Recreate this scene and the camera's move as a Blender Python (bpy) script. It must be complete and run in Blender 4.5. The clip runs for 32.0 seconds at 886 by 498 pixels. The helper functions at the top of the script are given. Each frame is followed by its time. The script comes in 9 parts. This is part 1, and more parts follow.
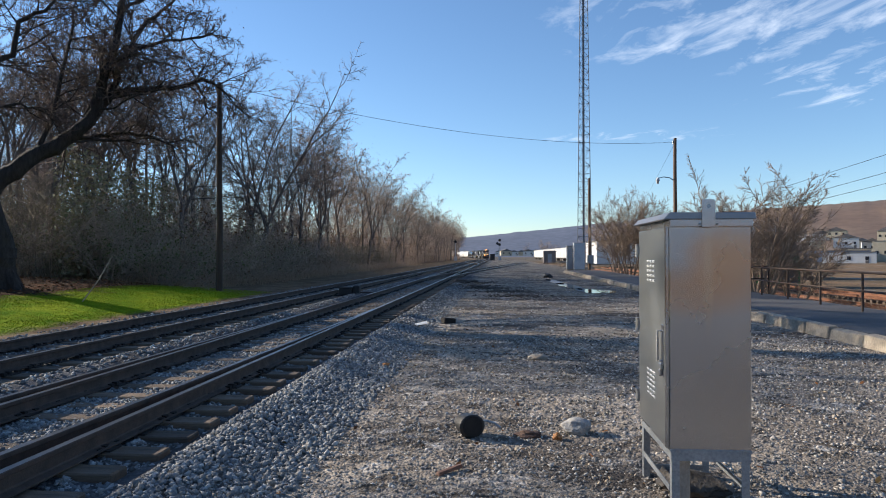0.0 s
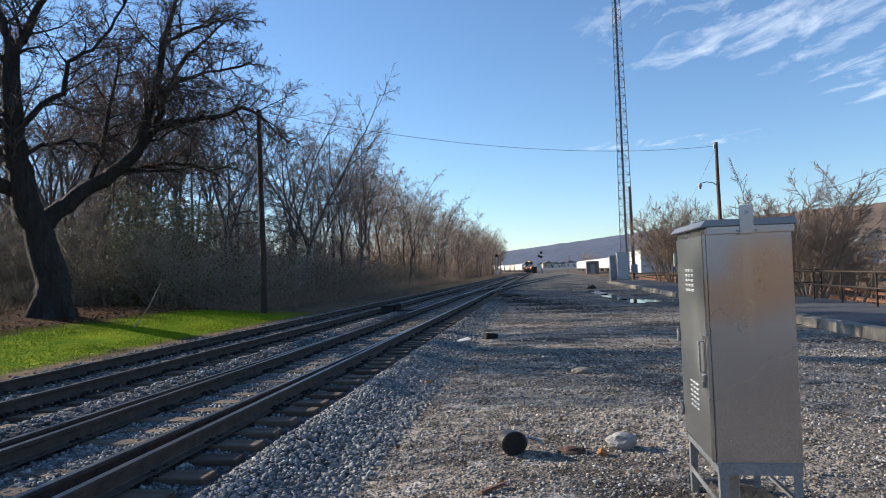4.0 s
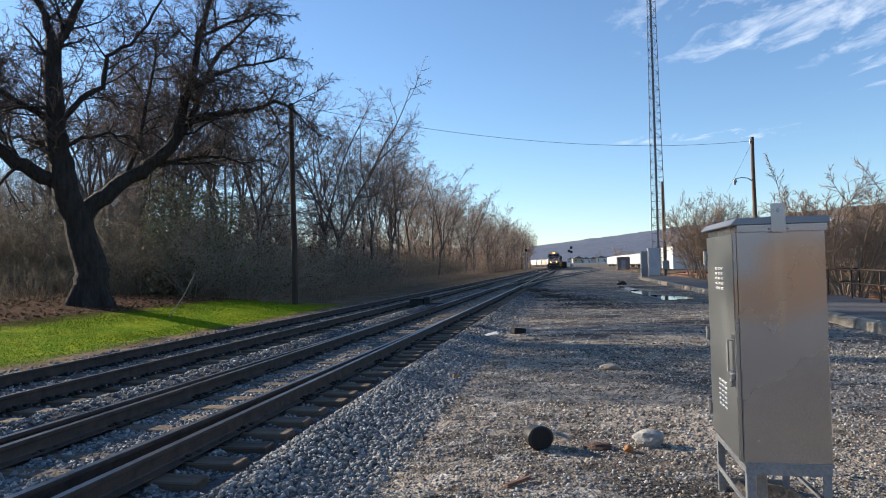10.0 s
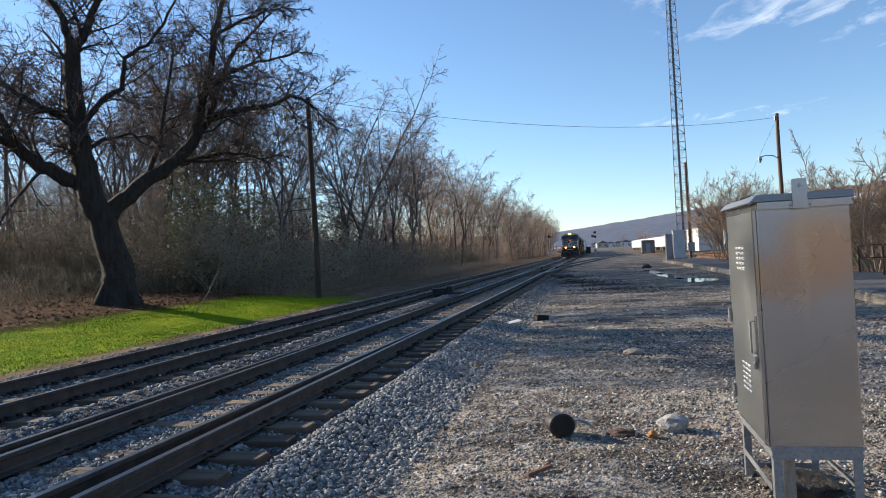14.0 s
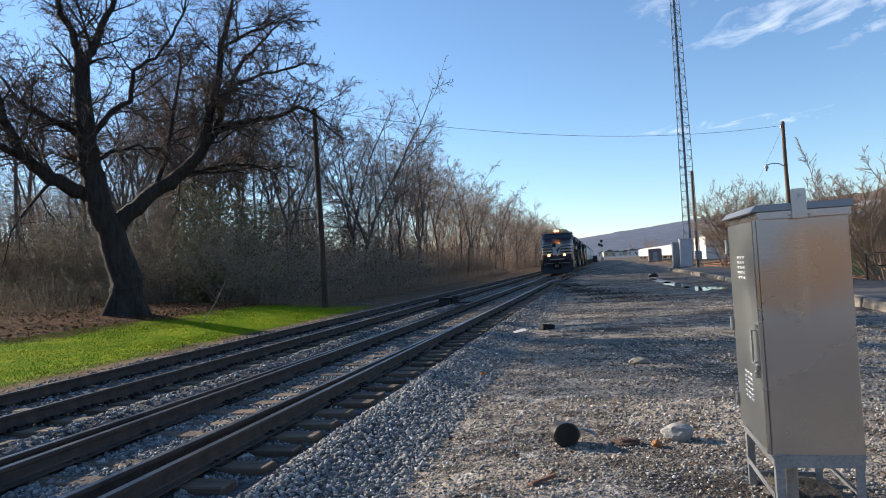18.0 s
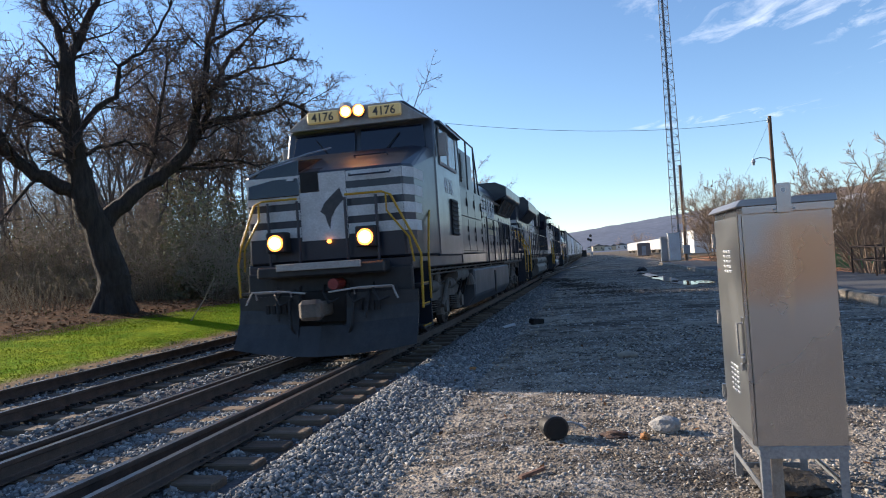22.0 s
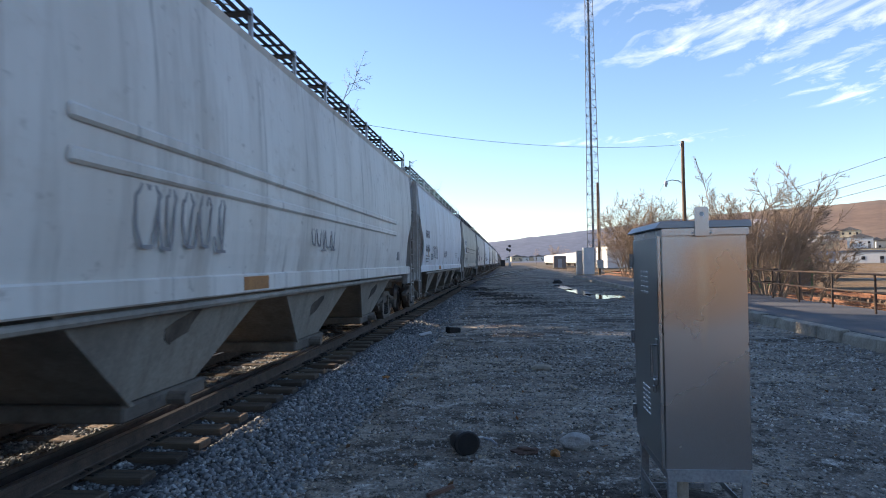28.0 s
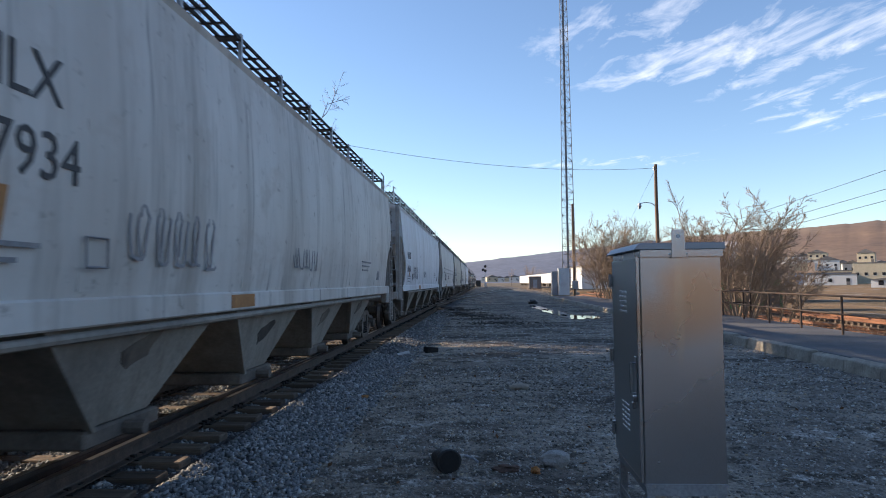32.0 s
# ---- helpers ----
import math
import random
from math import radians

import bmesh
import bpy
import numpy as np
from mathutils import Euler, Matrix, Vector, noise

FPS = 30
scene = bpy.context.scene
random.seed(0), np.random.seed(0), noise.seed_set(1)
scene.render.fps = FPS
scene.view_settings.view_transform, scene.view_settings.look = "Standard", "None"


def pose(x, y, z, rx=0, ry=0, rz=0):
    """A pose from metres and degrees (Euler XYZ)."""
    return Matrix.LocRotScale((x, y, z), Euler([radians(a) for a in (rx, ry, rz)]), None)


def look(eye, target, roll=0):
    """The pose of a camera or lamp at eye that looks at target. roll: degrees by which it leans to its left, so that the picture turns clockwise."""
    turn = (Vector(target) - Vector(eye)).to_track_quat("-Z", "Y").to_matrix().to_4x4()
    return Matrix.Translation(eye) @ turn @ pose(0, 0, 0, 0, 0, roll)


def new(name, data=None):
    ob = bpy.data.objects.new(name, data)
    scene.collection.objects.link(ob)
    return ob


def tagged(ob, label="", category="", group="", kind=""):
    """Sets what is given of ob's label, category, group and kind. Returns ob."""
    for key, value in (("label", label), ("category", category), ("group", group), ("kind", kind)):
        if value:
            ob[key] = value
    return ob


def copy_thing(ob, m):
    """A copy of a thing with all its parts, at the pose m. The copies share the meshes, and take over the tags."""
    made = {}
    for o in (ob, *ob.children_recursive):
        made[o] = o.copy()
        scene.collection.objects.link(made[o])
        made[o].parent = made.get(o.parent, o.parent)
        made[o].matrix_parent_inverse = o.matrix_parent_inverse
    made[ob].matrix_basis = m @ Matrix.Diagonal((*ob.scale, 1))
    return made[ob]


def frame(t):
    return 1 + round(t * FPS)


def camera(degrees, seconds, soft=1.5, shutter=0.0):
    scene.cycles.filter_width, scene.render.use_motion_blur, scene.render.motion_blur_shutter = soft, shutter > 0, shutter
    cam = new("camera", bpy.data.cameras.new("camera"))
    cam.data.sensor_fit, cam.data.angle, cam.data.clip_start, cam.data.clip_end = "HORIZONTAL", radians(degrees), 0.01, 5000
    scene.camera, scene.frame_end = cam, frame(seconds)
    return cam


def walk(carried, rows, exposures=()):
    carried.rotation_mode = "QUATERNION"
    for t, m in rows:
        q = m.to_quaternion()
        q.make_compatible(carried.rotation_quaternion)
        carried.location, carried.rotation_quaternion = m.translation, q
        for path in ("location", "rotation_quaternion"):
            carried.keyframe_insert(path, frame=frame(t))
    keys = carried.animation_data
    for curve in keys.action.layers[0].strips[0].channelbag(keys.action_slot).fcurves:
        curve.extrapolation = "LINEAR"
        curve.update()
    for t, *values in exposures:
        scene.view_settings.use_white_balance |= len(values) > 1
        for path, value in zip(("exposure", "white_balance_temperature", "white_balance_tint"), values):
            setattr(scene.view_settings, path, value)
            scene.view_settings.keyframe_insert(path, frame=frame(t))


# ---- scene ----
cam = camera(67.3, 32.0, 1.0, 0.1)
PATH = [
    (0, (0.14, -0.458, 1.698), (-0.022, 1.535, 1.719), 0.0),
    (0.5, (0.137, -0.46, 1.695), (-0.031, 1.533, 1.723), 0.4),
    (1, (0.141, -0.46, 1.701), (-0.035, 1.532, 1.736), 0.1),
    (1.5, (0.148, -0.429, 1.692), (-0.043, 1.562, 1.74), 0.0),
    (2, (0.141, -0.453, 1.689), (-0.076, 1.534, 1.743), -0.3),
    (2.5, (0.144, -0.44, 1.69), (-0.104, 1.544, 1.748), -0.8),
    (4.5, (0.206, -0.46, 1.716), (-0.097, 1.515, 1.797), -2.7),
    (5, (0.195, -0.458, 1.714), (-0.16, 1.507, 1.822), -2.7),
    (5.5, (0.189, -0.479, 1.718), (-0.194, 1.48, 1.827), -2.8),
    (6, (0.189, -0.419, 1.719), (-0.22, 1.535, 1.825), -2.6),
    (6.5, (0.187, -0.477, 1.711), (-0.236, 1.475, 1.822), -2.0),
    (7, (0.2, -0.437, 1.714), (-0.268, 1.505, 1.818), -2.2),
    (7.5, (0.197, -0.46, 1.715), (-0.316, 1.47, 1.82), -2.2),
    (8, (0.198, -0.455, 1.711), (-0.347, 1.467, 1.81), -2.5),
    (8.5, (0.192, -0.513, 1.717), (-0.251, 1.436, 1.776), -1.5),
    (9, (0.202, -0.485, 1.727), (-0.206, 1.47, 1.816), -1.2),
    (9.5, (0.197, -0.53, 1.719), (-0.181, 1.432, 1.807), -1.1),
    (10, (0.212, -0.503, 1.72), (-0.159, 1.461, 1.773), -1.4),
    (10.5, (0.214, -0.474, 1.719), (-0.179, 1.486, 1.755), -1.2),
    (11, (0.228, -0.446, 1.724), (-0.188, 1.51, 1.76), -1.2),
    (11.5, (0.223, -0.425, 1.722), (-0.211, 1.527, 1.759), -1.7),
    (12, (0.253, -0.429, 1.715), (-0.222, 1.514, 1.748), -2.5),
    (12.5, (0.258, -0.443, 1.711), (-0.17, 1.511, 1.731), -3.4),
    (13, (0.263, -0.418, 1.708), (-0.144, 1.54, 1.719), -3.4),
    (13.5, (0.269, -0.398, 1.71), (-0.154, 1.557, 1.718), -3.2),
    (14, (0.274, -0.415, 1.712), (-0.166, 1.536, 1.736), -3.2),
    (14.5, (0.28, -0.414, 1.709), (-0.177, 1.533, 1.743), -3.4),
    (16.5, (0.286, -0.468, 1.724), (-0.19, 1.474, 1.766), -3.2),
    (17, (0.293, -0.472, 1.726), (-0.18, 1.47, 1.772), -3.2),
    (17.5, (0.299, -0.469, 1.72), (-0.168, 1.475, 1.769), -3.2),
    (18, (0.307, -0.466, 1.718), (-0.15, 1.48, 1.771), -3.4),
    (18.5, (0.304, -0.445, 1.714), (-0.156, 1.5, 1.77), -3.4),
    (19, (0.311, -0.467, 1.717), (-0.149, 1.479, 1.774), -3.3),
    (19.5, (0.333, -0.435, 1.712), (-0.119, 1.513, 1.766), -3.4),
    (20, (0.313, -0.444, 1.716), (-0.119, 1.509, 1.77), -3.9),
    (20.5, (0.318, -0.436, 1.719), (-0.121, 1.514, 1.776), -3.9),
    (21, (0.316, -0.454, 1.718), (-0.123, 1.496, 1.778), -3.7),
    (21.5, (0.313, -0.462, 1.716), (-0.121, 1.489, 1.765), -3.5),
    (22, (0.316, -0.478, 1.718), (-0.112, 1.475, 1.755), -3.7),
    (22.5, (0.32, -0.442, 1.718), (-0.095, 1.515, 1.748), -3.8),
    (23, (0.325, -0.454, 1.722), (-0.086, 1.503, 1.752), -3.8),
    (23.5, (0.323, -0.418, 1.724), (-0.09, 1.539, 1.755), -4.1),
    (24, (0.321, -0.419, 1.717), (-0.095, 1.537, 1.752), -3.9),
    (24.5, (0.323, -0.46, 1.725), (-0.101, 1.495, 1.759), -3.9),
    (25, (0.32, -0.444, 1.739), (-0.078, 1.515, 1.813), -3.5),
    (25.5, (0.311, -0.426, 1.743), (-0.075, 1.533, 1.865), -3.2),
    (26, (0.307, -0.453, 1.748), (-0.039, 1.512, 1.888), -2.9),
    (26.5, (0.301, -0.419, 1.734), (-0.003, 1.555, 1.841), -1.5),
    (28.5, (0.305, -0.267, 1.748), (0.125, 1.725, 1.787), -1.1),
    (29, (0.282, -0.328, 1.748), (0.099, 1.663, 1.79), -0.7),
    (29.5, (0.282, -0.344, 1.75), (0.147, 1.65, 1.821), -1.0),
    (30, (0.28, -0.315, 1.745), (0.179, 1.681, 1.836), -0.3),
    (30.5, (0.264, -0.357, 1.746), (0.153, 1.638, 1.842), -0.4),
    (31, (0.252, -0.406, 1.739), (0.139, 1.589, 1.835), -0.5),
    (31.5, (0.251, -0.39, 1.739), (0.143, 1.604, 1.836), -0.2),
    (32, (0.245, -0.398, 1.741), (0.126, 1.596, 1.842), -0.7),
]
# the clip's camera opens up and warms while the dark train fills the view
EXPOSURES = [(0, 0.62, 6250, 10), (8, 0.68, 6350, 10), (13, 0.77, 6550, 10), (19, 0.77, 6500, 10), (21.8, 0.82, 6500, 12), (22.6, 1.3, 6450, 16), (23.0, 1.5, 6450, 20),
             (23.6, 2.05, 6900, 14), (24.2, 2.3, 7250, 10), (25.0, 2.0, 7400, 14), (25.5, 1.55, 6900, 16), (26.5, 1.45, 6900, 16), (28.5, 1.2, 7000, 15), (32, 1.03, 7000, 15)]
walk(cam, [(t, look(e, g, r)) for t, e, g, r in PATH], EXPOSURES)


# ---- world and sun ----
SUN_AZ, SUN_EL = -70.0, 21.0        # degrees clockwise from +y; degrees up
world = bpy.data.worlds.new("sky_world")
scene.world = world
world.use_nodes = True
wn, wl = world.node_tree.nodes, world.node_tree.links
wn.clear()
w_out = wn.new("ShaderNodeOutputWorld")
w_bg = wn.new("ShaderNodeBackground")
w_sky = wn.new("ShaderNodeTexSky")
w_sky.sky_type = "NISHITA"
w_sky.sun_disc = False
w_sky.sun_elevation, w_sky.sun_rotation = radians(SUN_EL), radians(SUN_AZ)
w_sky.altitude, w_sky.air_density, w_sky.dust_density, w_sky.ozone_density = 200.0, 1.0, 0.05, 4.0
w_bg.inputs["Strength"].default_value = 0.115
# thin cirrus: streaked noise on the dome
w_tc = wn.new("ShaderNodeTexCoord")
w_sep = wn.new("ShaderNodeSeparateXYZ")
wl.new(w_tc.outputs["Generated"], w_sep.inputs[0])


def wmath(op, a, b=None, c=None):
    n = wn.new("ShaderNodeMath")
    n.operation = op
    for k, v in enumerate((a, b, c)):
        if v is None:
            continue
        if isinstance(v, (int, float)):
            n.inputs[k].default_value = v
        else:
            wl.new(v, n.inputs[k])
    return n.outputs[0]


zc = wmath("MAXIMUM", w_sep.outputs[2], 0.03)
u_sky, v_sky = wmath("DIVIDE", w_sep.outputs[0], zc), wmath("DIVIDE", w_sep.outputs[1], zc)
w_uv = wn.new("ShaderNodeCombineXYZ")
wl.new(wmath("ADD", wmath("MULTIPLY", u_sky, 1.7), wmath("MULTIPLY", v_sky, 0.35)), w_uv.inputs[0])
wl.new(wmath("ADD", wmath("MULTIPLY", v_sky, 0.75), wmath("MULTIPLY", u_sky, -0.25)), w_uv.inputs[1])
w_n1 = wn.new("ShaderNodeTexNoise")
w_n1.inputs["Scale"].default_value, w_n1.inputs["Detail"].default_value = 2.3, 13.0
w_n1.inputs["Roughness"].default_value, w_n1.inputs["Distortion"].default_value = 0.62, 0.5
wl.new(w_uv.outputs[0], w_n1.inputs["Vector"])


def cloud_patch(u, v, ru, rv):
    """A soft oval on the sky plane where a bank of cirrus hangs."""
    a = wmath("DIVIDE", wmath("SUBTRACT", u_sky, u), ru)
    b = wmath("DIVIDE", wmath("SUBTRACT", v_sky, v), rv)
    d = wmath("ADD", wmath("MULTIPLY", a, a), wmath("MULTIPLY", b, b))
    return wmath("MAXIMUM", wmath("SUBTRACT", 1.0, d), 0.0)


bank = wmath("MAXIMUM", cloud_patch(1.15, 2.85, 1.05, 0.9), wmath("MULTIPLY", cloud_patch(2.6, 3.9, 1.6, 0.9), 0.8))
bank = wmath("MAXIMUM", bank, wmath("MULTIPLY", cloud_patch(1.3, 5.7, 1.2, 0.5), 0.55))
cov = wmath("MULTIPLY", wmath("SUBTRACT", wmath("ADD", w_n1.outputs[0], wmath("MULTIPLY", bank, 0.19)), 0.61), 2.3)
w_clamp = wn.new("ShaderNodeClamp")
wl.new(wmath("MULTIPLY", cov, wmath("MINIMUM", wmath("MULTIPLY", bank, 2.5), 1.0)), w_clamp.inputs[0])
w_mix = wn.new("ShaderNodeMixRGB")
w_clamp.inputs["Max"].default_value = 0.85
wl.new(w_clamp.outputs[0], w_mix.inputs[0])
wl.new(w_sky.outputs[0], w_mix.inputs[1])
w_mix.inputs[2].default_value = (6.6, 7.0, 7.6, 1)
wl.new(w_mix.outputs[0], w_bg.inputs["Color"])
wl.new(w_bg.outputs[0], w_out.inputs["Surface"])

sun = new("sun", bpy.data.lights.new("sun", "SUN"))
sun.data.energy, sun.data.angle, sun.data.color = 5.0, radians(0.55), (1.0, 0.87, 0.70)
_d = Vector((math.sin(radians(SUN_AZ)) * math.cos(radians(SUN_EL)), math.cos(radians(SUN_AZ)) * math.cos(radians(SUN_EL)), math.sin(radians(SUN_EL))))
sun.matrix_world = look(_d * 200, (0, 0, 0))

# ---- mesh helpers ----


def mesh_of(name, verts, faces):
    """A mesh from an (n, 3) array and an (m, k) array of faces of one size, or plain lists."""
    me = bpy.data.meshes.new(name)
    if isinstance(faces, np.ndarray):
        verts = np.ascontiguousarray(verts, dtype=np.float32)
        m, k = faces.shape
        me.vertices.add(len(verts))
        me.vertices.foreach_set("co", verts.ravel())
        me.loops.add(m * k)
        me.loops.foreach_set("vertex_index", faces.ravel().astype(np.int32))
        me.polygons.add(m)
        me.polygons.foreach_set("loop_start", np.arange(0, m * k, k, dtype=np.int32))
        me.update(calc_edges=True)
    else:
        me.from_pydata([tuple(v) for v in verts], [], [tuple(f) for f in faces])
        me.update()
    return me


class Builder:
    """Collects plain solids into one mesh."""

    def __init__(self):
        self.v, self.f = [], []

    def add(self, verts, faces):
        n = len(self.v)
        self.v += [tuple(p) for p in verts]
        self.f += [tuple(n + k for k in face) for face in faces]
        return self

    def box(self, x0, x1, y0, y1, z0, z1):
        v = [(x, y, z) for z in (z0, z1) for x, y in ((x0, y0), (x1, y0), (x1, y1), (x0, y1))]
        return self.add(v, [(3, 2, 1, 0), (4, 5, 6, 7), (0, 1, 5, 4), (1, 2, 6, 5), (2, 3, 7, 6), (3, 0, 4, 7)])

    def hexa(self, bottom, top):
        """Four points below and four above, both counter-clockwise seen from above."""
        return self.add(list(bottom) + list(top), [(3, 2, 1, 0), (4, 5, 6, 7), (0, 1, 5, 4), (1, 2, 6, 5), (2, 3, 7, 6), (3, 0, 4, 7)])

    def rod(self, a, b, r0, r1=None, n=8, caps=True):
        a, b, r1 = Vector(a), Vector(b), r0 if r1 is None else r1
        w = (b - a).normalized()
        u = w.cross(Vector((0, 0, 1)) if abs(w.z) < 0.9 else Vector((1, 0, 0))).normalized()
        q = w.cross(u)
        ring = [u * math.cos(2 * math.pi * k / n) + q * math.sin(2 * math.pi * k / n) for k in range(n)]
        v = [a + r0 * p for p in ring] + [b + r1 * p for p in ring]
        f = [(k, (k + 1) % n, n + (k + 1) % n, n + k) for k in range(n)]
        if caps:
            f += [tuple(reversed(range(n))), tuple(range(n, 2 * n))]
        return self.add(v, f)

    def pipe(self, points, r, n=6):
        """One bent pipe through the points."""
        pts = [Vector(p) for p in points]
        loops = []
        for k, p in enumerate(pts):
            w = (pts[min(k + 1, len(pts) - 1)] - pts[max(k - 1, 0)])
            if w.length < 1e-6:
                w = pts[k] - pts[k - 1]
            w.normalize()
            u = w.cross(Vector((0, 0, 1)) if abs(w.z) < 0.95 else Vector((0, 1, 0))).normalized()
            q = w.cross(u)
            if loops and u.dot(last) < 0:
                u, q = -u, -q
            last = u
            loops.append([p + r * (u * math.cos(2 * math.pi * m / n) + q * math.sin(2 * math.pi * m / n)) for m in range(n)])
        return self.rings(loops)

    def prism(self, profile, axis, a0, a1):
        """A closed profile pushed along an axis. Profile pairs: (y, z) for x, (x, z) for y, (x, y) for z."""
        def put(p, a):
            return {"x": (a, p[0], p[1]), "y": (p[0], a, p[1]), "z": (p[0], p[1], a)}[axis]
        n = len(profile)
        v = [put(p, a0) for p in profile] + [put(p, a1) for p in profile]
        f = [(k, (k + 1) % n, n + (k + 1) % n, n + k) for k in range(n)] + [tuple(reversed(range(n))), tuple(range(n, 2 * n))]
        return self.add(v, f)

    def rings(self, loops, close=True):
        """Skin through loops of equal length."""
        n = len(loops[0])
        v = [p for loop in loops for p in loop]
        f = []
        for i in range(len(loops) - 1):
            for k in range(n):
                f.append((i * n + k, i * n + (k + 1) % n, (i + 1) * n + (k + 1) % n, (i + 1) * n + k))
        if close:
            f += [tuple(reversed(range(n))), tuple((len(loops) - 1) * n + k for k in range(n))]
        return self.add(v, f)

    def mesh(self, name, bevel=0.0, smooth=False, seg=1):
        bm = bmesh.new()
        me = mesh_of(name, self.v, self.f)
        bm.from_mesh(me)
        bmesh.ops.recalc_face_normals(bm, faces=bm.faces)
        if bevel:
            sharp = [e for e in bm.edges if len(e.link_faces) == 2 and e.calc_face_angle(0) > 0.6]
            bmesh.ops.bevel(bm, geom=sharp, offset=bevel, segments=seg, affect="EDGES", clamp_overlap=True)
        bm.to_mesh(me)
        bm.free()
        if smooth:
            me.polygons.foreach_set("use_smooth", np.ones(len(me.polygons), dtype=bool))
            me.set_sharp_from_angle(angle=radians(38))
        return me


def part(name, b, material, parent=None, label="", bevel=0.0, smooth=False, seg=1, at=None):
    """One mesh object under a thing or a part."""
    me = b.mesh(name, bevel, smooth, seg) if isinstance(b, Builder) else b
    if material is not None and not me.materials:
        me.materials.append(material)
    ob = new(name, me)
    ob.parent = parent
    if at is not None:
        ob.matrix_basis = at
    if label:
        ob["label"] = label
    return ob


def thing(name, m=None, label="", category="", group="", kind=""):
    ob = new(name)
    ob.empty_display_size = 0.2
    if m is not None:
        ob.matrix_basis = m
    return tagged(ob, label, category, group, kind)


def words(text, size, material, parent, at, name="lettering", depth=0.004, bold=0.0):
    """Raised lettering as a mesh, centred on its place; reads along its own x, up along its own y."""
    cu = bpy.data.curves.new("text", "FONT")
    cu.body, cu.size, cu.align_x, cu.align_y, cu.extrude, cu.resolution_u = text, size, "CENTER", "CENTER", depth, 2
    cu.offset = bold
    tmp = bpy.data.objects.new("text", cu)
    scene.collection.objects.link(tmp)
    dg = bpy.context.evaluated_depsgraph_get()
    me = bpy.data.meshes.new_from_object(tmp.evaluated_get(dg))
    bpy.data.objects.remove(tmp)
    bpy.data.curves.remove(cu)
    me.materials.clear()
    me.materials.append(material)
    ob = new(name, me)
    ob.parent = parent
    ob.matrix_basis = at
    return ob


# ---- materials ----


def shade(name, c1, c2=None, rough=0.6, metal=0.0, scale=4.0, fine=40.0, bump=0.15, streak=None, streak_amt=0.5, dirt=None, dirt_amt=0.5,
          coat=0.0, vary=0.0, rough_var=0.12, stretch=(1, 1, 1), dist=0.01):
    """Painted, woody or stony surface: two scales of colour noise, optional run-down streaks and staining, fine relief.
    """
    m = bpy.data.materials.new(name)
    m.use_nodes = True
    nt = m.node_tree
    nd, ln = nt.nodes, nt.links
    bs = nd["Principled BSDF"]
    tc = nd.new("ShaderNodeTexCoord")
    mp = nd.new("ShaderNodeMapping")
    mp.inputs["Scale"].default_value = stretch
    ln.new(tc.outputs["Object"], mp.inputs[0])
    c2 = c2 or tuple(min(1, c * 0.72) for c in c1)

    def noise_at(sc, detail, vec=None, rg=0.6):
        n = nd.new("ShaderNodeTexNoise")
        n.inputs["Scale"].default_value, n.inputs["Detail"].default_value, n.inputs["Roughness"].default_value = sc, detail, rg
        ln.new(vec or mp.outputs[0], n.inputs["Vector"])
        return n.outputs[0]

    def ramp(fac, lo, hi):
        r = nd.new("ShaderNodeMapRange")
        r.inputs["From Min"].default_value, r.inputs["From Max"].default_value = lo, hi
        ln.new(fac, r.inputs["Value"])
        return r.outputs[0]

    def mix(fac, a, b):
        x = nd.new("ShaderNodeMixRGB")
        if isinstance(fac, float):
            x.inputs[0].default_value = fac
        else:
            ln.new(fac, x.inputs[0])
        for k, v in ((1, a), (2, b)):
            if isinstance(v, tuple):
                x.inputs[k].default_value = (*v, 1)
            else:
                ln.new(v, x.inputs[k])
        return x.outputs[0]

    big, small = noise_at(scale, 5), noise_at(fine, 4)
    col = mix(ramp(big, 0.32, 0.68), c1, c2)
    mul = nd.new("ShaderNodeMixRGB")
    mul.blend_type = "MULTIPLY"
    mul.inputs[0].default_value = 0.35
    ln.new(col, mul.inputs[1])
    ln.new(ramp(small, 0.25, 0.7), mul.inputs[2])
    col = mul.outputs[0]
    if streak:
        ms = nd.new("ShaderNodeMapping")
        ms.inputs["Scale"].default_value = (3.5, 3.5, 0.16)
        ln.new(tc.outputs["Object"], ms.inputs[0])
        sfac = nd.new("ShaderNodeMath")
        sfac.operation = "MULTIPLY"
        sfac.inputs[1].default_value = streak_amt
        ln.new(ramp(noise_at(1.3, 6, ms.outputs[0], 0.7), 0.48, 0.74), sfac.inputs[0])
        col = mix(sfac.outputs[0], col, streak)
    if dirt:
        dfac = nd.new("ShaderNodeMath")
        dfac.operation = "MULTIPLY"
        dfac.inputs[1].default_value = dirt_amt
        ln.new(ramp(noise_at(scale * 0.45, 9, None, 0.72), 0.5, 0.72), dfac.inputs[0])
        col = mix(dfac.outputs[0], col, dirt)
    if vary:
        oi = nd.new("ShaderNodeObjectInfo")
        hs = nd.new("ShaderNodeHueSaturation")
        vr = nd.new("ShaderNodeMapRange")
        vr.inputs["To Min"].default_value, vr.inputs["To Max"].default_value = 1 - vary, 1 + vary
        ln.new(oi.outputs["Random"], vr.inputs["Value"])
        ln.new(vr.outputs[0], hs.inputs["Value"])
        ln.new(col, hs.inputs["Color"])
        col = hs.outputs[0]
    ln.new(col, bs.inputs["Base Color"])
    rr = nd.new("ShaderNodeMapRange")
    rr.inputs["To Min"].default_value, rr.inputs["To Max"].default_value = max(0.02, rough - rough_var), min(1, rough + rough_var)
    ln.new(big, rr.inputs["Value"])
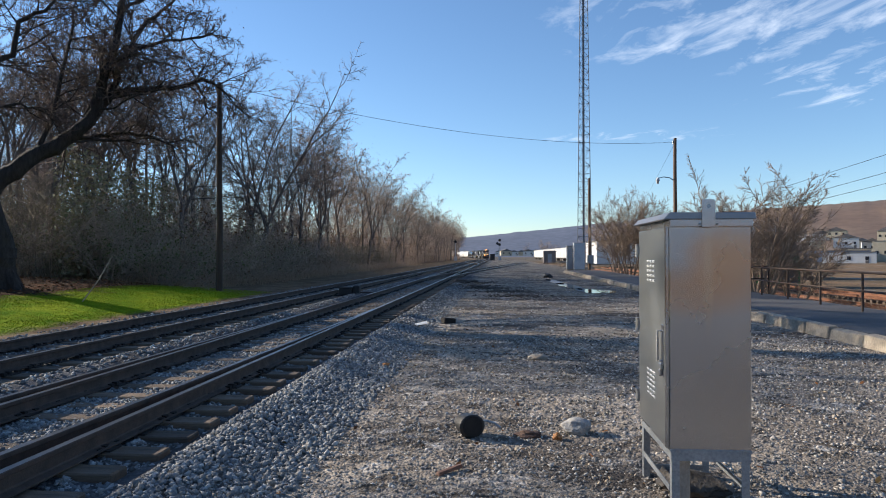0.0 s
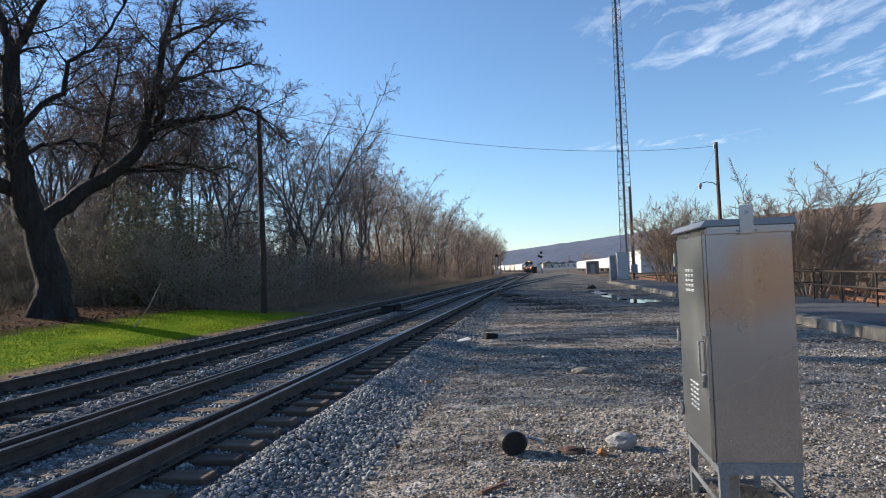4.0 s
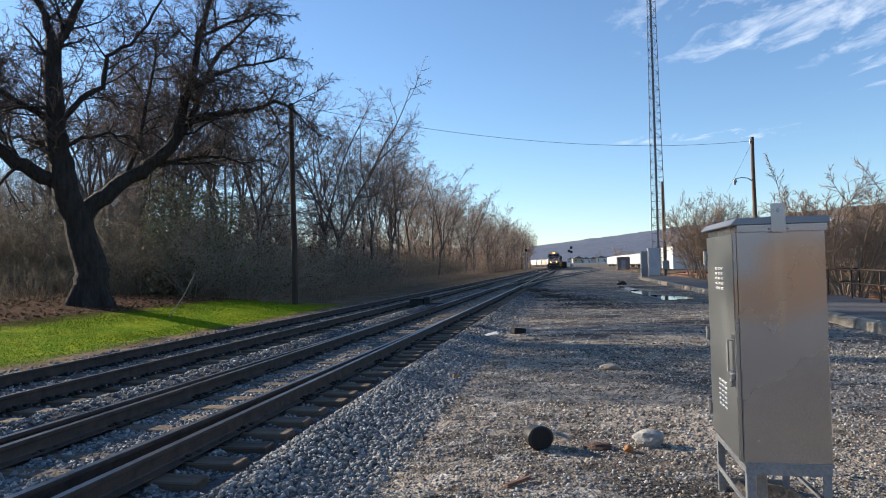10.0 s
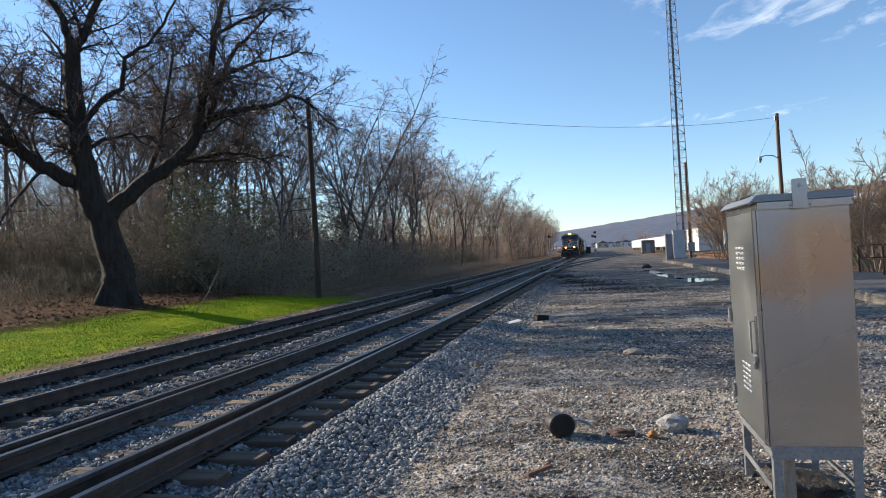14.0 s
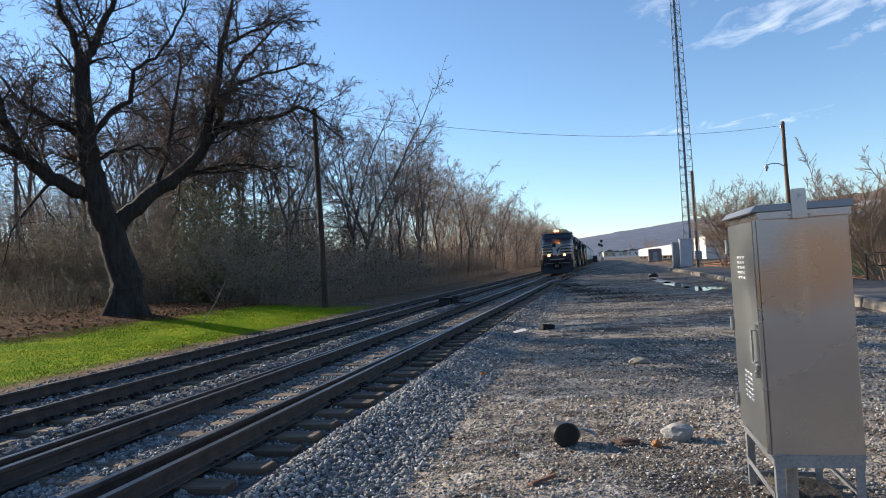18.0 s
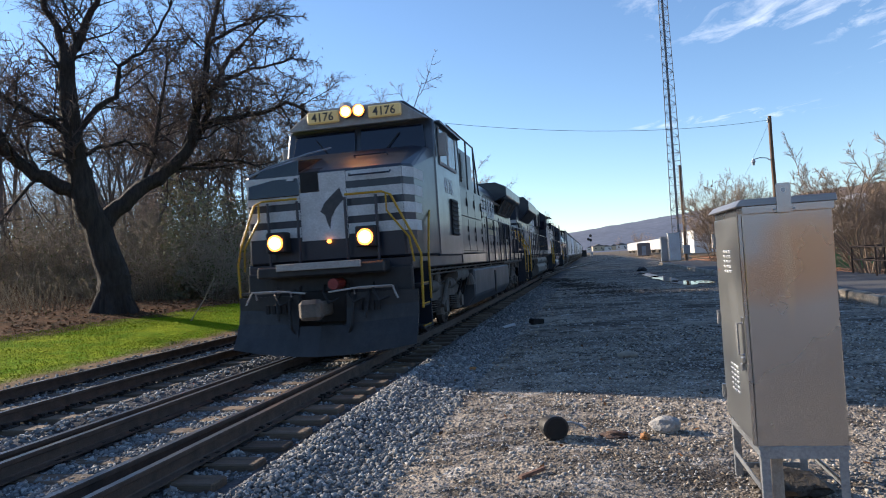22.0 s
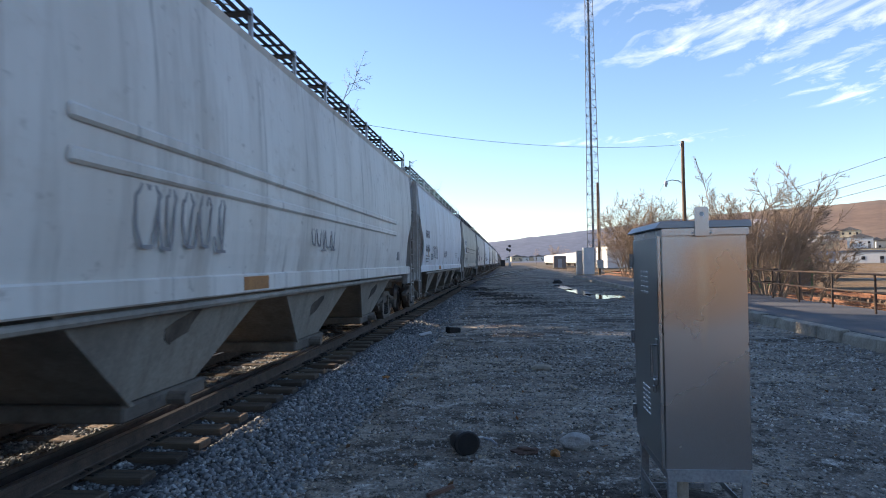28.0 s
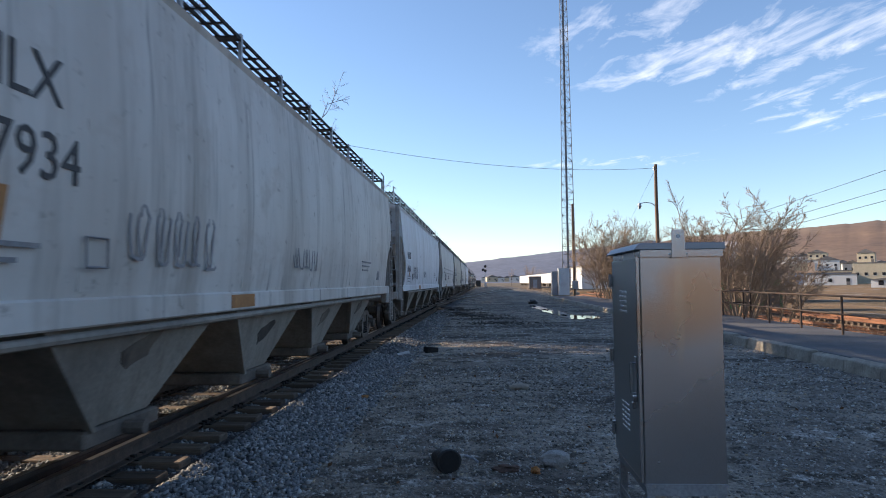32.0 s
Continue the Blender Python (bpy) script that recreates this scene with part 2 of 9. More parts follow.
    ln.new(rr.outputs[0], bs.inputs["Roughness"])
    bs.inputs["Metallic"].default_value = metal
    bs.inputs["Coat Weight"].default_value = coat
    bs.inputs["Coat Roughness"].default_value = 0.12
    if bump:
        bp = nd.new("ShaderNodeBump")
        bp.inputs["Strength"].default_value, bp.inputs["Distance"].default_value = bump, dist
        ln.new(small, bp.inputs["Height"])
        ln.new(bp.outputs[0], bs.inputs["Normal"])
    return m


def glow(name, colour, power):
    m = bpy.data.materials.new(name)
    m.use_nodes = True
    bs = m.node_tree.nodes["Principled BSDF"]
    bs.inputs["Base Color"].default_value = (*colour, 1)
    bs.inputs["Emission Color"].default_value = (*colour, 1)
    bs.inputs["Emission Strength"].default_value = power
    return m


def stone_shade(name, tones, rough=0.9):
    """Loose stones: a tone for each island, and grain."""
    m = bpy.data.materials.new(name)
    m.use_nodes = True
    nd, ln = m.node_tree.nodes, m.node_tree.links
    bs = nd["Principled BSDF"]
    ge = nd.new("ShaderNodeNewGeometry")
    cr = nd.new("ShaderNodeValToRGB")
    while len(cr.color_ramp.elements) < len(tones):
        cr.color_ramp.elements.new(0.5)
    for k, (p, c) in enumerate(tones):
        cr.color_ramp.elements[k].position = p
        cr.color_ramp.elements[k].color = (*c, 1)
    ln.new(ge.outputs["Random Per Island"], cr.inputs[0])
    tc = nd.new("ShaderNodeTexCoord")
    nz = nd.new("ShaderNodeTexNoise")
    nz.inputs["Scale"].default_value, nz.inputs["Detail"].default_value = 60, 4
    ln.new(tc.outputs["Object"], nz.inputs["Vector"])
    mx = nd.new("ShaderNodeMixRGB")
    mx.blend_type = "MULTIPLY"
    mx.inputs[0].default_value = 0.55
    ln.new(cr.outputs[0], mx.inputs[1])
    ln.new(nz.outputs[0], mx.inputs[2])
    gm = nd.new("ShaderNodeGamma")
    gm.inputs[1].default_value = 0.85
    ln.new(mx.outputs[0], gm.inputs[0])
    ln.new(gm.outputs[0], bs.inputs["Base Color"])
    bs.inputs["Roughness"].default_value = rough
    bs.inputs["Specular IOR Level"].default_value = 0.08
    bp = nd.new("ShaderNodeBump")
    bp.inputs["Strength"].default_value, bp.inputs["Distance"].default_value = 0.4, 0.004
    ln.new(nz.outputs[0], bp.inputs["Height"])
    ln.new(bp.outputs[0], bs.inputs["Normal"])
    return m


M_RAIL_SIDE = shade("rusty_rail_steel", (0.115, 0.08, 0.06), (0.06, 0.045, 0.037), 0.75, 0.2, 6, 60, 0.3)
M_RAIL_TOP = shade("worn_rail_head", (0.42, 0.42, 0.44), (0.30, 0.29, 0.29), 0.32, 0.9, 3, 80, 0.05)
M_TIE = shade("creosoted_oak", (0.21, 0.14, 0.088), (0.08, 0.058, 0.042), 0.85, 0, 3, 30, 0.6, vary=0.35, stretch=(0.6, 5, 5), dirt=(0.2, 0.16, 0.12), dirt_amt=0.5)
M_IRON = shade("dark_track_iron", (0.03, 0.024, 0.02), (0.016, 0.014, 0.013), 0.8, 0.3, 8, 60, 0.3)
M_GALV = shade("galvanised_steel", (0.46, 0.48, 0.50), (0.34, 0.36, 0.38), 0.5, 0.7, 5, 50, 0.1)
M_POLE = shade("weathered_pole_wood", (0.10, 0.065, 0.042), (0.05, 0.034, 0.024), 0.85, 0, 2, 30, 0.5, stretch=(4, 4, 0.4))
# lit copy of M_POLE: sunshine is put into the lighter brown
M_POLE_LIT = shade("sunlit_brown_pole_wood", (0.23, 0.14, 0.085), (0.13, 0.08, 0.05), 0.85, 0, 2, 30, 0.5, stretch=(4, 4, 0.4))
M_CONC = shade("worn_concrete_kerb", (0.50, 0.43, 0.33), (0.32, 0.27, 0.21), 0.9, 0, 2.5, 24, 0.8, dirt=(0.09, 0.075, 0.06), dirt_amt=0.8, dist=0.03)
M_ASPH = shade("old_asphalt", (0.105, 0.105, 0.11), (0.07, 0.07, 0.075), 0.85, 0, 0.7, 90, 0.5, dirt=(0.16, 0.14, 0.12), dirt_amt=0.4)
M_FENCE = shade("dark_fence_steel", (0.035, 0.03, 0.028), (0.09, 0.05, 0.03), 0.7, 0.3, 6, 50, 0.2)
M_BARK = shade("dark_bark", (0.085, 0.068, 0.056), (0.038, 0.031, 0.027), 0.95, 0, 3, 16, 1.0, stretch=(3, 3, 0.6), dist=0.12)
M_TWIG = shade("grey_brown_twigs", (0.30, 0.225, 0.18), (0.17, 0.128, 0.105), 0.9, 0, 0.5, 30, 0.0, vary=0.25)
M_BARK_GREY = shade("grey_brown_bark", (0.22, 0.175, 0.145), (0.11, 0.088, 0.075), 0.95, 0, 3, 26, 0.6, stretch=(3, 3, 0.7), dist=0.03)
# paler copy of M_TWIG: sunlight on the twigs is put into the colour
M_TWIG_LIT = shade("pale_sunlit_brown_twigs", (0.58, 0.43, 0.32), (0.40, 0.295, 0.22), 0.9, 0, 0.4, 30, 0.0, vary=0.2)
M_SIGNAL_GREY = shade("silver_signal_mast", (0.55, 0.56, 0.58), (0.42, 0.43, 0.45), 0.5, 0.4, 4, 50, 0.05)
M_BLACK = shade("matt_black_paint", (0.012, 0.012, 0.013), (0.02, 0.019, 0.018), 0.6, 0, 6, 60, 0.1)
M_WIRE = shade("black_cable", (0.015, 0.015, 0.016), None, 0.6, 0, 4, 20, 0)

# ---- the lie of the land ----
NEAR, FAR_T = -3.94, -7.47           # track centre lines
RAIL_Z = 0.25                        # top of rail over the yard


def bend(y):
    """The main line leaves the straight far ahead and swings to the left."""
    return -0.0009 * max(0.0, y - 290.0) ** 2


def siding_off(y):
    """The spur that leaves the near track to the right."""
    return 0.0 if y < 37 else (y - 37) ** 2 / 559.0 if y < 66 else 1.505 + 0.1038 * (y - 66)


def crossover_off(y):
    """The route that joins the near track from the left at the close points."""
    return -max(0.0, 25.0 - y) ** 2 / 1486.0


def smooth(a, b, v):
    k = min(1.0, max(0.0, (v - a) / (b - a)))
    return k * k * (3 - 2 * k)


def ground_z(x, y):
    b = bend(y)
    right = -2.5 + (siding_off(y) if 0 < y < 140 else 0.0) + b
    z = 0.0
    if x > -9.2 + b and x < right + 1.0:
        z = 0.078 * (1 - smooth(right + 0.25, right + 0.95, x)) * smooth(-9.9 + b, -9.2 + b, x)
        gap = min(abs(x - NEAR - b), abs(x - FAR_T - b))
        z += 0.055 * smooth(1.42, 1.75, gap) - 0.085 * (1 - smooth(1.36, 1.54, gap)) * smooth(0.75, 1.05, gap) - 0.028 * (1 - smooth(0.75, 1.05, gap))
        z -= 0.045 * smooth(right - 0.1, right + 1.0, x)
    if -1.2 < x < 6.8:
        z += 0.02 * noise.noise(Vector((x * 0.9, y * 0.35, 0))) + 0.008 * noise.noise(Vector((x * 4, y * 4, 3)))
    if x < -9.9:
        rise = 0.012 * (-9.9 - x) + 0.085 * (min(-x, 18.5) - 10.4) * (x < -10.4) * (1 - smooth(25, 36, y)) * smooth(-4, 4, y)
        z += rise + 0.06 * noise.noise(Vector((x * 0.3, y * 0.3, 5))) * smooth(9.9, 14, -x)
        if x < -20:
            z += 0.14 * (min(-x, 75) - 20) * smooth(18, 40, y + (-x - 20) * 0.4)
    if x > 10.6:
        z += -0.95 * smooth(10.6, 14.5, x) + 0.12 * noise.noise(Vector((x * 0.15, y * 0.15, 9)))
    return z


def axis_lines(spans):
    out = []
    for a, b, step in spans:
        out += list(np.arange(a, b - 1e-6, step))
    return out


gx = axis_lines([(-2600, -600, 250), (-600, -120, 60), (-120, -40, 6), (-40, -10.5, 1.5), (-10.5, -1.0, 0.25), (-1.0, 7, 0.3), (7, 16, 0.75), (16, 60, 4), (60, 600, 60), (600, 2800, 275)])
gy = axis_lines([(-800, -100, 100), (-100, -8, 8), (-8, 30, 0.4), (30, 140, 2), (140, 480, 8), (480, 1000, 40), (1000, 3400, 240)])
gv = np.array([(x, y, ground_z(x, y)) for y in gy for x in gx])
nx = len(gx)
gi = np.arange(len(gv)).reshape(len(gy), nx)
gf = np.stack([gi[:-1, :-1], gi[:-1, 1:], gi[1:, 1:], gi[1:, :-1]], -1).reshape(-1, 4)


def ground_material():
    m = bpy.data.materials.new("yard_gravel_grass_and_litter")
    m.use_nodes = True
    nd, ln = m.node_tree.nodes, m.node_tree.links
    bs = nd["Principled BSDF"]
    tc = nd.new("ShaderNodeTexCoord")
    sp = nd.new("ShaderNodeSeparateXYZ")
    ln.new(tc.outputs["Object"], sp.inputs[0])

    def nz(scale, detail=6, stretch=(1, 1, 1), rg=0.6):
        mp = nd.new("ShaderNodeMapping")
        mp.inputs["Scale"].default_value = stretch
        ln.new(tc.outputs["Object"], mp.inputs[0])
        n = nd.new("ShaderNodeTexNoise")
        n.inputs["Scale"].default_value, n.inputs["Detail"].default_value, n.inputs["Roughness"].default_value = scale, detail, rg
        ln.new(mp.outputs[0], n.inputs["Vector"])
        return n.outputs[0]

    def mth(op, a, b=0.0):
        n = nd.new("ShaderNodeMath")
        n.operation = op
        for k, v in ((0, a), (1, b)):
            if isinstance(v, (int, float)):
                n.inputs[k].default_value = v
            else:
                ln.new(v, n.inputs[k])
        return n.outputs[0]

    def rng(v, lo, hi):
        r = nd.new("ShaderNodeMapRange")
        r.interpolation_type = "SMOOTHSTEP"
        r.inputs["From Min"].default_value, r.inputs["From Max"].default_value = lo, hi
        ln.new(v, r.inputs["Value"])
        return r.outputs[0]

    def mix(fac, a, b, blend="MIX"):
        x = nd.new("ShaderNodeMixRGB")
        x.blend_type = blend
        if isinstance(fac, float):
            x.inputs[0].default_value = fac
        else:
            ln.new(fac, x.inputs[0])
        for k, v in ((1, a), (2, b)):
            if isinstance(v, tuple):
                x.inputs[k].default_value = (*v, 1)
            else:
                ln.new(v, x.inputs[k])
        return x.outputs[0]

    def pebbles(scale):
        v = nd.new("ShaderNodeTexVoronoi")
        v.inputs["Scale"].default_value = scale
        ln.new(tc.outputs["Object"], v.inputs["Vector"])
        return v

    x, y = sp.outputs[0], sp.outputs[1]
    wob = mth("SUBTRACT", nz(0.8, 5), 0.5)
    xw = mth("ADD", x, mth("MULTIPLY", wob, 1.6))
    # yard: grey-brown grit with dark damp bands and pale stone
    p_small, p_mid = pebbles(46), pebbles(17)
    yard = mix(rng(nz(0.5, 7, (0.8, 1.0, 1)), 0.38, 0.62), (0.38, 0.325, 0.262), (0.20, 0.172, 0.145))
    yard = mix(rng(nz(0.3, 8, (0.5, 1.0, 1), 0.7), 0.5, 0.60), yard, (0.10, 0.086, 0.074))
    yard = mix(rng(nz(2.2, 9, (1, 1, 1), 0.72), 0.50, 0.60), yard, (0.10, 0.085, 0.07))
    yard = mix(rng(nz(1.7, 9, rg=0.75), 0.54, 0.64), yard, (0.50, 0.46, 0.41))
    ballast = mix(rng(nz(1.0, 5), 0.35, 0.65), (0.13, 0.132, 0.14), (0.075, 0.074, 0.076))
    ballast = mix(rng(nz(0.35, 5, (1, 0.3, 1)), 0.55, 0.68), ballast, (0.09, 0.075, 0.06))
    b_mask = mth("MULTIPLY", rng(xw, -9.7, -9.2), mth("SUBTRACT", 1.0, rng(xw, -1.9, -1.35)))
    far_yard = rng(y, 95, 160)
    col = mix(mth("MULTIPLY", b_mask, mth("SUBTRACT", 1.0, mth("MULTIPLY", far_yard, 0.35))), yard, ballast)
    # verge, mown grass, leaf litter
    verge = mix(rng(nz(0.9, 7), 0.4, 0.6), (0.13, 0.092, 0.06), (0.21, 0.15, 0.095))
    grass = mix(rng(nz(1.3, 6), 0.35, 0.65), (0.14, 0.25, 0.006), (0.27, 0.33, 0.012))
    litter = mix(rng(nz(2.2, 8, rg=0.75), 0.4, 0.62), (0.105, 0.05, 0.026), (0.045, 0.032, 0.022))
    left = mix(rng(mth("ADD", mth("MULTIPLY", x, -1.0), mth("MULTIPLY", wob, 4.0)), 13.9, 15.0), grass, litter)
    g_edge = mth("ADD", mth("MULTIPLY", x, -1.0), mth("MULTIPLY", wob, 1.4))
    g_mask = mth("MULTIPLY", rng(g_edge, 10.2, 10.9), mth("SUBTRACT", 1.0, rng(mth("ADD", y, mth("MULTIPLY", wob, 5.0)), 27.0, 29.5)))
    wood_floor = mix(rng(g_edge, 15.0, 19.0), verge, litter)
    left = mix(g_mask, wood_floor, left)
    col = mix(rng(mth("MULTIPLY", xw, -1.0), 9.55, 9.95), col, left)
    field = mix(rng(nz(0.13, 7, (1, 0.25, 1)), 0.42, 0.58), (0.23, 0.155, 0.095), (0.15, 0.115, 0.08))
    field = mix(rng(nz(0.4, 6, (1, 0.2, 1)), 0.55, 0.7), field, (0.30, 0.27, 0.235))
    col = mix(rng(xw, 10.3, 10.9), col, field)
    col = mix(rng(y, 200, 420), col, (0.17, 0.145, 0.115))
    peb = mix(0.5, p_small.outputs["Color"], p_mid.outputs["Color"])
    bw = nd.new("ShaderNodeRGBToBW")
    ln.new(peb, bw.inputs[0])
    shade_f = nd.new("ShaderNodeMapRange")
    shade_f.inputs["To Min"].default_value, shade_f.inputs["To Max"].default_value = 0.5, 1.5
    ln.new(bw.outputs[0], shade_f.inputs["Value"])
    col = mix(1.0, col, shade_f.outputs[0], "MULTIPLY")
    ln.new(col, bs.inputs["Base Color"])
    bs.inputs["Roughness"].default_value = 0.93
    bs.inputs["Specular IOR Level"].default_value = 0.03
    h = mth("ADD", mth("MULTIPLY", p_small.outputs["Distance"], -0.5), mth("MULTIPLY", p_mid.outputs["Distance"], -0.8))
    h = mth("ADD", h, mth("MULTIPLY", nz(8, 6), 1.2))
    bp = nd.new("ShaderNodeBump")
    bp.inputs["Strength"].default_value, bp.inputs["Distance"].default_value = 0.9, 0.03
    ln.new(h, bp.inputs["Height"])
    ln.new(bp.outputs[0], bs.inputs["Normal"])
    return m


M_GROUND = ground_material()
g_me = mesh_of("ground", gv, gf)
g_me.materials.append(M_GROUND)
g_me.polygons.foreach_set("use_smooth", np.ones(len(g_me.polygons), dtype=bool))
ground = tagged(new("ground", g_me), "gravel railway yard with ballast, mown grass and leaf litter", "ground", kind="structure")

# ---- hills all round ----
# the air's haze is mixed into the ridge's blue-grey colour
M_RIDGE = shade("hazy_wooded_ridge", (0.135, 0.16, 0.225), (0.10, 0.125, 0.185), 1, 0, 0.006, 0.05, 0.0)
M_HILL = shade("bare_wooded_hillside", (0.20, 0.125, 0.085), (0.135, 0.09, 0.07), 1, 0, 0.012, 0.09, 0.0, dirt=(0.26, 0.19, 0.12), dirt_amt=0.7)


def ridge(name, az0, az1, far, foot, top, material, label, rough):
    rows, cols = 7, int((az1 - az0) / 0.22)
    v = []
    for r in range(rows):
        k = r / (rows - 1)
        for c in range(cols):
            az = az0 + (az1 - az0) * c / (cols - 1)
            el = top(az)
            d = foot + (far - foot) * k
            crest = far * math.tan(radians(el)) * (1 + rough * noise.noise(Vector((az * 0.9, 1, far))) * k + 0.35 * rough * noise.noise(Vector((az * 9, k * 3, 2))) * k)
            v.append((d * math.sin(radians(az)), d * math.cos(radians(az)), -3 + (crest + 3) * smooth(0, 1, k) ** 0.85))
    idx = np.arange(rows * cols).reshape(rows, cols)
    f = np.stack([idx[:-1, :-1], idx[:-1, 1:], idx[1:, 1:], idx[1:, :-1]], -1).reshape(-1, 4)
    me = mesh_of(name, np.array(v), f)
    me.materials.append(material)
    me.polygons.foreach_set("use_smooth", np.ones(len(me.polygons), dtype=bool))
    return tagged(new(name, me), label, "hill", kind="structure")


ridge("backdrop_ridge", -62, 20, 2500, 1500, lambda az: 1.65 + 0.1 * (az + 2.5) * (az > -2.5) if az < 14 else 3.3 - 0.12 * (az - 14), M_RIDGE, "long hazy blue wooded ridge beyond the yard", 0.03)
ridge("backdrop_hill", 6, 78, 1150, 520, lambda az: 0.4 + 2.75 * smooth(6, 17, az) + 0.045 * (az - 10) * (az > 10), M_HILL, "brown wooded hillside across the valley", 0.05)
# unseen hill added behind the camera; its height shapes the cabinet's reflection
ridge("backdrop_hill_behind", 78, 298, 700, 260, lambda az: 6.0 + 1.2 * math.sin(az * 0.06), M_HILL, "unseen brown wooded hillside added behind the yard", 0.08)

# ---- rails and ties ----
PROFILE = [(-0.075, -0.172), (0.075, -0.172), (0.075, -0.160), (0.018, -0.145), (0.010, -0.13), (0.010, -0.05), (0.036, -0.036), (0.037, -0.006), (0.030, 0.0),
           (-0.030, 0.0), (-0.037, -0.006), (-0.036, -0.036), (-0.010, -0.05), (-0.010, -0.13), (-0.018, -0.145), (-0.075, -0.160)]


def rail(centre, y0, y1, parent, z=RAIL_Z, worn=True, side=None):
    """A rail along x = centre(y)."""
    ys = [y0]
    while ys[-1] < y1:
        ys.append(min(y1, ys[-1] + (3.0 if ys[-1] < 150 else 8.0)))
    b = Builder()
    b.rings([[(centre(y) + px, y, z + pz) for px, pz in PROFILE] for y in ys])
    me = b.mesh("rail")
    me.materials.append(side or M_RAIL_SIDE)
    if worn:
        me.materials.append(M_RAIL_TOP)
        for p in me.polygons:
            if p.normal.z > 0.9 and p.center.z > z - 0.003:
                p.material_index = 1
    return part("rail", me, None, parent)


G2 = 0.7525
track_near = thing("railway_track", label="near main track with worn rusty rails on oak ties", category="track", kind="structure")
for side in (-1, 1):
    rail(lambda y: NEAR + bend(y) + side * G2, -40, 520, track_near)
for side in (-1, 1):      # the joining route, inside at the points
    rail(lambda y: NEAR + crossover_off(y) + side * G2 - 0.006 * side, -40, 24.0 - (6.5 if side > 0 else 0), track_near)
spur = thing("railway_spur", label="rusty spur track leaving through a switch", category="track", kind="structure")
for side in (-1, 1):
    rail(lambda y: NEAR + siding_off(y) + side * G2, 42 if side < 0 else 46, 150, spur)
track_far = thing("railway_track", label="far main track with dark rails beside the grass", category="track", kind="structure")
for side in (-1, 1):
    rail(lambda y: FAR_T + bend(y) + side * G2, -40, 520, track_far)
link = thing("railway_crossover", label="distant crossover between the two main tracks", category="track", kind="structure")
for side in (-1, 1):
    rail(lambda y: NEAR + (FAR_T - NEAR) * smooth(118, 178, y) + side * G2, 121, 176, link)

tie_b = Builder()
tie_b.box(-1.37, 1.37, -0.115, 0.115, -0.16, 0.07)
tie_me = tie_b.mesh("tie", 0.012)
tie_me.materials.append(M_TIE)
plate_b = Builder()
for sx in (-1, 1):
    plate_b.box(sx * G2 - 0.19, sx * G2 + 0.19, -0.085, 0.085, 0.066, 0.083)
    for dx in (-0.1, 0.1):
        plate_b.box(sx * G2 + dx - 0.035, sx * G2 + dx + 0.035, -0.06, -0.015, 0.08, 0.118)
        plate_b.box(sx * G2 + dx - 0.03, sx * G2 + dx + 0.03, 0.1, 0.155, 0.062, 0.11)
        plate_b.box(sx * G2 + dx - 0.03, sx * G2 + dx + 0.03, -0.155, -0.1, 0.062, 0.11)
plate_me = plate_b.mesh("tie_plate")
plate_me.materials.append(M_IRON)
tie_rng = random.Random(5)


def ties(track, centre, y0, y1, step=0.53, keep=lambda y: True):
    n, y = 0, y0
    while y < y1:
        if keep(y):
            t = part("tie", tie_me, None, track, at=pose(centre(y) + tie_rng.uniform(-0.05, 0.05), y, tie_rng.uniform(-0.02, 0.004), 0, 0, tie_rng.uniform(-1.3, 1.3)))
            if y < 60:
                part("tie_plate", plate_me, None, t)
        y += step * tie_rng.uniform(0.95, 1.05)
        n += 1


ties(track_near, lambda y: NEAR + crossover_off(y) * 0.4, -2, 110)
ties(track_far, lambda y: FAR_T, 3, 110)
ties(spur, lambda y: NEAR + siding_off(y), 55, 125, 0.56)


def tie_strip(parent, centre, y0, y1):
    """The rest of the ties, too far to tell apart."""
    b = Builder()
    y = y0
    while y < y1:
        c = centre(y)
        b.box(c - 1.3, c + 1.3, y - 0.11, y + 0.11, -0.05, 0.068)
        y += 0.55
    return tagged(part("far_ties", b, M_TIE, parent), kind="stuff")


tie_strip(track_near, lambda y: NEAR + bend(y), 110, 330)
tie_strip(track_far, lambda y: FAR_T + bend(y), 110, 330)

# switch machine between the tracks, with its rods
machine = thing("switch_machine", pose(-6.02, 27.1, 0.03), "black switch machine between the tracks", "switch machine")
part("body", Builder().box(-0.42, 0.12, -0.28, 0.28, 0.05, 0.34), M_BLACK, machine, bevel=0.03)
part("motor_cover", Builder().box(0.16, 0.44, -0.24, 0.2, 0.05, 0.44), M_BLACK, machine, bevel=0.04)
part("lid", Builder().box(-0.46, 0.14, -0.31, 0.31, 0.34, 0.37), M_BLACK, machine, bevel=0.01)
part("base_plate", Builder().box(-0.6, 0.6, -0.4, 0.4, 0.0, 0.05), M_IRON, machine)
part("throw_rod", Builder().rod((0.44, 0, 0.14), (1.2, 0, 0.13), 0.03), M_RAIL_SIDE, machine)
part("detector_rod", Builder().rod((0.44, 0.22, 0.14), (1.2, 0.22, 0.13), 0.02), M_RAIL_SIDE, machine)
frog = thing("rail_frog", pose(-3.19, 64.0, 0.08), "dark cast frog where the spur rail crosses", "frog")
part("casting", Builder().box(-0.16, 0.18, -2.2, 2.2, 0, 0.165), M_IRON, frog, bevel=0.02)
part("guard_rail", Builder().box(-1.36, -1.3, -2, 2, 0, 0.165), M_IRON, frog, bevel=0.01)

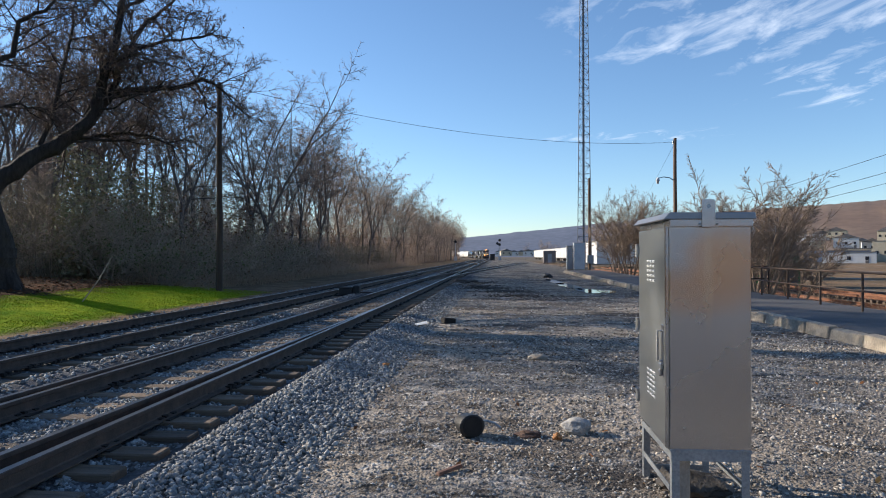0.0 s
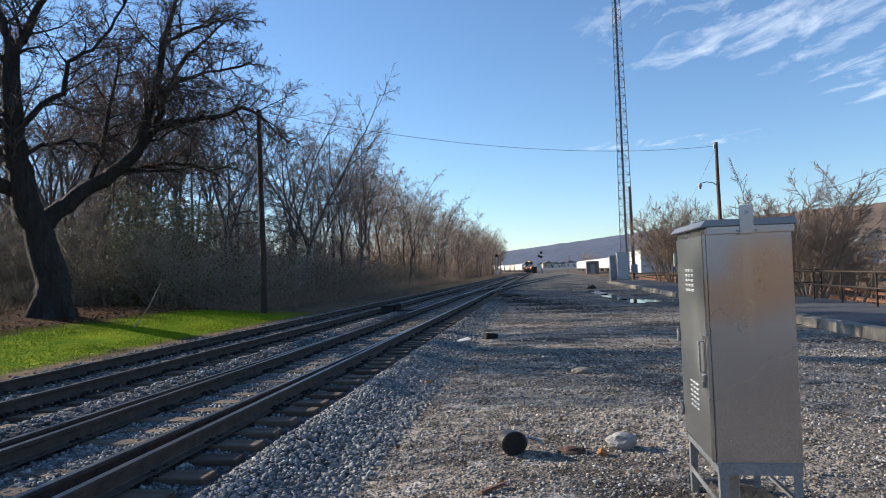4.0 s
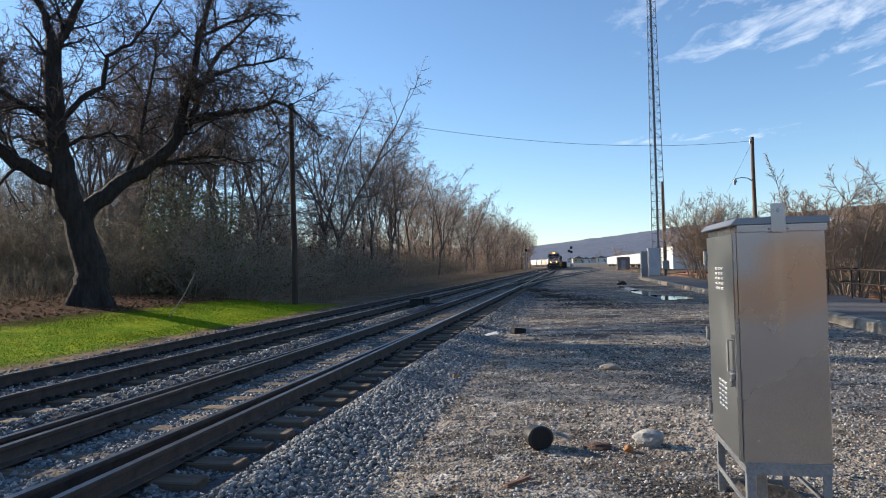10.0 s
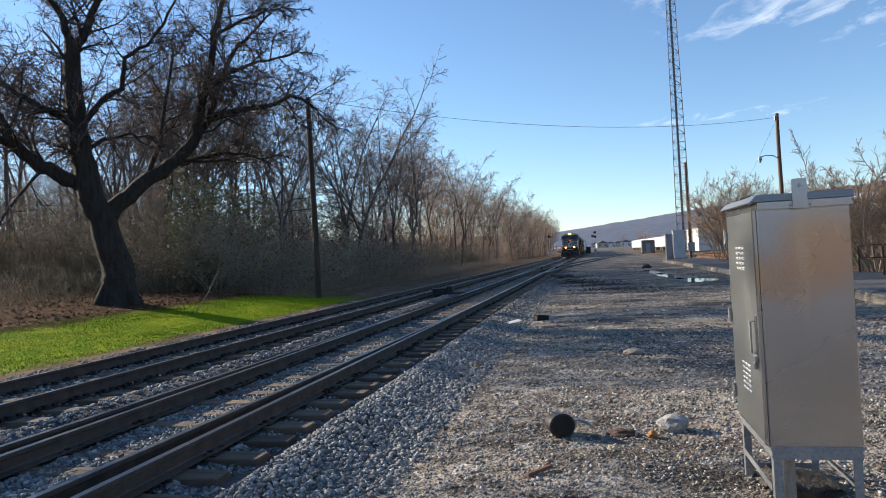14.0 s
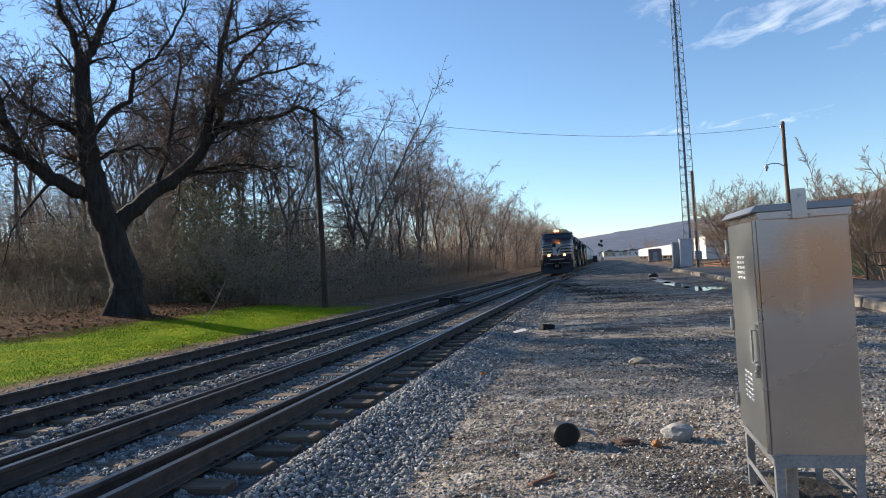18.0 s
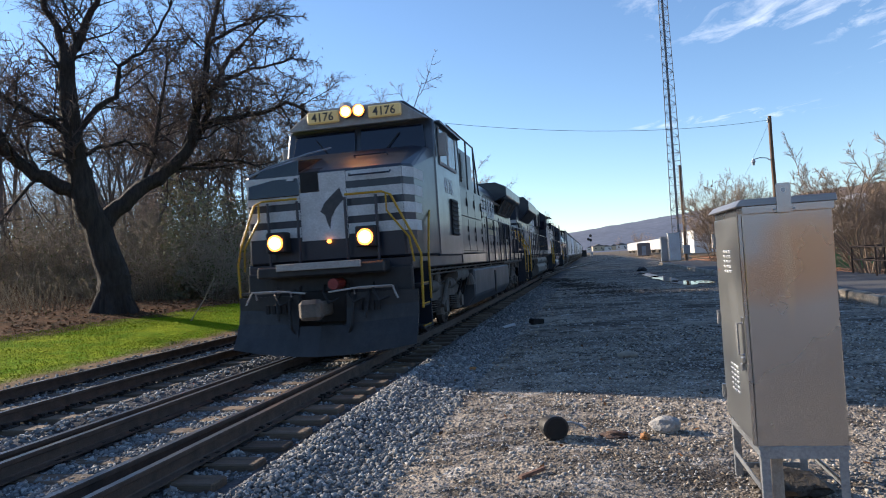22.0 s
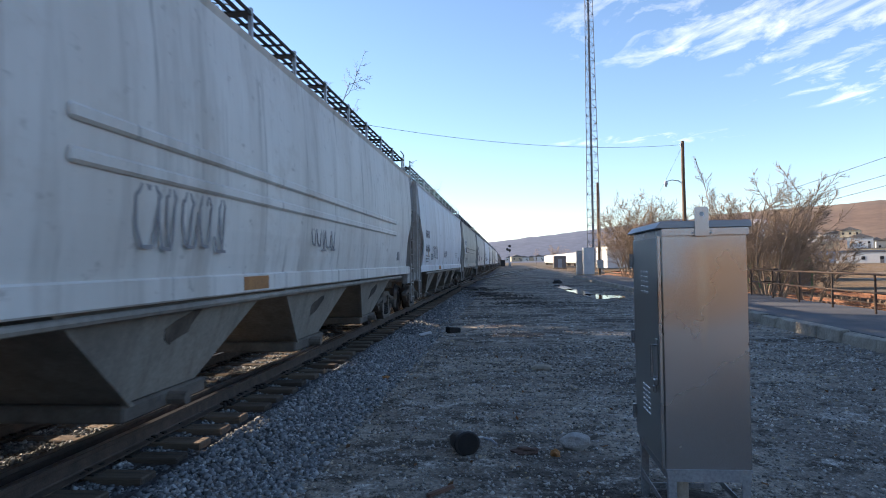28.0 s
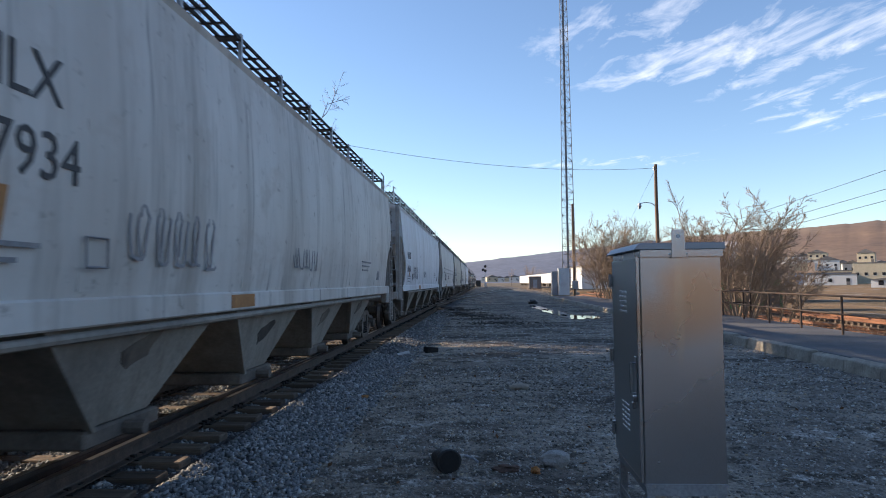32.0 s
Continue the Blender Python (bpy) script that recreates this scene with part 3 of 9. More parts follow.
# ---- platform edge, kerb, path ----
plat = thing("platform", label="long low asphalt platform along the yard", category="platform", kind="structure")
PLAT_END = 68.0
part("asphalt_bed", Builder().box(7.12, 10.45, -30, PLAT_END, -0.05, 0.245), M_ASPH, plat)
kerb = thing("kerb", label="broken weathered concrete kerb along the platform", category="kerb", kind="structure")
k_rng, y = random.Random(11), -16.0
while y < PLAT_END:
    ln_ = k_rng.uniform(0.9, 1.5)
    b = Builder()
    w, h = k_rng.uniform(0.20, 0.26), k_rng.uniform(0.235, 0.275)
    b.hexa([(7.12 - w, y + 0.012, -0.05), (7.118, y + 0.012, -0.05), (7.118, y + ln_ - 0.012, -0.05), (7.12 - w, y + ln_ - 0.012, -0.05)],
           [(7.12 - w + k_rng.uniform(0, 0.05), y + k_rng.uniform(0.012, 0.07), h - k_rng.uniform(0, 0.06)), (7.118, y + 0.012, h), (7.118, y + ln_ - 0.012, h),
            (7.12 - w + k_rng.uniform(0, 0.05), y + ln_ - k_rng.uniform(0.012, 0.07), h - k_rng.uniform(0, 0.07))])
    part("kerb_stone", b, M_CONC, kerb, bevel=0.018)
    y += ln_

fence = thing("fence", label="dark steel post-and-rail fence at the platform's back", category="fence", kind="structure")
fp = [(9.35 + 0.1 * k + 0.002 * k * k, 10.2 + 2.53 * k) for k in range(8)] + [(11.15, 27.6)]
for k, (px, py) in enumerate(fp):
    part("post", Builder().rod((px, py, 0.0), (px, py, 1.27), 0.032), M_FENCE, fence)
    if k:
        qx, qy = fp[k - 1]
        part("top_rail", Builder().rod((qx, qy, 1.26), (px, py, 1.26), 0.028), M_FENCE, fence)
        part("middle_rail", Builder().rod((qx, qy, 0.78), (px, py, 0.78), 0.024), M_FENCE, fence)

# ---- poles, wires, lamp, tower ----


def pole(name, x, y, z0, z1, r, material, label):
    p = thing(name, pose(x, y, z0), label, "pole")
    b = Builder()
    b.rings([[(r * (1 - 0.3 * k / 6) * math.cos(a) + 0.02 * math.sin(k), r * (1 - 0.3 * k / 6) * math.sin(a), (z1 - z0) * k / 6) for a in [2 * math.pi * j / 10 for j in range(10)]] for k in range(7)])
    part("shaft", b, material, p, smooth=True)
    return p


pole_l = pole("utility_pole", -12.29, 28.5, 0.0, 9.5, 0.15, M_POLE, "dark wooden utility pole at the edge of the grass")
part("insulator", Builder().rod((0.12, 0, 9.3), (0.12, 0, 9.5), 0.05), M_GALV, pole_l)
part("bolt", Builder().rod((-0.2, 0, 9.2), (0.2, 0, 9.2), 0.015), M_GALV, pole_l)
pole_r = pole("street_lamp", 11.99, 45.0, 0.2, 9.55, 0.15, M_POLE_LIT, "wooden pole with a bracket lamp beside bare shrubs")
part("insulator", Builder().rod((-0.12, 0, 8.95), (-0.12, 0, 9.2), 0.06), M_GALV, pole_r)
part("arm", Builder().pipe([(0, 0, 6.45), (-0.35, 0, 6.72), (-0.75, 0, 6.78), (-1.1, 0, 6.7)], 0.03), M_GALV, pole_r, "thin curved bracket")
lamp_head = part("lamp_head", Builder().rod((-1.12, 0, 6.74), (-1.14, 0, 6.52), 0.06, 0.15), M_GALV, pole_r, "grey metal shade")
part("bulb_glass", Builder().rod((-1.14, 0, 6.53), (-1.15, 0, 6.33), 0.1, 0.07), M_GALV, lamp_head)
pole_2 = pole("utility_pole", 9.95, 71.5, 0.2, 10.0, 0.16, M_POLE_LIT, "wooden pole with a meter box beside steel cabinets")
part("meter_box", Builder().box(-0.25, 0.4, -0.42, -0.17, 0.7, 1.6), M_GALV, pole_2, bevel=0.02)
pole_3 = pole("utility_pole", 25.0, 140.0, -1.0, 7.6, 0.16, M_POLE, "wooden power pole beyond the platform")
part("crossarm", Builder().box(-1.1, 1.1, -0.06, 0.06, 7.7, 7.82), M_POLE, pole_3)


def wire(a, b, sag, r, label):
    a, b = Vector(a), Vector(b)
    n = 24
    pts = [a.lerp(b, k / n) - Vector((0, 0, sag * 4 * (k / n) * (1 - k / n))) for k in range(n + 1)]
    w = part("overhead_wire", Builder().pipe(pts, r, 4), M_WIRE)
    return tagged(w, label, "wire")


wire((-12.17, 28.5, 9.4), (11.87, 45, 9.3), 0.93, 0.010, "slack black cable across the tracks between two poles")
for z_a in (8.9, 7.75, 7.05):
    wire((25, 140, z_a - 2.3), (25, 8, z_a + 0.9), 0.9, 0.016, "power line along the far side of the platform")
wire((12.0, 45, 9.3), (25, 140, 6.4), 1.2, 0.008, "thin service wire from the lamp pole")

tower = thing("radio_tower", pose(11.75, 90.0, 0.1), "tall slender galvanised lattice radio mast", "tower")
# galvanised steel darkened in colour to look backlit
M_MAST = shade("backlit_mast_steel", (0.27, 0.28, 0.30), (0.18, 0.19, 0.20), 0.6, 0.4, 2, 40, 0.05)
T_H, T_W = 62.0, 1.85


def tower_leg(k, z):
    w = T_W * (1 - z / 80.0)
    a = radians(90 + 120 * k)
    return (0.577 * w * math.cos(a), 0.577 * w * math.sin(a), z)


for k in range(3):
    part("leg", Builder().rod(tower_leg(k, 0), tower_leg(k, T_H), 0.06, 0.045, 6), M_MAST, tower)
    b, z, odd = Builder(), 0.0, k
    while z < T_H - 1:
        dz = 1.05
        j = (k + 1) % 3
        b.rod(tower_leg(k, z), tower_leg(j, z), 0.024, n=4, caps=False)
        if odd % 2:
            b.rod(tower_leg(k, z), tower_leg(j, z + dz), 0.024, n=4, caps=False)
        else:
            b.rod(tower_leg(j, z), tower_leg(k, z + dz), 0.024, n=4, caps=False)
        z, odd = z + dz, odd + 1
    tagged(part("bracing", b, M_MAST, tower), kind="stuff")
part("cable_ladder", Builder().box(-0.16, 0.12, 0.1, 0.16, 0, T_H), M_MAST, tower)
part("footing", Builder().box(-1.2, 1.2, -1.2, 1.2, -0.2, 0.15), M_CONC, tower, bevel=0.03)

# pale blue-white base colour stands for sky mirrored in the steel
M_CAB_PALE = shade("pale_grey_steel_cabinet", (0.72, 0.76, 0.78), (0.60, 0.64, 0.67), 0.4, 0.2, 1.5, 30, 0.05)
M_CAB_DARK = shade("grey_steel_cabinet", (0.36, 0.40, 0.44), (0.28, 0.31, 0.35), 0.5, 0.3, 1.5, 30, 0.05)
for nm, x0, x1, yy, hh, mt, lb in (("equipment_cabinet", 7.55, 8.15, 71.0, 2.5, M_CAB_DARK, "dark grey steel cabinet at the platform's end"),
                                   ("equipment_cabinet", 8.2, 9.3, 70.4, 2.8, M_CAB_PALE, "tall pale steel cabinet under the radio mast")):
    c = thing(nm, pose(0, 0, 0.24), lb, "cabinet", "cabinets at the platform end")
    part("body", Builder().box(x0, x1, yy, yy + 1.0, 0.05, hh), mt, c, bevel=0.02)
    part("roof", Builder().box(x0 - 0.04, x1 + 0.04, yy - 0.05, yy + 1.05, hh, hh + 0.06), mt, c)
    part("door", Builder().box(x0 + 0.06, x1 - 0.06, yy - 0.02, yy - 0.002, 0.15, hh - 0.1), mt, c, bevel=0.008)
    part("plinth", Builder().box(x0, x1, yy, yy + 1.0, -0.06, 0.05), M_CONC, c)
hut = thing("relay_hut", pose(12.3, 156, 0), "small grey-brown relay hut beside the spur", "hut")
M_HUT = shade("drab_painted_steel", (0.24, 0.20, 0.19), (0.17, 0.15, 0.14), 0.7, 0, 1.2, 20, 0.1)
part("wall_shell", Builder().box(-1.4, 1.4, -1.2, 1.2, 0.1, 2.7), M_HUT, hut, bevel=0.03)
part("roof", Builder().hexa([(-1.5, -1.35, 2.7), (1.5, -1.35, 2.7), (1.5, 1.35, 2.7), (-1.5, 1.35, 2.7)], [(-1.2, -1.1, 2.95), (1.2, -1.1, 2.95), (1.2, 1.1, 2.95), (-1.2, 1.1, 2.95)]), M_HUT, hut)
part("door", Builder().box(-0.5, 0.4, -1.23, -1.2, 0.15, 2.2), M_CAB_DARK, hut)
part("skid", Builder().box(-1.5, 1.5, -1.1, 1.1, -0.05, 0.1), M_IRON, hut)


def signal(x, y, h, heads, label):
    s = thing("signal_mast", pose(x, y, 0), label, "railway signal", "trackside signals")
    part("mast", Builder().rod((0, 0, 0), (0, 0, h), 0.11, 0.08, 8), M_SIGNAL_GREY, s)
    part("ladder", Builder().box(-0.55, -0.5, 0, 0.05, 0, h - 0.6).box(-0.2, -0.16, 0, 0.05, 0, h - 0.6), M_SIGNAL_GREY, s)
    part("base_case", Builder().box(-0.5, 0.5, 0.2, 0.8, 0, 1.5), M_SIGNAL_GREY, s, bevel=0.03)
    for hx, hz in heads:
        t = part("target", Builder().rod((hx, -0.15, hz), (hx, -0.1, hz), 0.52, n=16), M_BLACK, s, "round black signal target")
        for k in range(3):
            part("hood", Builder().rod((hx, -0.4, hz + 0.26 - 0.26 * k), (hx, -0.15, hz + 0.26 - 0.26 * k), 0.1, n=8), M_BLACK, t)
    return s


signal(-14.1, 228, 7.0, [(0, 6.6)], "silver signal mast with a black head at the wood's edge")
signal(1.15, 262, 8.1, [(0, 7.9), (0, 6.2), (-0.9, 6.6)], "silver signal mast with several black heads")
case = thing("signal_case", pose(-1.6, 258, 0), "dark trackside case beside the signal", "cabinet")
part("body", Builder().box(-0.9, 0.9, -0.5, 0.5, 0, 2.4), M_BLACK, case, bevel=0.05)
part("roof", Builder().box(-1, 1, -0.6, 0.6, 2.4, 2.5), M_BLACK, case)

# ---- the steel cabinet beside the camera ----


def brushed(name, base, rough, along, reflect_tints=()):
    m = bpy.data.materials.new(name)
    m.use_nodes = True
    nd, ln = m.node_tree.nodes, m.node_tree.links
    bs = nd["Principled BSDF"]
    bs.inputs["Metallic"].default_value = 1.0
    tc = nd.new("ShaderNodeTexCoord")
    mp = nd.new("ShaderNodeMapping")
    mp.inputs["Scale"].default_value = along
    ln.new(tc.outputs["Object"], mp.inputs[0])
    n1, n2 = nd.new("ShaderNodeTexNoise"), nd.new("ShaderNodeTexNoise")
    n1.inputs["Scale"].default_value, n1.inputs["Detail"].default_value = 14, 6
    n2.inputs["Scale"].default_value, n2.inputs["Detail"].default_value = 2.2, 3
    ln.new(mp.outputs[0], n1.inputs["Vector"])
    ln.new(tc.outputs["Object"], n2.inputs["Vector"])
    cr = nd.new("ShaderNodeMixRGB")
    cr.inputs[1].default_value = (*[c * 0.94 for c in base], 1)
    cr.inputs[2].default_value = (*base, 1)
    mm = nd.new("ShaderNodeMath")
    mm.operation = "MULTIPLY_ADD"
    mm.inputs[1].default_value = 0.3
    ln.new(n1.outputs[0], mm.inputs[0])
    sm = nd.new("ShaderNodeMapRange")
    sm.inputs["From Min"].default_value, sm.inputs["From Max"].default_value = 0.3, 0.7
    ln.new(n2.outputs[0], sm.inputs["Value"])
    ln.new(sm.outputs[0], mm.inputs[2])
    ln.new(mm.outputs[0], cr.inputs[0])
    out = cr.outputs[0]
    for (px, pz, rx, rz), tint, amount in reflect_tints:      # reflections of the surroundings, tinted into the metal's colour
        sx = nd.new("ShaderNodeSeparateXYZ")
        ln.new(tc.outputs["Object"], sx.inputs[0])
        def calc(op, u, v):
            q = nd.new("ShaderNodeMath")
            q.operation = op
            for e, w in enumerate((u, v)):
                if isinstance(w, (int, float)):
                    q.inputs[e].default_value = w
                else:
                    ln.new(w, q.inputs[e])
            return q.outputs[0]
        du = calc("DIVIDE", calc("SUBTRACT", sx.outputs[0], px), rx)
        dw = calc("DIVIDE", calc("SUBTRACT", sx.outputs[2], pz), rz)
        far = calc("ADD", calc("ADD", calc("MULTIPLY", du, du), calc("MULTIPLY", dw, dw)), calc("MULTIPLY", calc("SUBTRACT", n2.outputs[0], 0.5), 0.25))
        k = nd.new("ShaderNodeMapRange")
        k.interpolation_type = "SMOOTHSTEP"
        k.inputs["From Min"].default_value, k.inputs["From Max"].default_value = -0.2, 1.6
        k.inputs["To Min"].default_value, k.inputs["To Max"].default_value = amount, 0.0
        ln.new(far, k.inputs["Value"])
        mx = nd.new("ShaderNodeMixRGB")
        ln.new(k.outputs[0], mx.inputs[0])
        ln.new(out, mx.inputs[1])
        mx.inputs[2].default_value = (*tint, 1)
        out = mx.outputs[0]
    ln.new(out, bs.inputs["Base Color"])
    rr = nd.new("ShaderNodeMapRange")
    rr.inputs["To Min"].default_value, rr.inputs["To Max"].default_value = max(0.08, rough - 0.06), rough + 0.08
    ln.new(n2.outputs[0], rr.inputs["Value"])
    ln.new(rr.outputs[0], bs.inputs["Roughness"])
    bp = nd.new("ShaderNodeBump")
    bp.inputs["Strength"].default_value, bp.inputs["Distance"].default_value = 0.06, 0.002
    ln.new(n1.outputs[0], bp.inputs["Height"])
    ln.new(bp.outputs[0], bs.inputs["Normal"])
    return m


# front face: warm and grey reflections painted as soft oval tints
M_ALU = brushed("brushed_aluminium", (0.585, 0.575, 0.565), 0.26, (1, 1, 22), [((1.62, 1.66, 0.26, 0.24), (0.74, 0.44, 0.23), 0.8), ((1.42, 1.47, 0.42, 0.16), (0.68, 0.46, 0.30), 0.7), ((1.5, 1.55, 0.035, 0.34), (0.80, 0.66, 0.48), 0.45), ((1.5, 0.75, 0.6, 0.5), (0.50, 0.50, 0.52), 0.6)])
M_ALU_LID = brushed("weathered_aluminium_lid", (0.34, 0.34, 0.345), 0.5, (1, 1, 6))
M_ALU_D = brushed("dull_aluminium_door", (0.46, 0.48, 0.48), 0.36, (1, 14, 1))
M_BOLT = shade("zinc_hardware", (0.5, 0.5, 0.5), None, 0.4, 0.9, 20, 80, 0.1)
M_PVC = shade("tan_conduit_plastic", (0.50, 0.42, 0.34), (0.40, 0.33, 0.27), 0.55, 0, 6, 50, 0.05)
# white colour stands for daylight seen through the slots and the tab hole
M_SLOT = shade("slot_light_white", (0.9, 0.9, 0.88), None, 0.5, 0.0, 20, 60, 0.0)
CX0, CX1, CY0, CY1, CZ0, CZ1 = 1.255, 1.768, 3.97, 4.86, 0.43, 1.935
cab = thing("equipment_cabinet", label="brushed aluminium trackside cabinet on angle-iron legs", category="cabinet")
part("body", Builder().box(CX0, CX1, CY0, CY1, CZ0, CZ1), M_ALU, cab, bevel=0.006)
lid = part("lid", Builder().hexa([(CX0 - 0.045, CY0 - 0.03, CZ1), (CX1 + 0.025, CY0 - 0.03, CZ1), (CX1 + 0.025, CY1 + 0.04, CZ1), (CX0 - 0.045, CY1 + 0.04, CZ1)],
                                 [(CX0 - 0.005, CY0 - 0.028, CZ1 + 0.045), (CX1 + 0.02, CY0 - 0.028, CZ1 + 0.045), (CX1 + 0.02, CY1 + 0.03, CZ1 + 0.045), (CX0 - 0.005, CY1 + 0.03, CZ1 + 0.045)]), M_ALU_LID, cab, bevel=0.004)
part("lid_lip", Builder().box(CX0, CX1 + 0.005, CY0 - 0.027, CY0 - 0.003, CZ1 - 0.045, CZ1 - 0.002), M_ALU, lid)
tab = part("lifting_tab", Builder().prism([(1.452, 1.885), (1.535, 1.885), (1.535, 2.055), (1.527, 2.063), (1.46, 2.063), (1.452, 2.055)], "y", CY0 - 0.036, CY0 - 0.029), M_ALU, cab, "flat lifting tab with a bolt hole")
part("tab_hole", Builder().rod((1.494, CY0 - 0.0375, 2.02), (1.494, CY0 - 0.0285, 2.02), 0.014, n=12), M_SLOT, tab)
for bz in (1.905,):
    for bx in (1.44, 1.548):
        part("bolt", Builder().rod((bx, CY0 - 0.034, bz), (bx, CY0 - 0.027, bz), 0.007, n=8), M_BOLT, tab)
door = part("door", Builder().box(CX0 - 0.014, CX0 - 0.002, CY0 + 0.05, CY1 - 0.03, CZ0 + 0.03, CZ1 - 0.05), M_ALU_D, cab, "dull grey door with louvres", bevel=0.004)
part("door_edge", Builder().box(CX0 - 0.02, CX0 - 0.002, CY0 + 0.012, CY0 + 0.044, CZ0 + 0.02, CZ1 - 0.045), M_ALU, door)
for z0_, rows_ in ((1.60, 5), (0.80, 6)):
    for r in range(rows_):
        for c in range(3):
            y0_ = CY0 + 0.34 + 0.085 * c
            z_ = z0_ + 0.034 * (r - rows_ / 2)
            part("louvre", Builder().hexa([(CX0 - 0.0165, y0_, z_), (CX0 - 0.0145, y0_, z_), (CX0 - 0.0145, y0_ + 0.06, z_), (CX0 - 0.0165, y0_ + 0.06, z_)],
                                          [(CX0 - 0.021, y0_, z_ + 0.013), (CX0 - 0.0145, y0_, z_ + 0.017), (CX0 - 0.0145, y0_ + 0.06, z_ + 0.017), (CX0 - 0.021, y0_ + 0.06, z_ + 0.013)]), M_SLOT, door)
for hz in (0.62, 1.17, 1.74):
    part("hinge", Builder().rod((CX0 - 0.022, CY1 - 0.018, hz - 0.05), (CX0 - 0.022, CY1 - 0.018, hz + 0.05), 0.017).box(CX0 - 0.03, CX0, CY1 - 0.05, CY1 + 0.012, hz - 0.03, hz + 0.03), M_BOLT, cab)
    part("hinge", Builder().box(CX1 + 0.001, CX1 + 0.022, CY0 + 0.3, CY0 + 0.36, hz - 0.03, hz + 0.03), M_BOLT, cab)
handle = part("handle", Builder().pipe([(CX0 - 0.014, CY0 + 0.115, 1.20), (CX0 - 0.05, CY0 + 0.115, 1.20), (CX0 - 0.05, CY0 + 0.115, 1.0), (CX0 - 0.014, CY0 + 0.115, 1.0)], 0.009), M_BOLT, door)
part("handle_plate", Builder().box(CX0 - 0.019, CX0 - 0.0145, CY0 + 0.085, CY0 + 0.15, 0.97, 1.24), M_ALU, door, bevel=0.003)
part("hasp", Builder().box(CX0 - 0.04, CX0 - 0.0145, CY0 + 0.09, CY0 + 0.14, 0.945, 0.985), M_BOLT, door, bevel=0.005)
part("padlock", Builder().box(CX0 - 0.045, CX0 - 0.02, CY0 + 0.1, CY0 + 0.135, 0.9, 0.945), M_BOLT, door, bevel=0.006)
for lx in (CX0 + 0.012, CX1 - 0.062):
    for ly in (CY0 + 0.005, CY1 - 0.055):
        sx = lx if lx < 1.5 else lx + 0.044
        part("leg", Builder().box(lx, lx + 0.05, ly, ly + 0.006, -0.03, CZ0 - 0.004).box(sx, sx + 0.006, ly + 0.006, ly + 0.05, -0.03, CZ0 - 0.004), M_GALV, cab, "galvanised angle-iron leg")
for ly in (CY0 - 0.004, CY1 - 0.05):
    part("crossbar", Builder().box(CX0 + 0.008, CX1 - 0.008, ly, ly + 0.006, CZ0 - 0.056, CZ0 - 0.003).box(CX0 + 0.008, CX1 - 0.008, ly + 0.006, ly + 0.05, CZ0 - 0.009, CZ0 - 0.003), M_GALV, cab)
    part("crossbar", Builder().box(CX0 + 0.02, CX1 - 0.02, ly + 0.008, ly + 0.014, 0.05, 0.09), M_GALV, cab)
for sx in (CX0 + 0.008, CX1 - 0.014):
    part("side_bar", Builder().box(sx, sx + 0.006, CY0 + 0.01, CY1 - 0.01, CZ0 - 0.05, CZ0 - 0.005), M_GALV, cab)
    part("side_bar", Builder().box(sx, sx + 0.006, CY0 + 0.06, CY1 - 0.06, 0.16, 0.2), M_GALV, cab)
part("bottom_strip", Builder().box(CX0, CX1, CY0 - 0.008, CY0 - 0.001, CZ0 - 0.002, CZ0 + 0.018), M_GALV, cab)
for bx in (CX0 + 0.05, CX1 - 0.05):
    part("bolt", Builder().rod((bx, CY0 - 0.016, CZ0 + 0.008), (bx, CY0 - 0.008, CZ0 + 0.008), 0.014, n=6), M_BOLT, cab)
part("conduit", Builder().rod((1.375, 4.15, -0.05), (1.375, 4.15, CZ0), 0.055, n=16), M_PVC, cab, "tan plastic conduit", smooth=True)

# ---- the train ----
M_LOCO = shade("glossy_black_blue_loco_paint", (0.011, 0.018, 0.034), (0.008, 0.013, 0.024), 0.42, 0, 1.6, 30, 0.03, streak=(0.035, 0.047, 0.068), streak_amt=0.3, dirt=(0.03, 0.038, 0.052), dirt_amt=0.35, coat=0.4)
# dusty grey panels; on the lead cab the grey imitates reflected sky
M_LOCO_LOW = shade("grey_dust_and_sheen_paint", (0.064, 0.072, 0.086), (0.044, 0.05, 0.062), 0.34, 0, 1.6, 30, 0.05, streak=(0.15, 0.15, 0.15), streak_amt=0.3, dirt=(0.11, 0.11, 0.11), dirt_amt=0.35, coat=0.6)
M_PLOW = shade("worn_charcoal_plow_steel", (0.030, 0.030, 0.032), (0.018, 0.018, 0.019), 0.5, 0.1, 3, 40, 0.15, streak=(0.06, 0.055, 0.05), streak_amt=0.4, dirt=(0.07, 0.062, 0.052), dirt_amt=0.4)
M_NOSE_DOOR = shade("glossy_black_nose_door", (0.006, 0.006, 0.007), None, 0.2, 0, 3, 40, 0.02, coat=0.6)
M_UNDER = shade("brown_dusted_running_gear", (0.20, 0.168, 0.135), (0.095, 0.081, 0.068), 0.85, 0.1, 3, 30, 0.4, dirt=(0.17, 0.14, 0.11), dirt_amt=0.6)
M_TANK_F = shade("dusty_grey_fuel_tank", (0.085, 0.092, 0.105), (0.055, 0.06, 0.07), 0.42, 0, 1.2, 24, 0.1, streak=(0.2, 0.18, 0.15), streak_amt=0.4)
M_TANK_DUST = shade("pale_dusted_fuel_tank", (0.20, 0.18, 0.155), (0.14, 0.128, 0.112), 0.6, 0, 1.2, 24, 0.1, streak=(0.28, 0.25, 0.21), streak_amt=0.5, dirt=(0.09, 0.08, 0.07), dirt_amt=0.4)
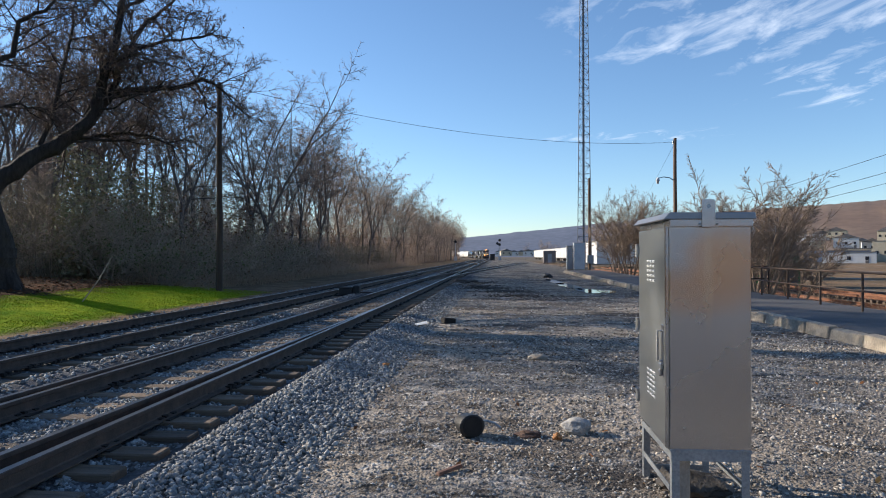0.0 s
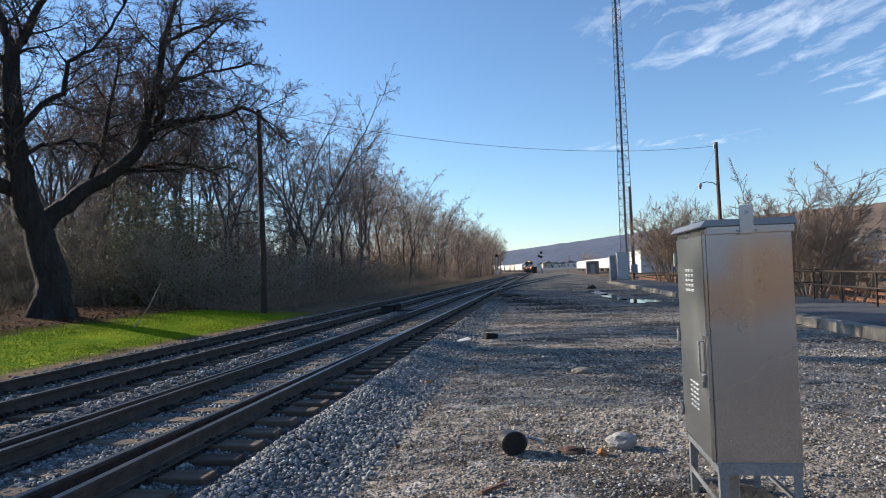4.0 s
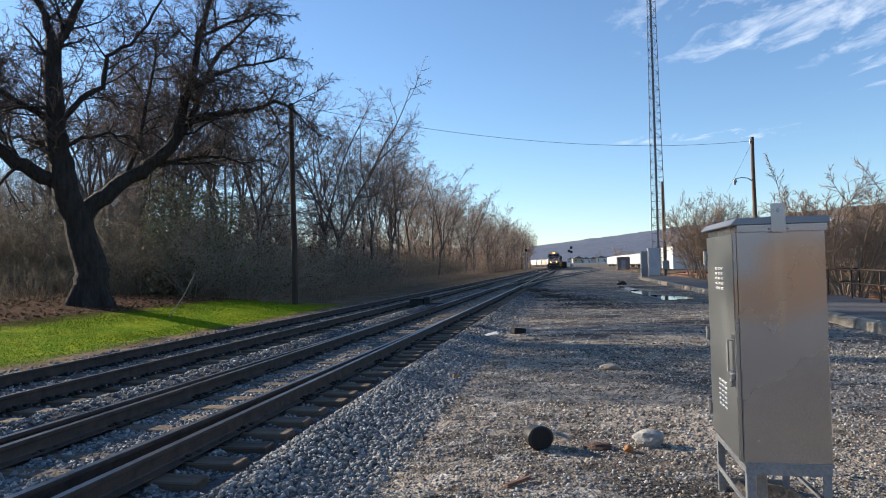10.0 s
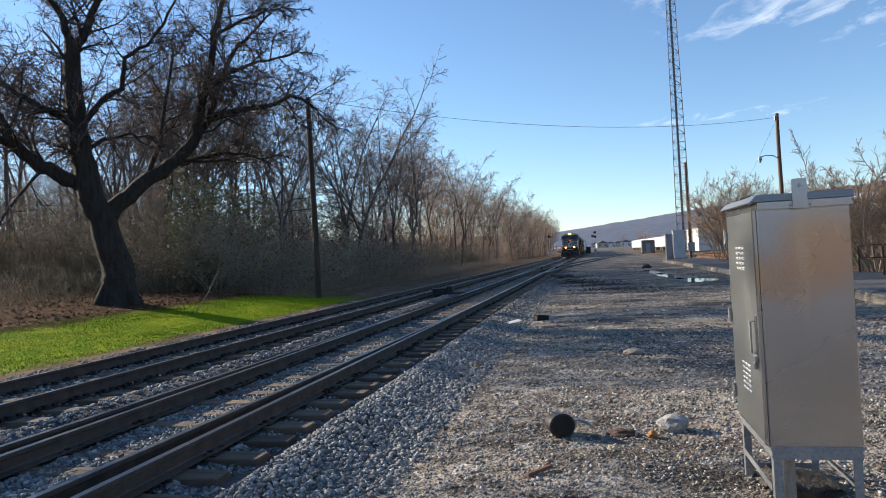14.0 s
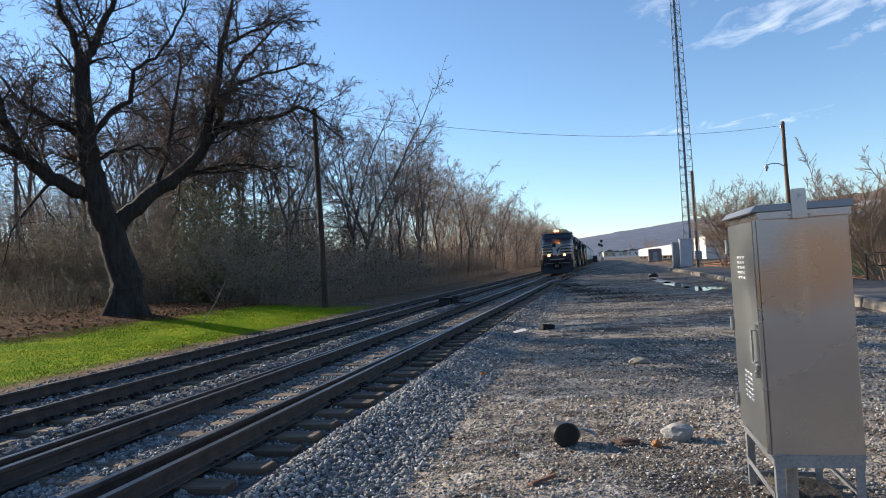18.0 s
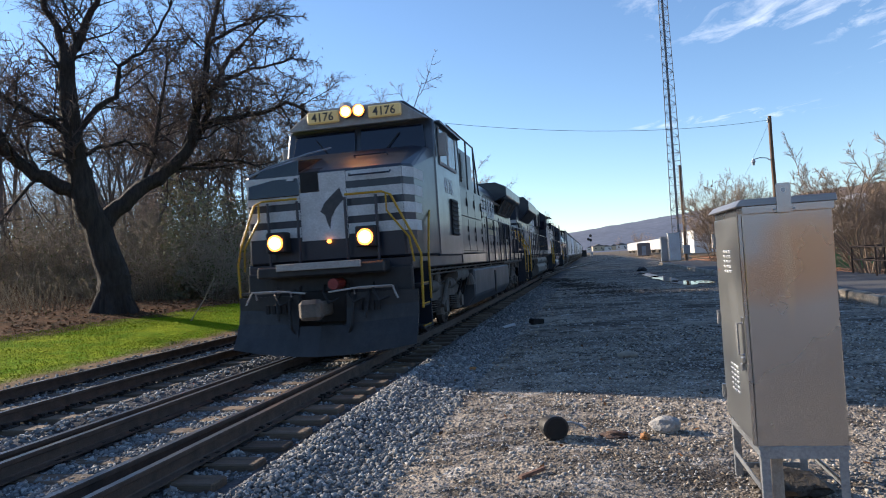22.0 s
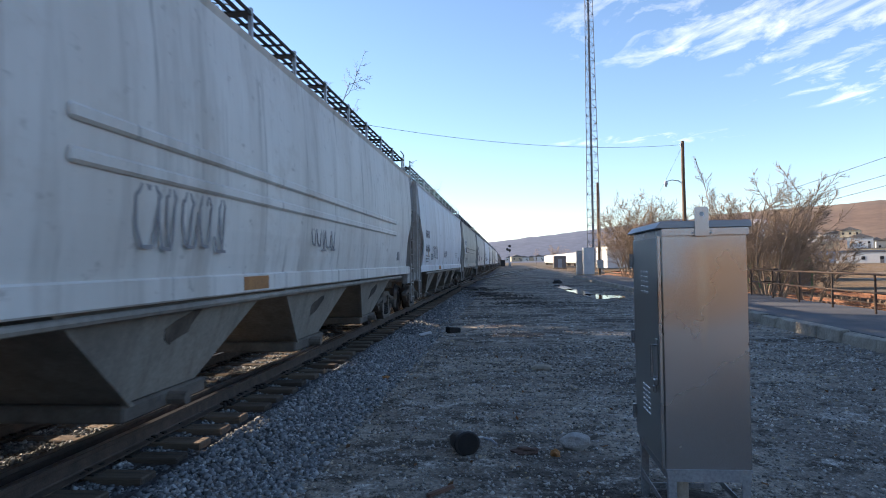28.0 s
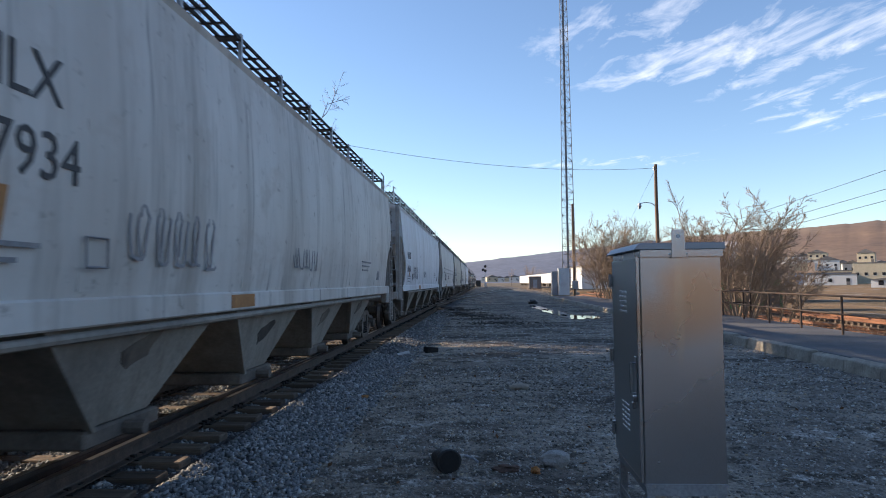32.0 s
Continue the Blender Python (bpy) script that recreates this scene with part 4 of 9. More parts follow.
M_GRILLE = shade("black_radiator_mesh", (0.018, 0.016, 0.016), (0.03, 0.026, 0.024), 0.7, 0.2, 9, 90, 0.6)
M_WHITE = shade("white_loco_stripe", (0.72, 0.72, 0.70), (0.58, 0.57, 0.54), 0.5, 0, 3, 40, 0.03, dirt=(0.4, 0.37, 0.33), dirt_amt=0.4)
M_SILL = shade("dirty_white_sill_stripe", (0.50, 0.47, 0.43), (0.36, 0.33, 0.30), 0.6, 0, 3, 40, 0.05, dirt=(0.2, 0.17, 0.14), dirt_amt=0.6)
M_YELLOW = shade("yellow_handrail_paint", (0.62, 0.36, 0.02), (0.48, 0.27, 0.02), 0.5, 0, 6, 50, 0.05)
M_GLASS = shade("dark_blue_cab_glass", (0.012, 0.018, 0.035), (0.01, 0.014, 0.028), 0.06, 0, 2, 20, 0, coat=0.5, rough_var=0.02)
M_LAMP_HOT = glow("headlight_lens", (1.0, 0.40, 0.09), 16.0)
M_LAMP_RIM = glow("amber_lamp_reflector", (1.0, 0.30, 0.05), 2.6)
M_LAMP_DEAD = shade("unlit_lamp_glass", (0.55, 0.52, 0.46), (0.4, 0.38, 0.34), 0.15, 0, 8, 40, 0)
M_BOARD = glow("lit_cream_number_board", (0.60, 0.46, 0.20), 0.1)
M_RED = shade("red_glad_hand", (0.35, 0.05, 0.04), None, 0.5, 0, 8, 40, 0)
M_WHEEL = shade("rusted_wheel_steel", (0.07, 0.05, 0.04), (0.04, 0.03, 0.026), 0.6, 0.5, 4, 40, 0.2)
M_TREAD = shade("polished_wheel_tread", (0.35, 0.34, 0.33), None, 0.35, 0.9, 6, 40, 0.05)
# under-deck steel, darker than the truck steel
M_GEAR = shade("dark_underframe_steel", (0.055, 0.048, 0.042), (0.03, 0.027, 0.025), 0.85, 0.1, 3, 30, 0.3, dirt=(0.11, 0.09, 0.075), dirt_amt=0.5)
M_GOLD = shade("dull_gold_lettering", (0.52, 0.42, 0.22), (0.42, 0.34, 0.18), 0.5, 0, 4, 40, 0.02)
M_SPRING = shade("dark_coil_spring", (0.05, 0.042, 0.036), None, 0.7, 0.3, 9, 40, 0.1)
# black steel; its dark tone also stands for shade inside slots and recesses
M_DARKIN = shade("shadowed_black_steel", (0.02, 0.018, 0.017), None, 0.8, 0, 5, 30, 0.1)


def hopper_paint(name, base, low, streak, dirt):
    """Sun-faded car paint with broad runs, thin dark runs, scuffs, and a ripple across the sheets."""
    m = bpy.data.materials.new(name)
    m.use_nodes = True
    nd, ln = m.node_tree.nodes, m.node_tree.links
    bs = nd["Principled BSDF"]
    tc = nd.new("ShaderNodeTexCoord")

    def field(stretch, scale, detail, lo, hi, amount):
        mp = nd.new("ShaderNodeMapping")
        mp.inputs["Scale"].default_value = stretch
        ln.new(tc.outputs["Object"], mp.inputs[0])
        n = nd.new("ShaderNodeTexNoise")
        n.inputs["Scale"].default_value, n.inputs["Detail"].default_value, n.inputs["Roughness"].default_value = scale, detail, 0.65
        ln.new(mp.outputs[0], n.inputs["Vector"])
        r = nd.new("ShaderNodeMapRange")
        r.inputs["From Min"].default_value, r.inputs["From Max"].default_value, r.inputs["To Max"].default_value = lo, hi, amount
        ln.new(n.outputs[0], r.inputs["Value"])
        return r.outputs[0]

    def over(fac, under, tint):
        x = nd.new("ShaderNodeMixRGB")
        ln.new(fac, x.inputs[0])
        if isinstance(under, tuple):
            x.inputs[1].default_value = (*under, 1)
        else:
            ln.new(under, x.inputs[1])
        x.inputs[2].default_value = (*tint, 1)
        return x.outputs[0]

    col = over(field((1, 1, 1), 0.5, 5, 0.35, 0.65, 1.0), base, low)
    col = over(field((1, 1, 0.12), 0.7, 6, 0.45, 0.66, 0.6), col, dirt)
    col = over(field((1, 0.8, 0.09), 2.0, 8, 0.50, 0.68, 0.6), col, streak)
    col = over(field((1, 1, 0.03), 7.0, 3, 0.60, 0.74, 0.6), col, tuple(c * 0.6 for c in streak))
    col = over(field((1, 1.0, 1.5), 1.1, 10, 0.54, 0.68, 0.6), col, dirt)
    col = over(field((1, 1, 1.5), 5.0, 10, 0.60, 0.70, 0.6), col, streak)
    ln.new(col, bs.inputs["Base Color"])
    bs.inputs["Roughness"].default_value = 0.55
    bp = nd.new("ShaderNodeBump")
    bp.inputs["Strength"].default_value, bp.inputs["Distance"].default_value = 0.5, 0.05
    ln.new(field((0.2, 1, 0.12), 1.3, 2, 0.0, 1.0, 1.0), bp.inputs["Height"])
    ln.new(bp.outputs[0], bs.inputs["Normal"])
    return m


HP_TAN = hopper_paint("stained_tan_hopper_paint", (0.74, 0.71, 0.65), (0.66, 0.63, 0.575), (0.32, 0.285, 0.24), (0.53, 0.48, 0.41))
HP_WHITE = hopper_paint("stained_white_hopper_paint", (0.76, 0.77, 0.78), (0.69, 0.70, 0.71), (0.36, 0.34, 0.31), (0.58, 0.57, 0.545))
HP_CREAM = hopper_paint("faded_cream_hopper_paint", (0.56, 0.525, 0.43), (0.50, 0.465, 0.38), (0.22, 0.19, 0.145), (0.39, 0.345, 0.275))
HP_GREY = hopper_paint("weathered_grey_hopper_paint", (0.66, 0.63, 0.575), (0.57, 0.54, 0.49), (0.20, 0.17, 0.135), (0.42, 0.37, 0.31))
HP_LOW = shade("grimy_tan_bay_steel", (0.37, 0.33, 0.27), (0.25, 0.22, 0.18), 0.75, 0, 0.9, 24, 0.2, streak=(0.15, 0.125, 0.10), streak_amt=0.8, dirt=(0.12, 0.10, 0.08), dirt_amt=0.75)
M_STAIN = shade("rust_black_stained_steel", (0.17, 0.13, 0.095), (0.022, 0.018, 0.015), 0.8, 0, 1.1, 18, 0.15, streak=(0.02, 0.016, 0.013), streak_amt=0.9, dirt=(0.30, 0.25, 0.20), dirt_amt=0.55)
M_GRIMY = shade("grimy_car_end_steel", (0.52, 0.50, 0.46), (0.36, 0.34, 0.31), 0.75, 0, 2.2, 30, 0.15, streak=(0.10, 0.085, 0.07), streak_amt=0.8, dirt=(0.12, 0.10, 0.08), dirt_amt=0.7)
M_TANKCAR = shade("black_tank_paint", (0.018, 0.022, 0.032), (0.022, 0.027, 0.038), 0.26, 0, 0.8, 30, 0.02, streak=(0.07, 0.065, 0.06), streak_amt=0.35, coat=0.3)
M_TANKRED = shade("dark_red_brown_tank_paint", (0.10, 0.038, 0.03), (0.07, 0.028, 0.024), 0.45, 0, 0.8, 30, 0.03, streak=(0.05, 0.035, 0.03), streak_amt=0.5)
M_MARK_BLACK = shade("black_stencil_paint", (0.05, 0.05, 0.052), (0.09, 0.088, 0.085), 0.7, 0, 9, 50, 0)
M_MARK_WHITE = shade("white_stencil_paint", (0.6, 0.6, 0.58), None, 0.6, 0, 9, 50, 0)
M_MARK_FADED = shade("faded_black_stencil", (0.22, 0.22, 0.23), (0.32, 0.31, 0.30), 0.7, 0, 6, 40, 0)
M_GRAFF = shade("dark_spray_paint", (0.22, 0.21, 0.22), (0.32, 0.31, 0.31), 0.6, 0, 5, 40, 0)
M_ORANGE = shade("orange_rust_patch", (0.50, 0.22, 0.06), (0.40, 0.17, 0.06), 0.7, 0, 6, 40, 0)

SIDE = Matrix(((0, 0, 1, 0), (1, 0, 0, 0), (0, 1, 0, 0), (0, 0, 0, 1)))       # reads along +y, faces +x
FRONT = Matrix(((1, 0, 0, 0), (0, 0, -1, 0), (0, 1, 0, 0), (0, 0, 0, 1)))     # reads along +x, faces -y


def on_side(x, y, z):
    return Matrix.Translation((x, y, z)) @ SIDE


def on_front(x, y, z):
    return Matrix.Translation((x, y, z)) @ FRONT


def lathe_x(profile, n=28):
    """A solid of revolution about x. Profile: (x, radius)."""
    b = Builder()
    b.rings([[(x, r * math.cos(2 * math.pi * k / n), r * math.sin(2 * math.pi * k / n)) for k in range(n)] for x, r in profile])
    return b


def wheelset_mesh(r, name):
    b = Builder()
    for s in (-1, 1):
        w = lathe_x([(s * 0.68, 0.10), (s * 0.68, r + 0.028), (s * 0.71, r + 0.026), (s * 0.722, r), (s * 0.81, r - 0.008), (s * 0.815, r - 0.06), (s * 0.775, r - 0.075),
                     (s * 0.775, 0.17), (s * 0.82, 0.14), (s * 0.84, 0.11)])
        b.add(w.v, w.f)
    ax = lathe_x([(-1.02, 0.075), (1.02, 0.075)], 12)
    b.add(ax.v, ax.f)
    for k in range(3):      # cast marks that show the turning
        a = 2 * math.pi * k / 3
        for s in (-1, 1):
            b.rod((s * 0.776, 0.27 * math.cos(a), 0.27 * math.sin(a)), (s * 0.79, 0.27 * math.cos(a), 0.27 * math.sin(a)), 0.035, n=8)
    me = b.mesh(name, smooth=True)
    me.materials.append(M_WHEEL)
    me.materials.append(M_TREAD)
    for p in me.polygons:
        if 0.72 < abs(p.center.x) < 0.813 and p.normal.x ** 2 < 0.2 and math.hypot(p.center.y, p.center.z) > r - 0.05:
            p.material_index = 1
    return me


WHEEL_L, WHEEL_C = wheelset_mesh(0.53, "wheelset"), wheelset_mesh(0.42, "wheelset")
ROLLING = []


def loco_truck(parent, yc, pale=False):
    mt = M_LOCO_LOW if pale else M_UNDER
    tr = part("truck", Builder().box(-0.95, 0.95, -1.95, 1.95, 0.62, 0.86).box(-1.1, 1.1, -0.3, 0.3, 0.7, 1.1), M_UNDER, parent, "three-axle truck grey with brake dust", bevel=0.03, at=pose(0, yc, 0))
    for s in (-1, 1):
        prof = [(-2.35, 0.62), (-2.1, 0.78), (-1.9, 0.95), (-0.9, 0.88), (-0.6, 0.98), (0.6, 0.98), (0.9, 0.88), (1.9, 0.95), (2.1, 0.78), (2.35, 0.62), (2.3, 0.46), (2.1, 0.46),
                (1.95, 0.70), (1.5, 0.70), (1.4, 0.46), (0.45, 0.46), (0.3, 0.70), (-0.3, 0.70), (-0.45, 0.46), (-1.4, 0.46), (-1.5, 0.70), (-1.95, 0.70), (-2.1, 0.46), (-2.3, 0.46)]
        part("side_frame", Builder().prism(prof, "x", s * 0.96, s * 1.14), mt, tr, bevel=0.02)
        for ay in (-1.72, 0, 1.72):
            part("journal_box", Builder().box(s * 1.0 if s > 0 else -1.2, 1.2 if s > 0 else -1.0, ay - 0.2, ay + 0.2, 0.33, 0.72), M_UNDER, tr, bevel=0.04)
            part("bearing_cap", Builder().rod((s * 1.19, ay, 0.53), (s * 1.26, ay, 0.53), 0.13, n=14), M_UNDER, tr)
        for ay in (-0.86, 0.86):
            part("brake_cylinder", Builder().rod((s * 1.14, ay - 0.35, 0.98), (s * 1.14, ay + 0.25, 0.98), 0.12, n=14), M_UNDER, tr, smooth=True)
            part("brake_rigging", Builder().box(s * 1.05 - 0.03, s * 1.05 + 0.03, ay - 0.14, ay - 0.05, 0.25, 0.62).box(s * 1.05 - 0.03, s * 1.05 + 0.03, ay + 0.08, ay + 0.16, 0.28, 0.6), M_UNDER, tr, bevel=0.01)
            for k in range(5):
                part("coil_spring", Builder().rod((s * 1.2, ay, 0.50 + 0.045 * k), (s * 1.2, ay, 0.525 + 0.045 * k), 0.105, n=12), M_SPRING, tr)
        part("damper", Builder().rod((s * 1.2, -0.25, 0.55), (s * 1.22, 0.3, 1.05), 0.05), M_UNDER, tr)
        part("brake_pipe", Builder().pipe([(s * 1.17, -2.2, 0.82), (s * 1.18, -1.2, 1.02), (s * 1.18, 0, 1.04), (s * 1.18, 1.3, 1.02), (s * 1.17, 2.1, 0.86)], 0.022), M_DARKIN, tr)
    for ay in (-1.72, 0, 1.72):
        w = part("wheelset", WHEEL_L, None, tr, at=pose(0, ay, 0.53))
        ROLLING.append((w, 0.53))
    return tr


def loco_end(parent, y, facing, plow):
    """Pilot, steps, coupler, hoses and yellow grab irons at one end. facing: -1 for the leading end."""
    def fy(d):
        return y + facing * d
    part("pilot", Builder().box(-1.45, 1.45, min(fy(0), fy(-0.12)), max(fy(0), fy(-0.12)), 0.45, 1.45), M_PLOW, parent, bevel=0.02)
    part("anticlimber", Builder().box(-1.1, 1.1, min(fy(0.01), fy(0.35)), max(fy(0.01), fy(0.35)), 1.36, 1.55), M_PLOW, parent, bevel=0.03)
    cp = part("coupler", Builder().box(-0.11, 0.11, min(fy(-0.3), fy(0.62)), max(fy(-0.3), fy(0.62)), 0.72, 0.95), M_UNDER, parent, bevel=0.03)
    part("knuckle", Builder().box(-0.2, 0.16, min(fy(0.56), fy(0.82)), max(fy(0.56), fy(0.82)), 0.68, 1.0), M_UNDER, cp, bevel=0.06)
    part("draft_pocket", Builder().box(-0.4, 0.4, min(fy(0.005), fy(0.12)), max(fy(0.005), fy(0.12)), 0.58, 1.12), M_DARKIN, parent, bevel=0.03)
    if plow:      # one curved blade: swept back to the sides, hollow from top to foot, with a notch for the coupler
        blade = Builder()
        for half in (-1, 1):
            rows = []
            for px in (0.0, 0.4, 0.401, 0.8, 1.2, 1.56):
                top = 0.56 if px <= 0.4 else 1.06
                foot = 0.10 + 0.13 * (px / 1.56) ** 2
                ring = []
                for k in range(5):
                    z = foot + (top - foot) * k / 4
                    u = (z - foot) / (1.06 - foot)
                    ring.append((half * px, fy(0.62 - 0.20 * px / 1.56 - 0.30 * math.sin(math.pi / 2 * min(1, u * 1.2))), z))
                rows.append(ring + [(x_, fy(facing * (y_ - y) - 0.04), z_) for x_, y_, z_ in reversed(ring)])
            blade.rings(rows if half * facing < 0 else [list(reversed(q)) for q in rows])
        part("snow_plow", blade, M_PLOW, parent, "charcoal snow plow blade with scraped edges")
        for half in (-1, 1):
            for k in range(4):
                x0 = half * 0.8 + 0.1 * (k - 2) + 0.03
                part("plow_slot", Builder().box(x0, x0 + 0.055, min(fy(0.30), fy(0.345)), max(fy(0.30), fy(0.345)), 0.78, 0.93), M_DARKIN, parent)
            part("plow_grab", Builder().pipe([(half * 0.55, fy(0.25), 1.02), (half * 0.55, fy(0.3), 1.13), (half * 1.2, fy(0.24), 1.13), (half * 1.2, fy(0.2), 1.02)], 0.018), M_SILL, parent)
        for k in range(5):
            xk = -0.85 + 0.42 * k
            part("train_line_hose", Builder().pipe([(xk, fy(0.12), 1.2), (xk + 0.06, fy(0.34), 1.08 - 0.05 * (k % 2)), (xk + 0.16, fy(0.4), 0.92), (xk + 0.3, fy(0.3), 0.98)], 0.022), M_BLACK, parent)
    for s in (-1, 1):
        for k, z in enumerate((0.42, 0.78, 1.12)):
            part("step", Builder().box(s * 1.5 - 0.22, s * 1.5 + 0.06, min(fy(-0.62), fy(-0.15)), max(fy(-0.62), fy(-0.15)), z - 0.02, z + 0.012), M_LOCO, parent)
            part("step_edge", Builder().box(s * 1.5 + 0.045, s * 1.5 + 0.067, min(fy(-0.62), fy(-0.15)), max(fy(-0.62), fy(-0.15)), z + 0.013, z + 0.03), M_YELLOW, parent)
        part("step_plate", Builder().box(s * 1.22 - 0.02, s * 1.22 + 0.02, min(fy(-0.8), fy(-0.1)), max(fy(-0.8), fy(-0.1)), 0.4, 1.5), M_LOCO, parent)
        part("step_plate", Builder().box(s * 1.5 - 0.25, s * 1.5 + 0.05, min(fy(-0.8), fy(-0.76)), max(fy(-0.8), fy(-0.76)), 0.4, 1.5), M_LOCO, parent)
        part("grab_iron", Builder().pipe([(s * 1.6, fy(0.0), 0.75), (s * 1.62, fy(0.0), 1.62), (s * 1.5, fy(0.06), 1.95), (s * 1.2, fy(0.12), 2.6), (s * 1.05, fy(0.12), 2.66), (s * 0.42, fy(0.12), 2.66)], 0.021), M_YELLOW, parent, "yellow grab iron")
        part("grab_iron", Builder().pipe([(s * 1.56, fy(-0.74), 0.85), (s * 1.56, fy(-0.74), 1.6), (s * 1.55, fy(-0.95), 2.2), (s * 1.5, fy(-1.25), 2.4)], 0.02), M_YELLOW, parent, "yellow grab iron")
        part("end_rail_post", Builder().rod((s * 0.95, fy(0.12), 1.5), (s * 0.95, fy(0.12), 2.62), 0.025), M_LOCO, parent)
        part("end_rail_post", Builder().rod((s * 0.42, fy(0.12), 1.5), (s * 0.42, fy(0.12), 2.62), 0.025), M_LOCO, parent)
        part("inner_grab", Builder().pipe([(s * 1.5, fy(0.0), 1.5), (s * 1.45, fy(0.05), 1.9), (s * 1.12, fy(0.12), 2.35), (s * 1.12, fy(0.12), 2.62)], 0.018), M_YELLOW, parent)
        part("mu_hose", Builder().pipe([(s * 0.55, fy(0.1), 1.15), (s * 0.56, fy(0.34), 0.95), (s * 0.52, fy(0.4), 0.55), (s * 0.45, fy(0.36), 0.42)], 0.026), M_BLACK, parent)
        part("mu_hose", Builder().pipe([(s * 0.78, fy(0.1), 1.15), (s * 0.8, fy(0.3), 0.98), (s * 0.74, fy(0.38), 0.66)], 0.022), M_BLACK, parent)
        part("uncoupling_lever", Builder().pipe([(s * 0.2, fy(0.5), 1.1), (s * 0.7, fy(0.4), 1.15), (s * 1.2, fy(0.35), 1.15), (s * 1.3, fy(0.38), 0.95)], 0.016), M_SILL, parent)
    part("receptacle", Builder().rod((0.25, fy(0.08), 1.22), (0.25, fy(0.42), 1.22), 0.09, n=12), M_RED, parent)


def side_rails(parent, y0, y1, n, x=1.5, z0=1.62, top=2.62):
    for s in (-1, 1):
        part("handrail", Builder().rod((s * x, y0, top), (s * x, y1, top), 0.02), M_LOCO, parent)
        for k in range(n):
            yy = y0 + (y1 - y0) * k / (n - 1)
            part("rail_post", Builder().box(s * x - 0.02, s * x + 0.02, yy - 0.03, yy + 0.03, z0 - 0.28, top), M_LOCO, parent)


def hood_doors(parent, y0, y1, n, x, z0, z1, material=None):
    for s in (-1, 1):
        for k in range(n):
            a, b = y0 + (y1 - y0) * k / n + 0.025, y0 + (y1 - y0) * (k + 1) / n - 0.025
            d = part("hood_door", Builder().box(min(s * x, s * (x + 0.022)), max(s * x, s * (x + 0.022)), a, b, z0, z1), material or M_LOCO, parent, bevel=0.008)
            for zz in (z0 + 0.25, z1 - 0.3):
                part("latch", Builder().box(min(s * (x + 0.022), s * (x + 0.045)), max(s * (x + 0.022), s * (x + 0.045)), b - 0.10, b - 0.06, zz, zz + 0.13), M_DARKIN, d)


def louvre_bank(parent, y0, y1, z0, z1, x, rows, sides=(-1, 1), name="grille"):
    for s in sides:
        g = part(name, Builder().box(min(s * x, s * (x + 0.03)), max(s * x, s * (x + 0.03)), y0, y1, z0, z1), M_GRILLE, parent)
        b = Builder()
        for k in range(rows):
            z = z0 + (z1 - z0) * (k + 0.5) / rows
            b.hexa([(s * (x + 0.031), y0 + 0.03, z - 0.015), (s * (x + 0.05), y0 + 0.03, z - 0.03), (s * (x + 0.05), y1 - 0.03, z - 0.03), (s * (x + 0.031), y1 - 0.03, z - 0.015)],
                   [(s * (x + 0.031), y0 + 0.03, z + 0.01), (s * (x + 0.055), y0 + 0.03, z - 0.015), (s * (x + 0.055), y1 - 0.03, z - 0.015), (s * (x + 0.031), y1 - 0.03, z + 0.01)])
        part("slats", b, M_GRILLE, g)


def speed_bars(parent, x, y0, z0, n=4, length=1.7, tall=0.17, gap=0.11, lean=0.12):
    """Slanted white bars on a hood's side."""
    for s in (-1, 1):
        for k in range(n):
            z = z0 - k * (tall + gap)
            a = y0 + lean * k
            part("white_bar", Builder().hexa([(s * x, a + 0.06, z), (s * (x + 0.004), a + 0.06, z), (s * (x + 0.004), a + length, z), (s * x, a + length, z)],
                                             [(s * x, a, z + tall), (s * (x + 0.004), a, z + tall), (s * (x + 0.004), a + length - 0.06, z + tall), (s * x, a + length - 0.06, z + tall)]), M_WHITE, parent)


def name_bars(parent, x, y0, z0, rows):
    """Plain slanted blocks, one for each letter of a painted name. rows: (letters, height)."""
    z = z0
    for count, h in rows:
        for k in range(count):
            a = y0 + k * h * 0.98
            part("painted_bar", Builder().hexa([(x, a, z - h), (x + 0.004, a, z - h), (x + 0.004, a + h * 0.74, z - h), (x, a + h * 0.74, z - h)],
                                               [(x, a + h * 0.18, z), (x + 0.004, a + h * 0.18, z), (x + 0.004, a + h * 0.92, z), (x, a + h * 0.92, z)]), M_WHITE, parent)
        z -= h * 1.35


def number_on(parent, text, size, place, material):
    return words(text, size, material, parent, place, "road_number", 0.003, 0.012 * size)


def headlamp(parent, x, y, z, r, facing, lit):
    h = part("headlight_housing", Builder().rod((x, y, z), (x, y + facing * 0.07, z), r * 1.25, n=16), M_BLACK, parent)
    part("headlight", Builder().rod((x, y + facing * 0.07, z), (x, y + facing * 0.085, z), r * (0.9 if lit else 1.0), n=16), M_LAMP_HOT if lit else M_LAMP_DEAD, h)
    if lit:
        part("reflector", Builder().rod((x, y + facing * 0.066, z), (x, y + facing * 0.076, z), r * 1.22, n=16), M_LAMP_RIM, h)


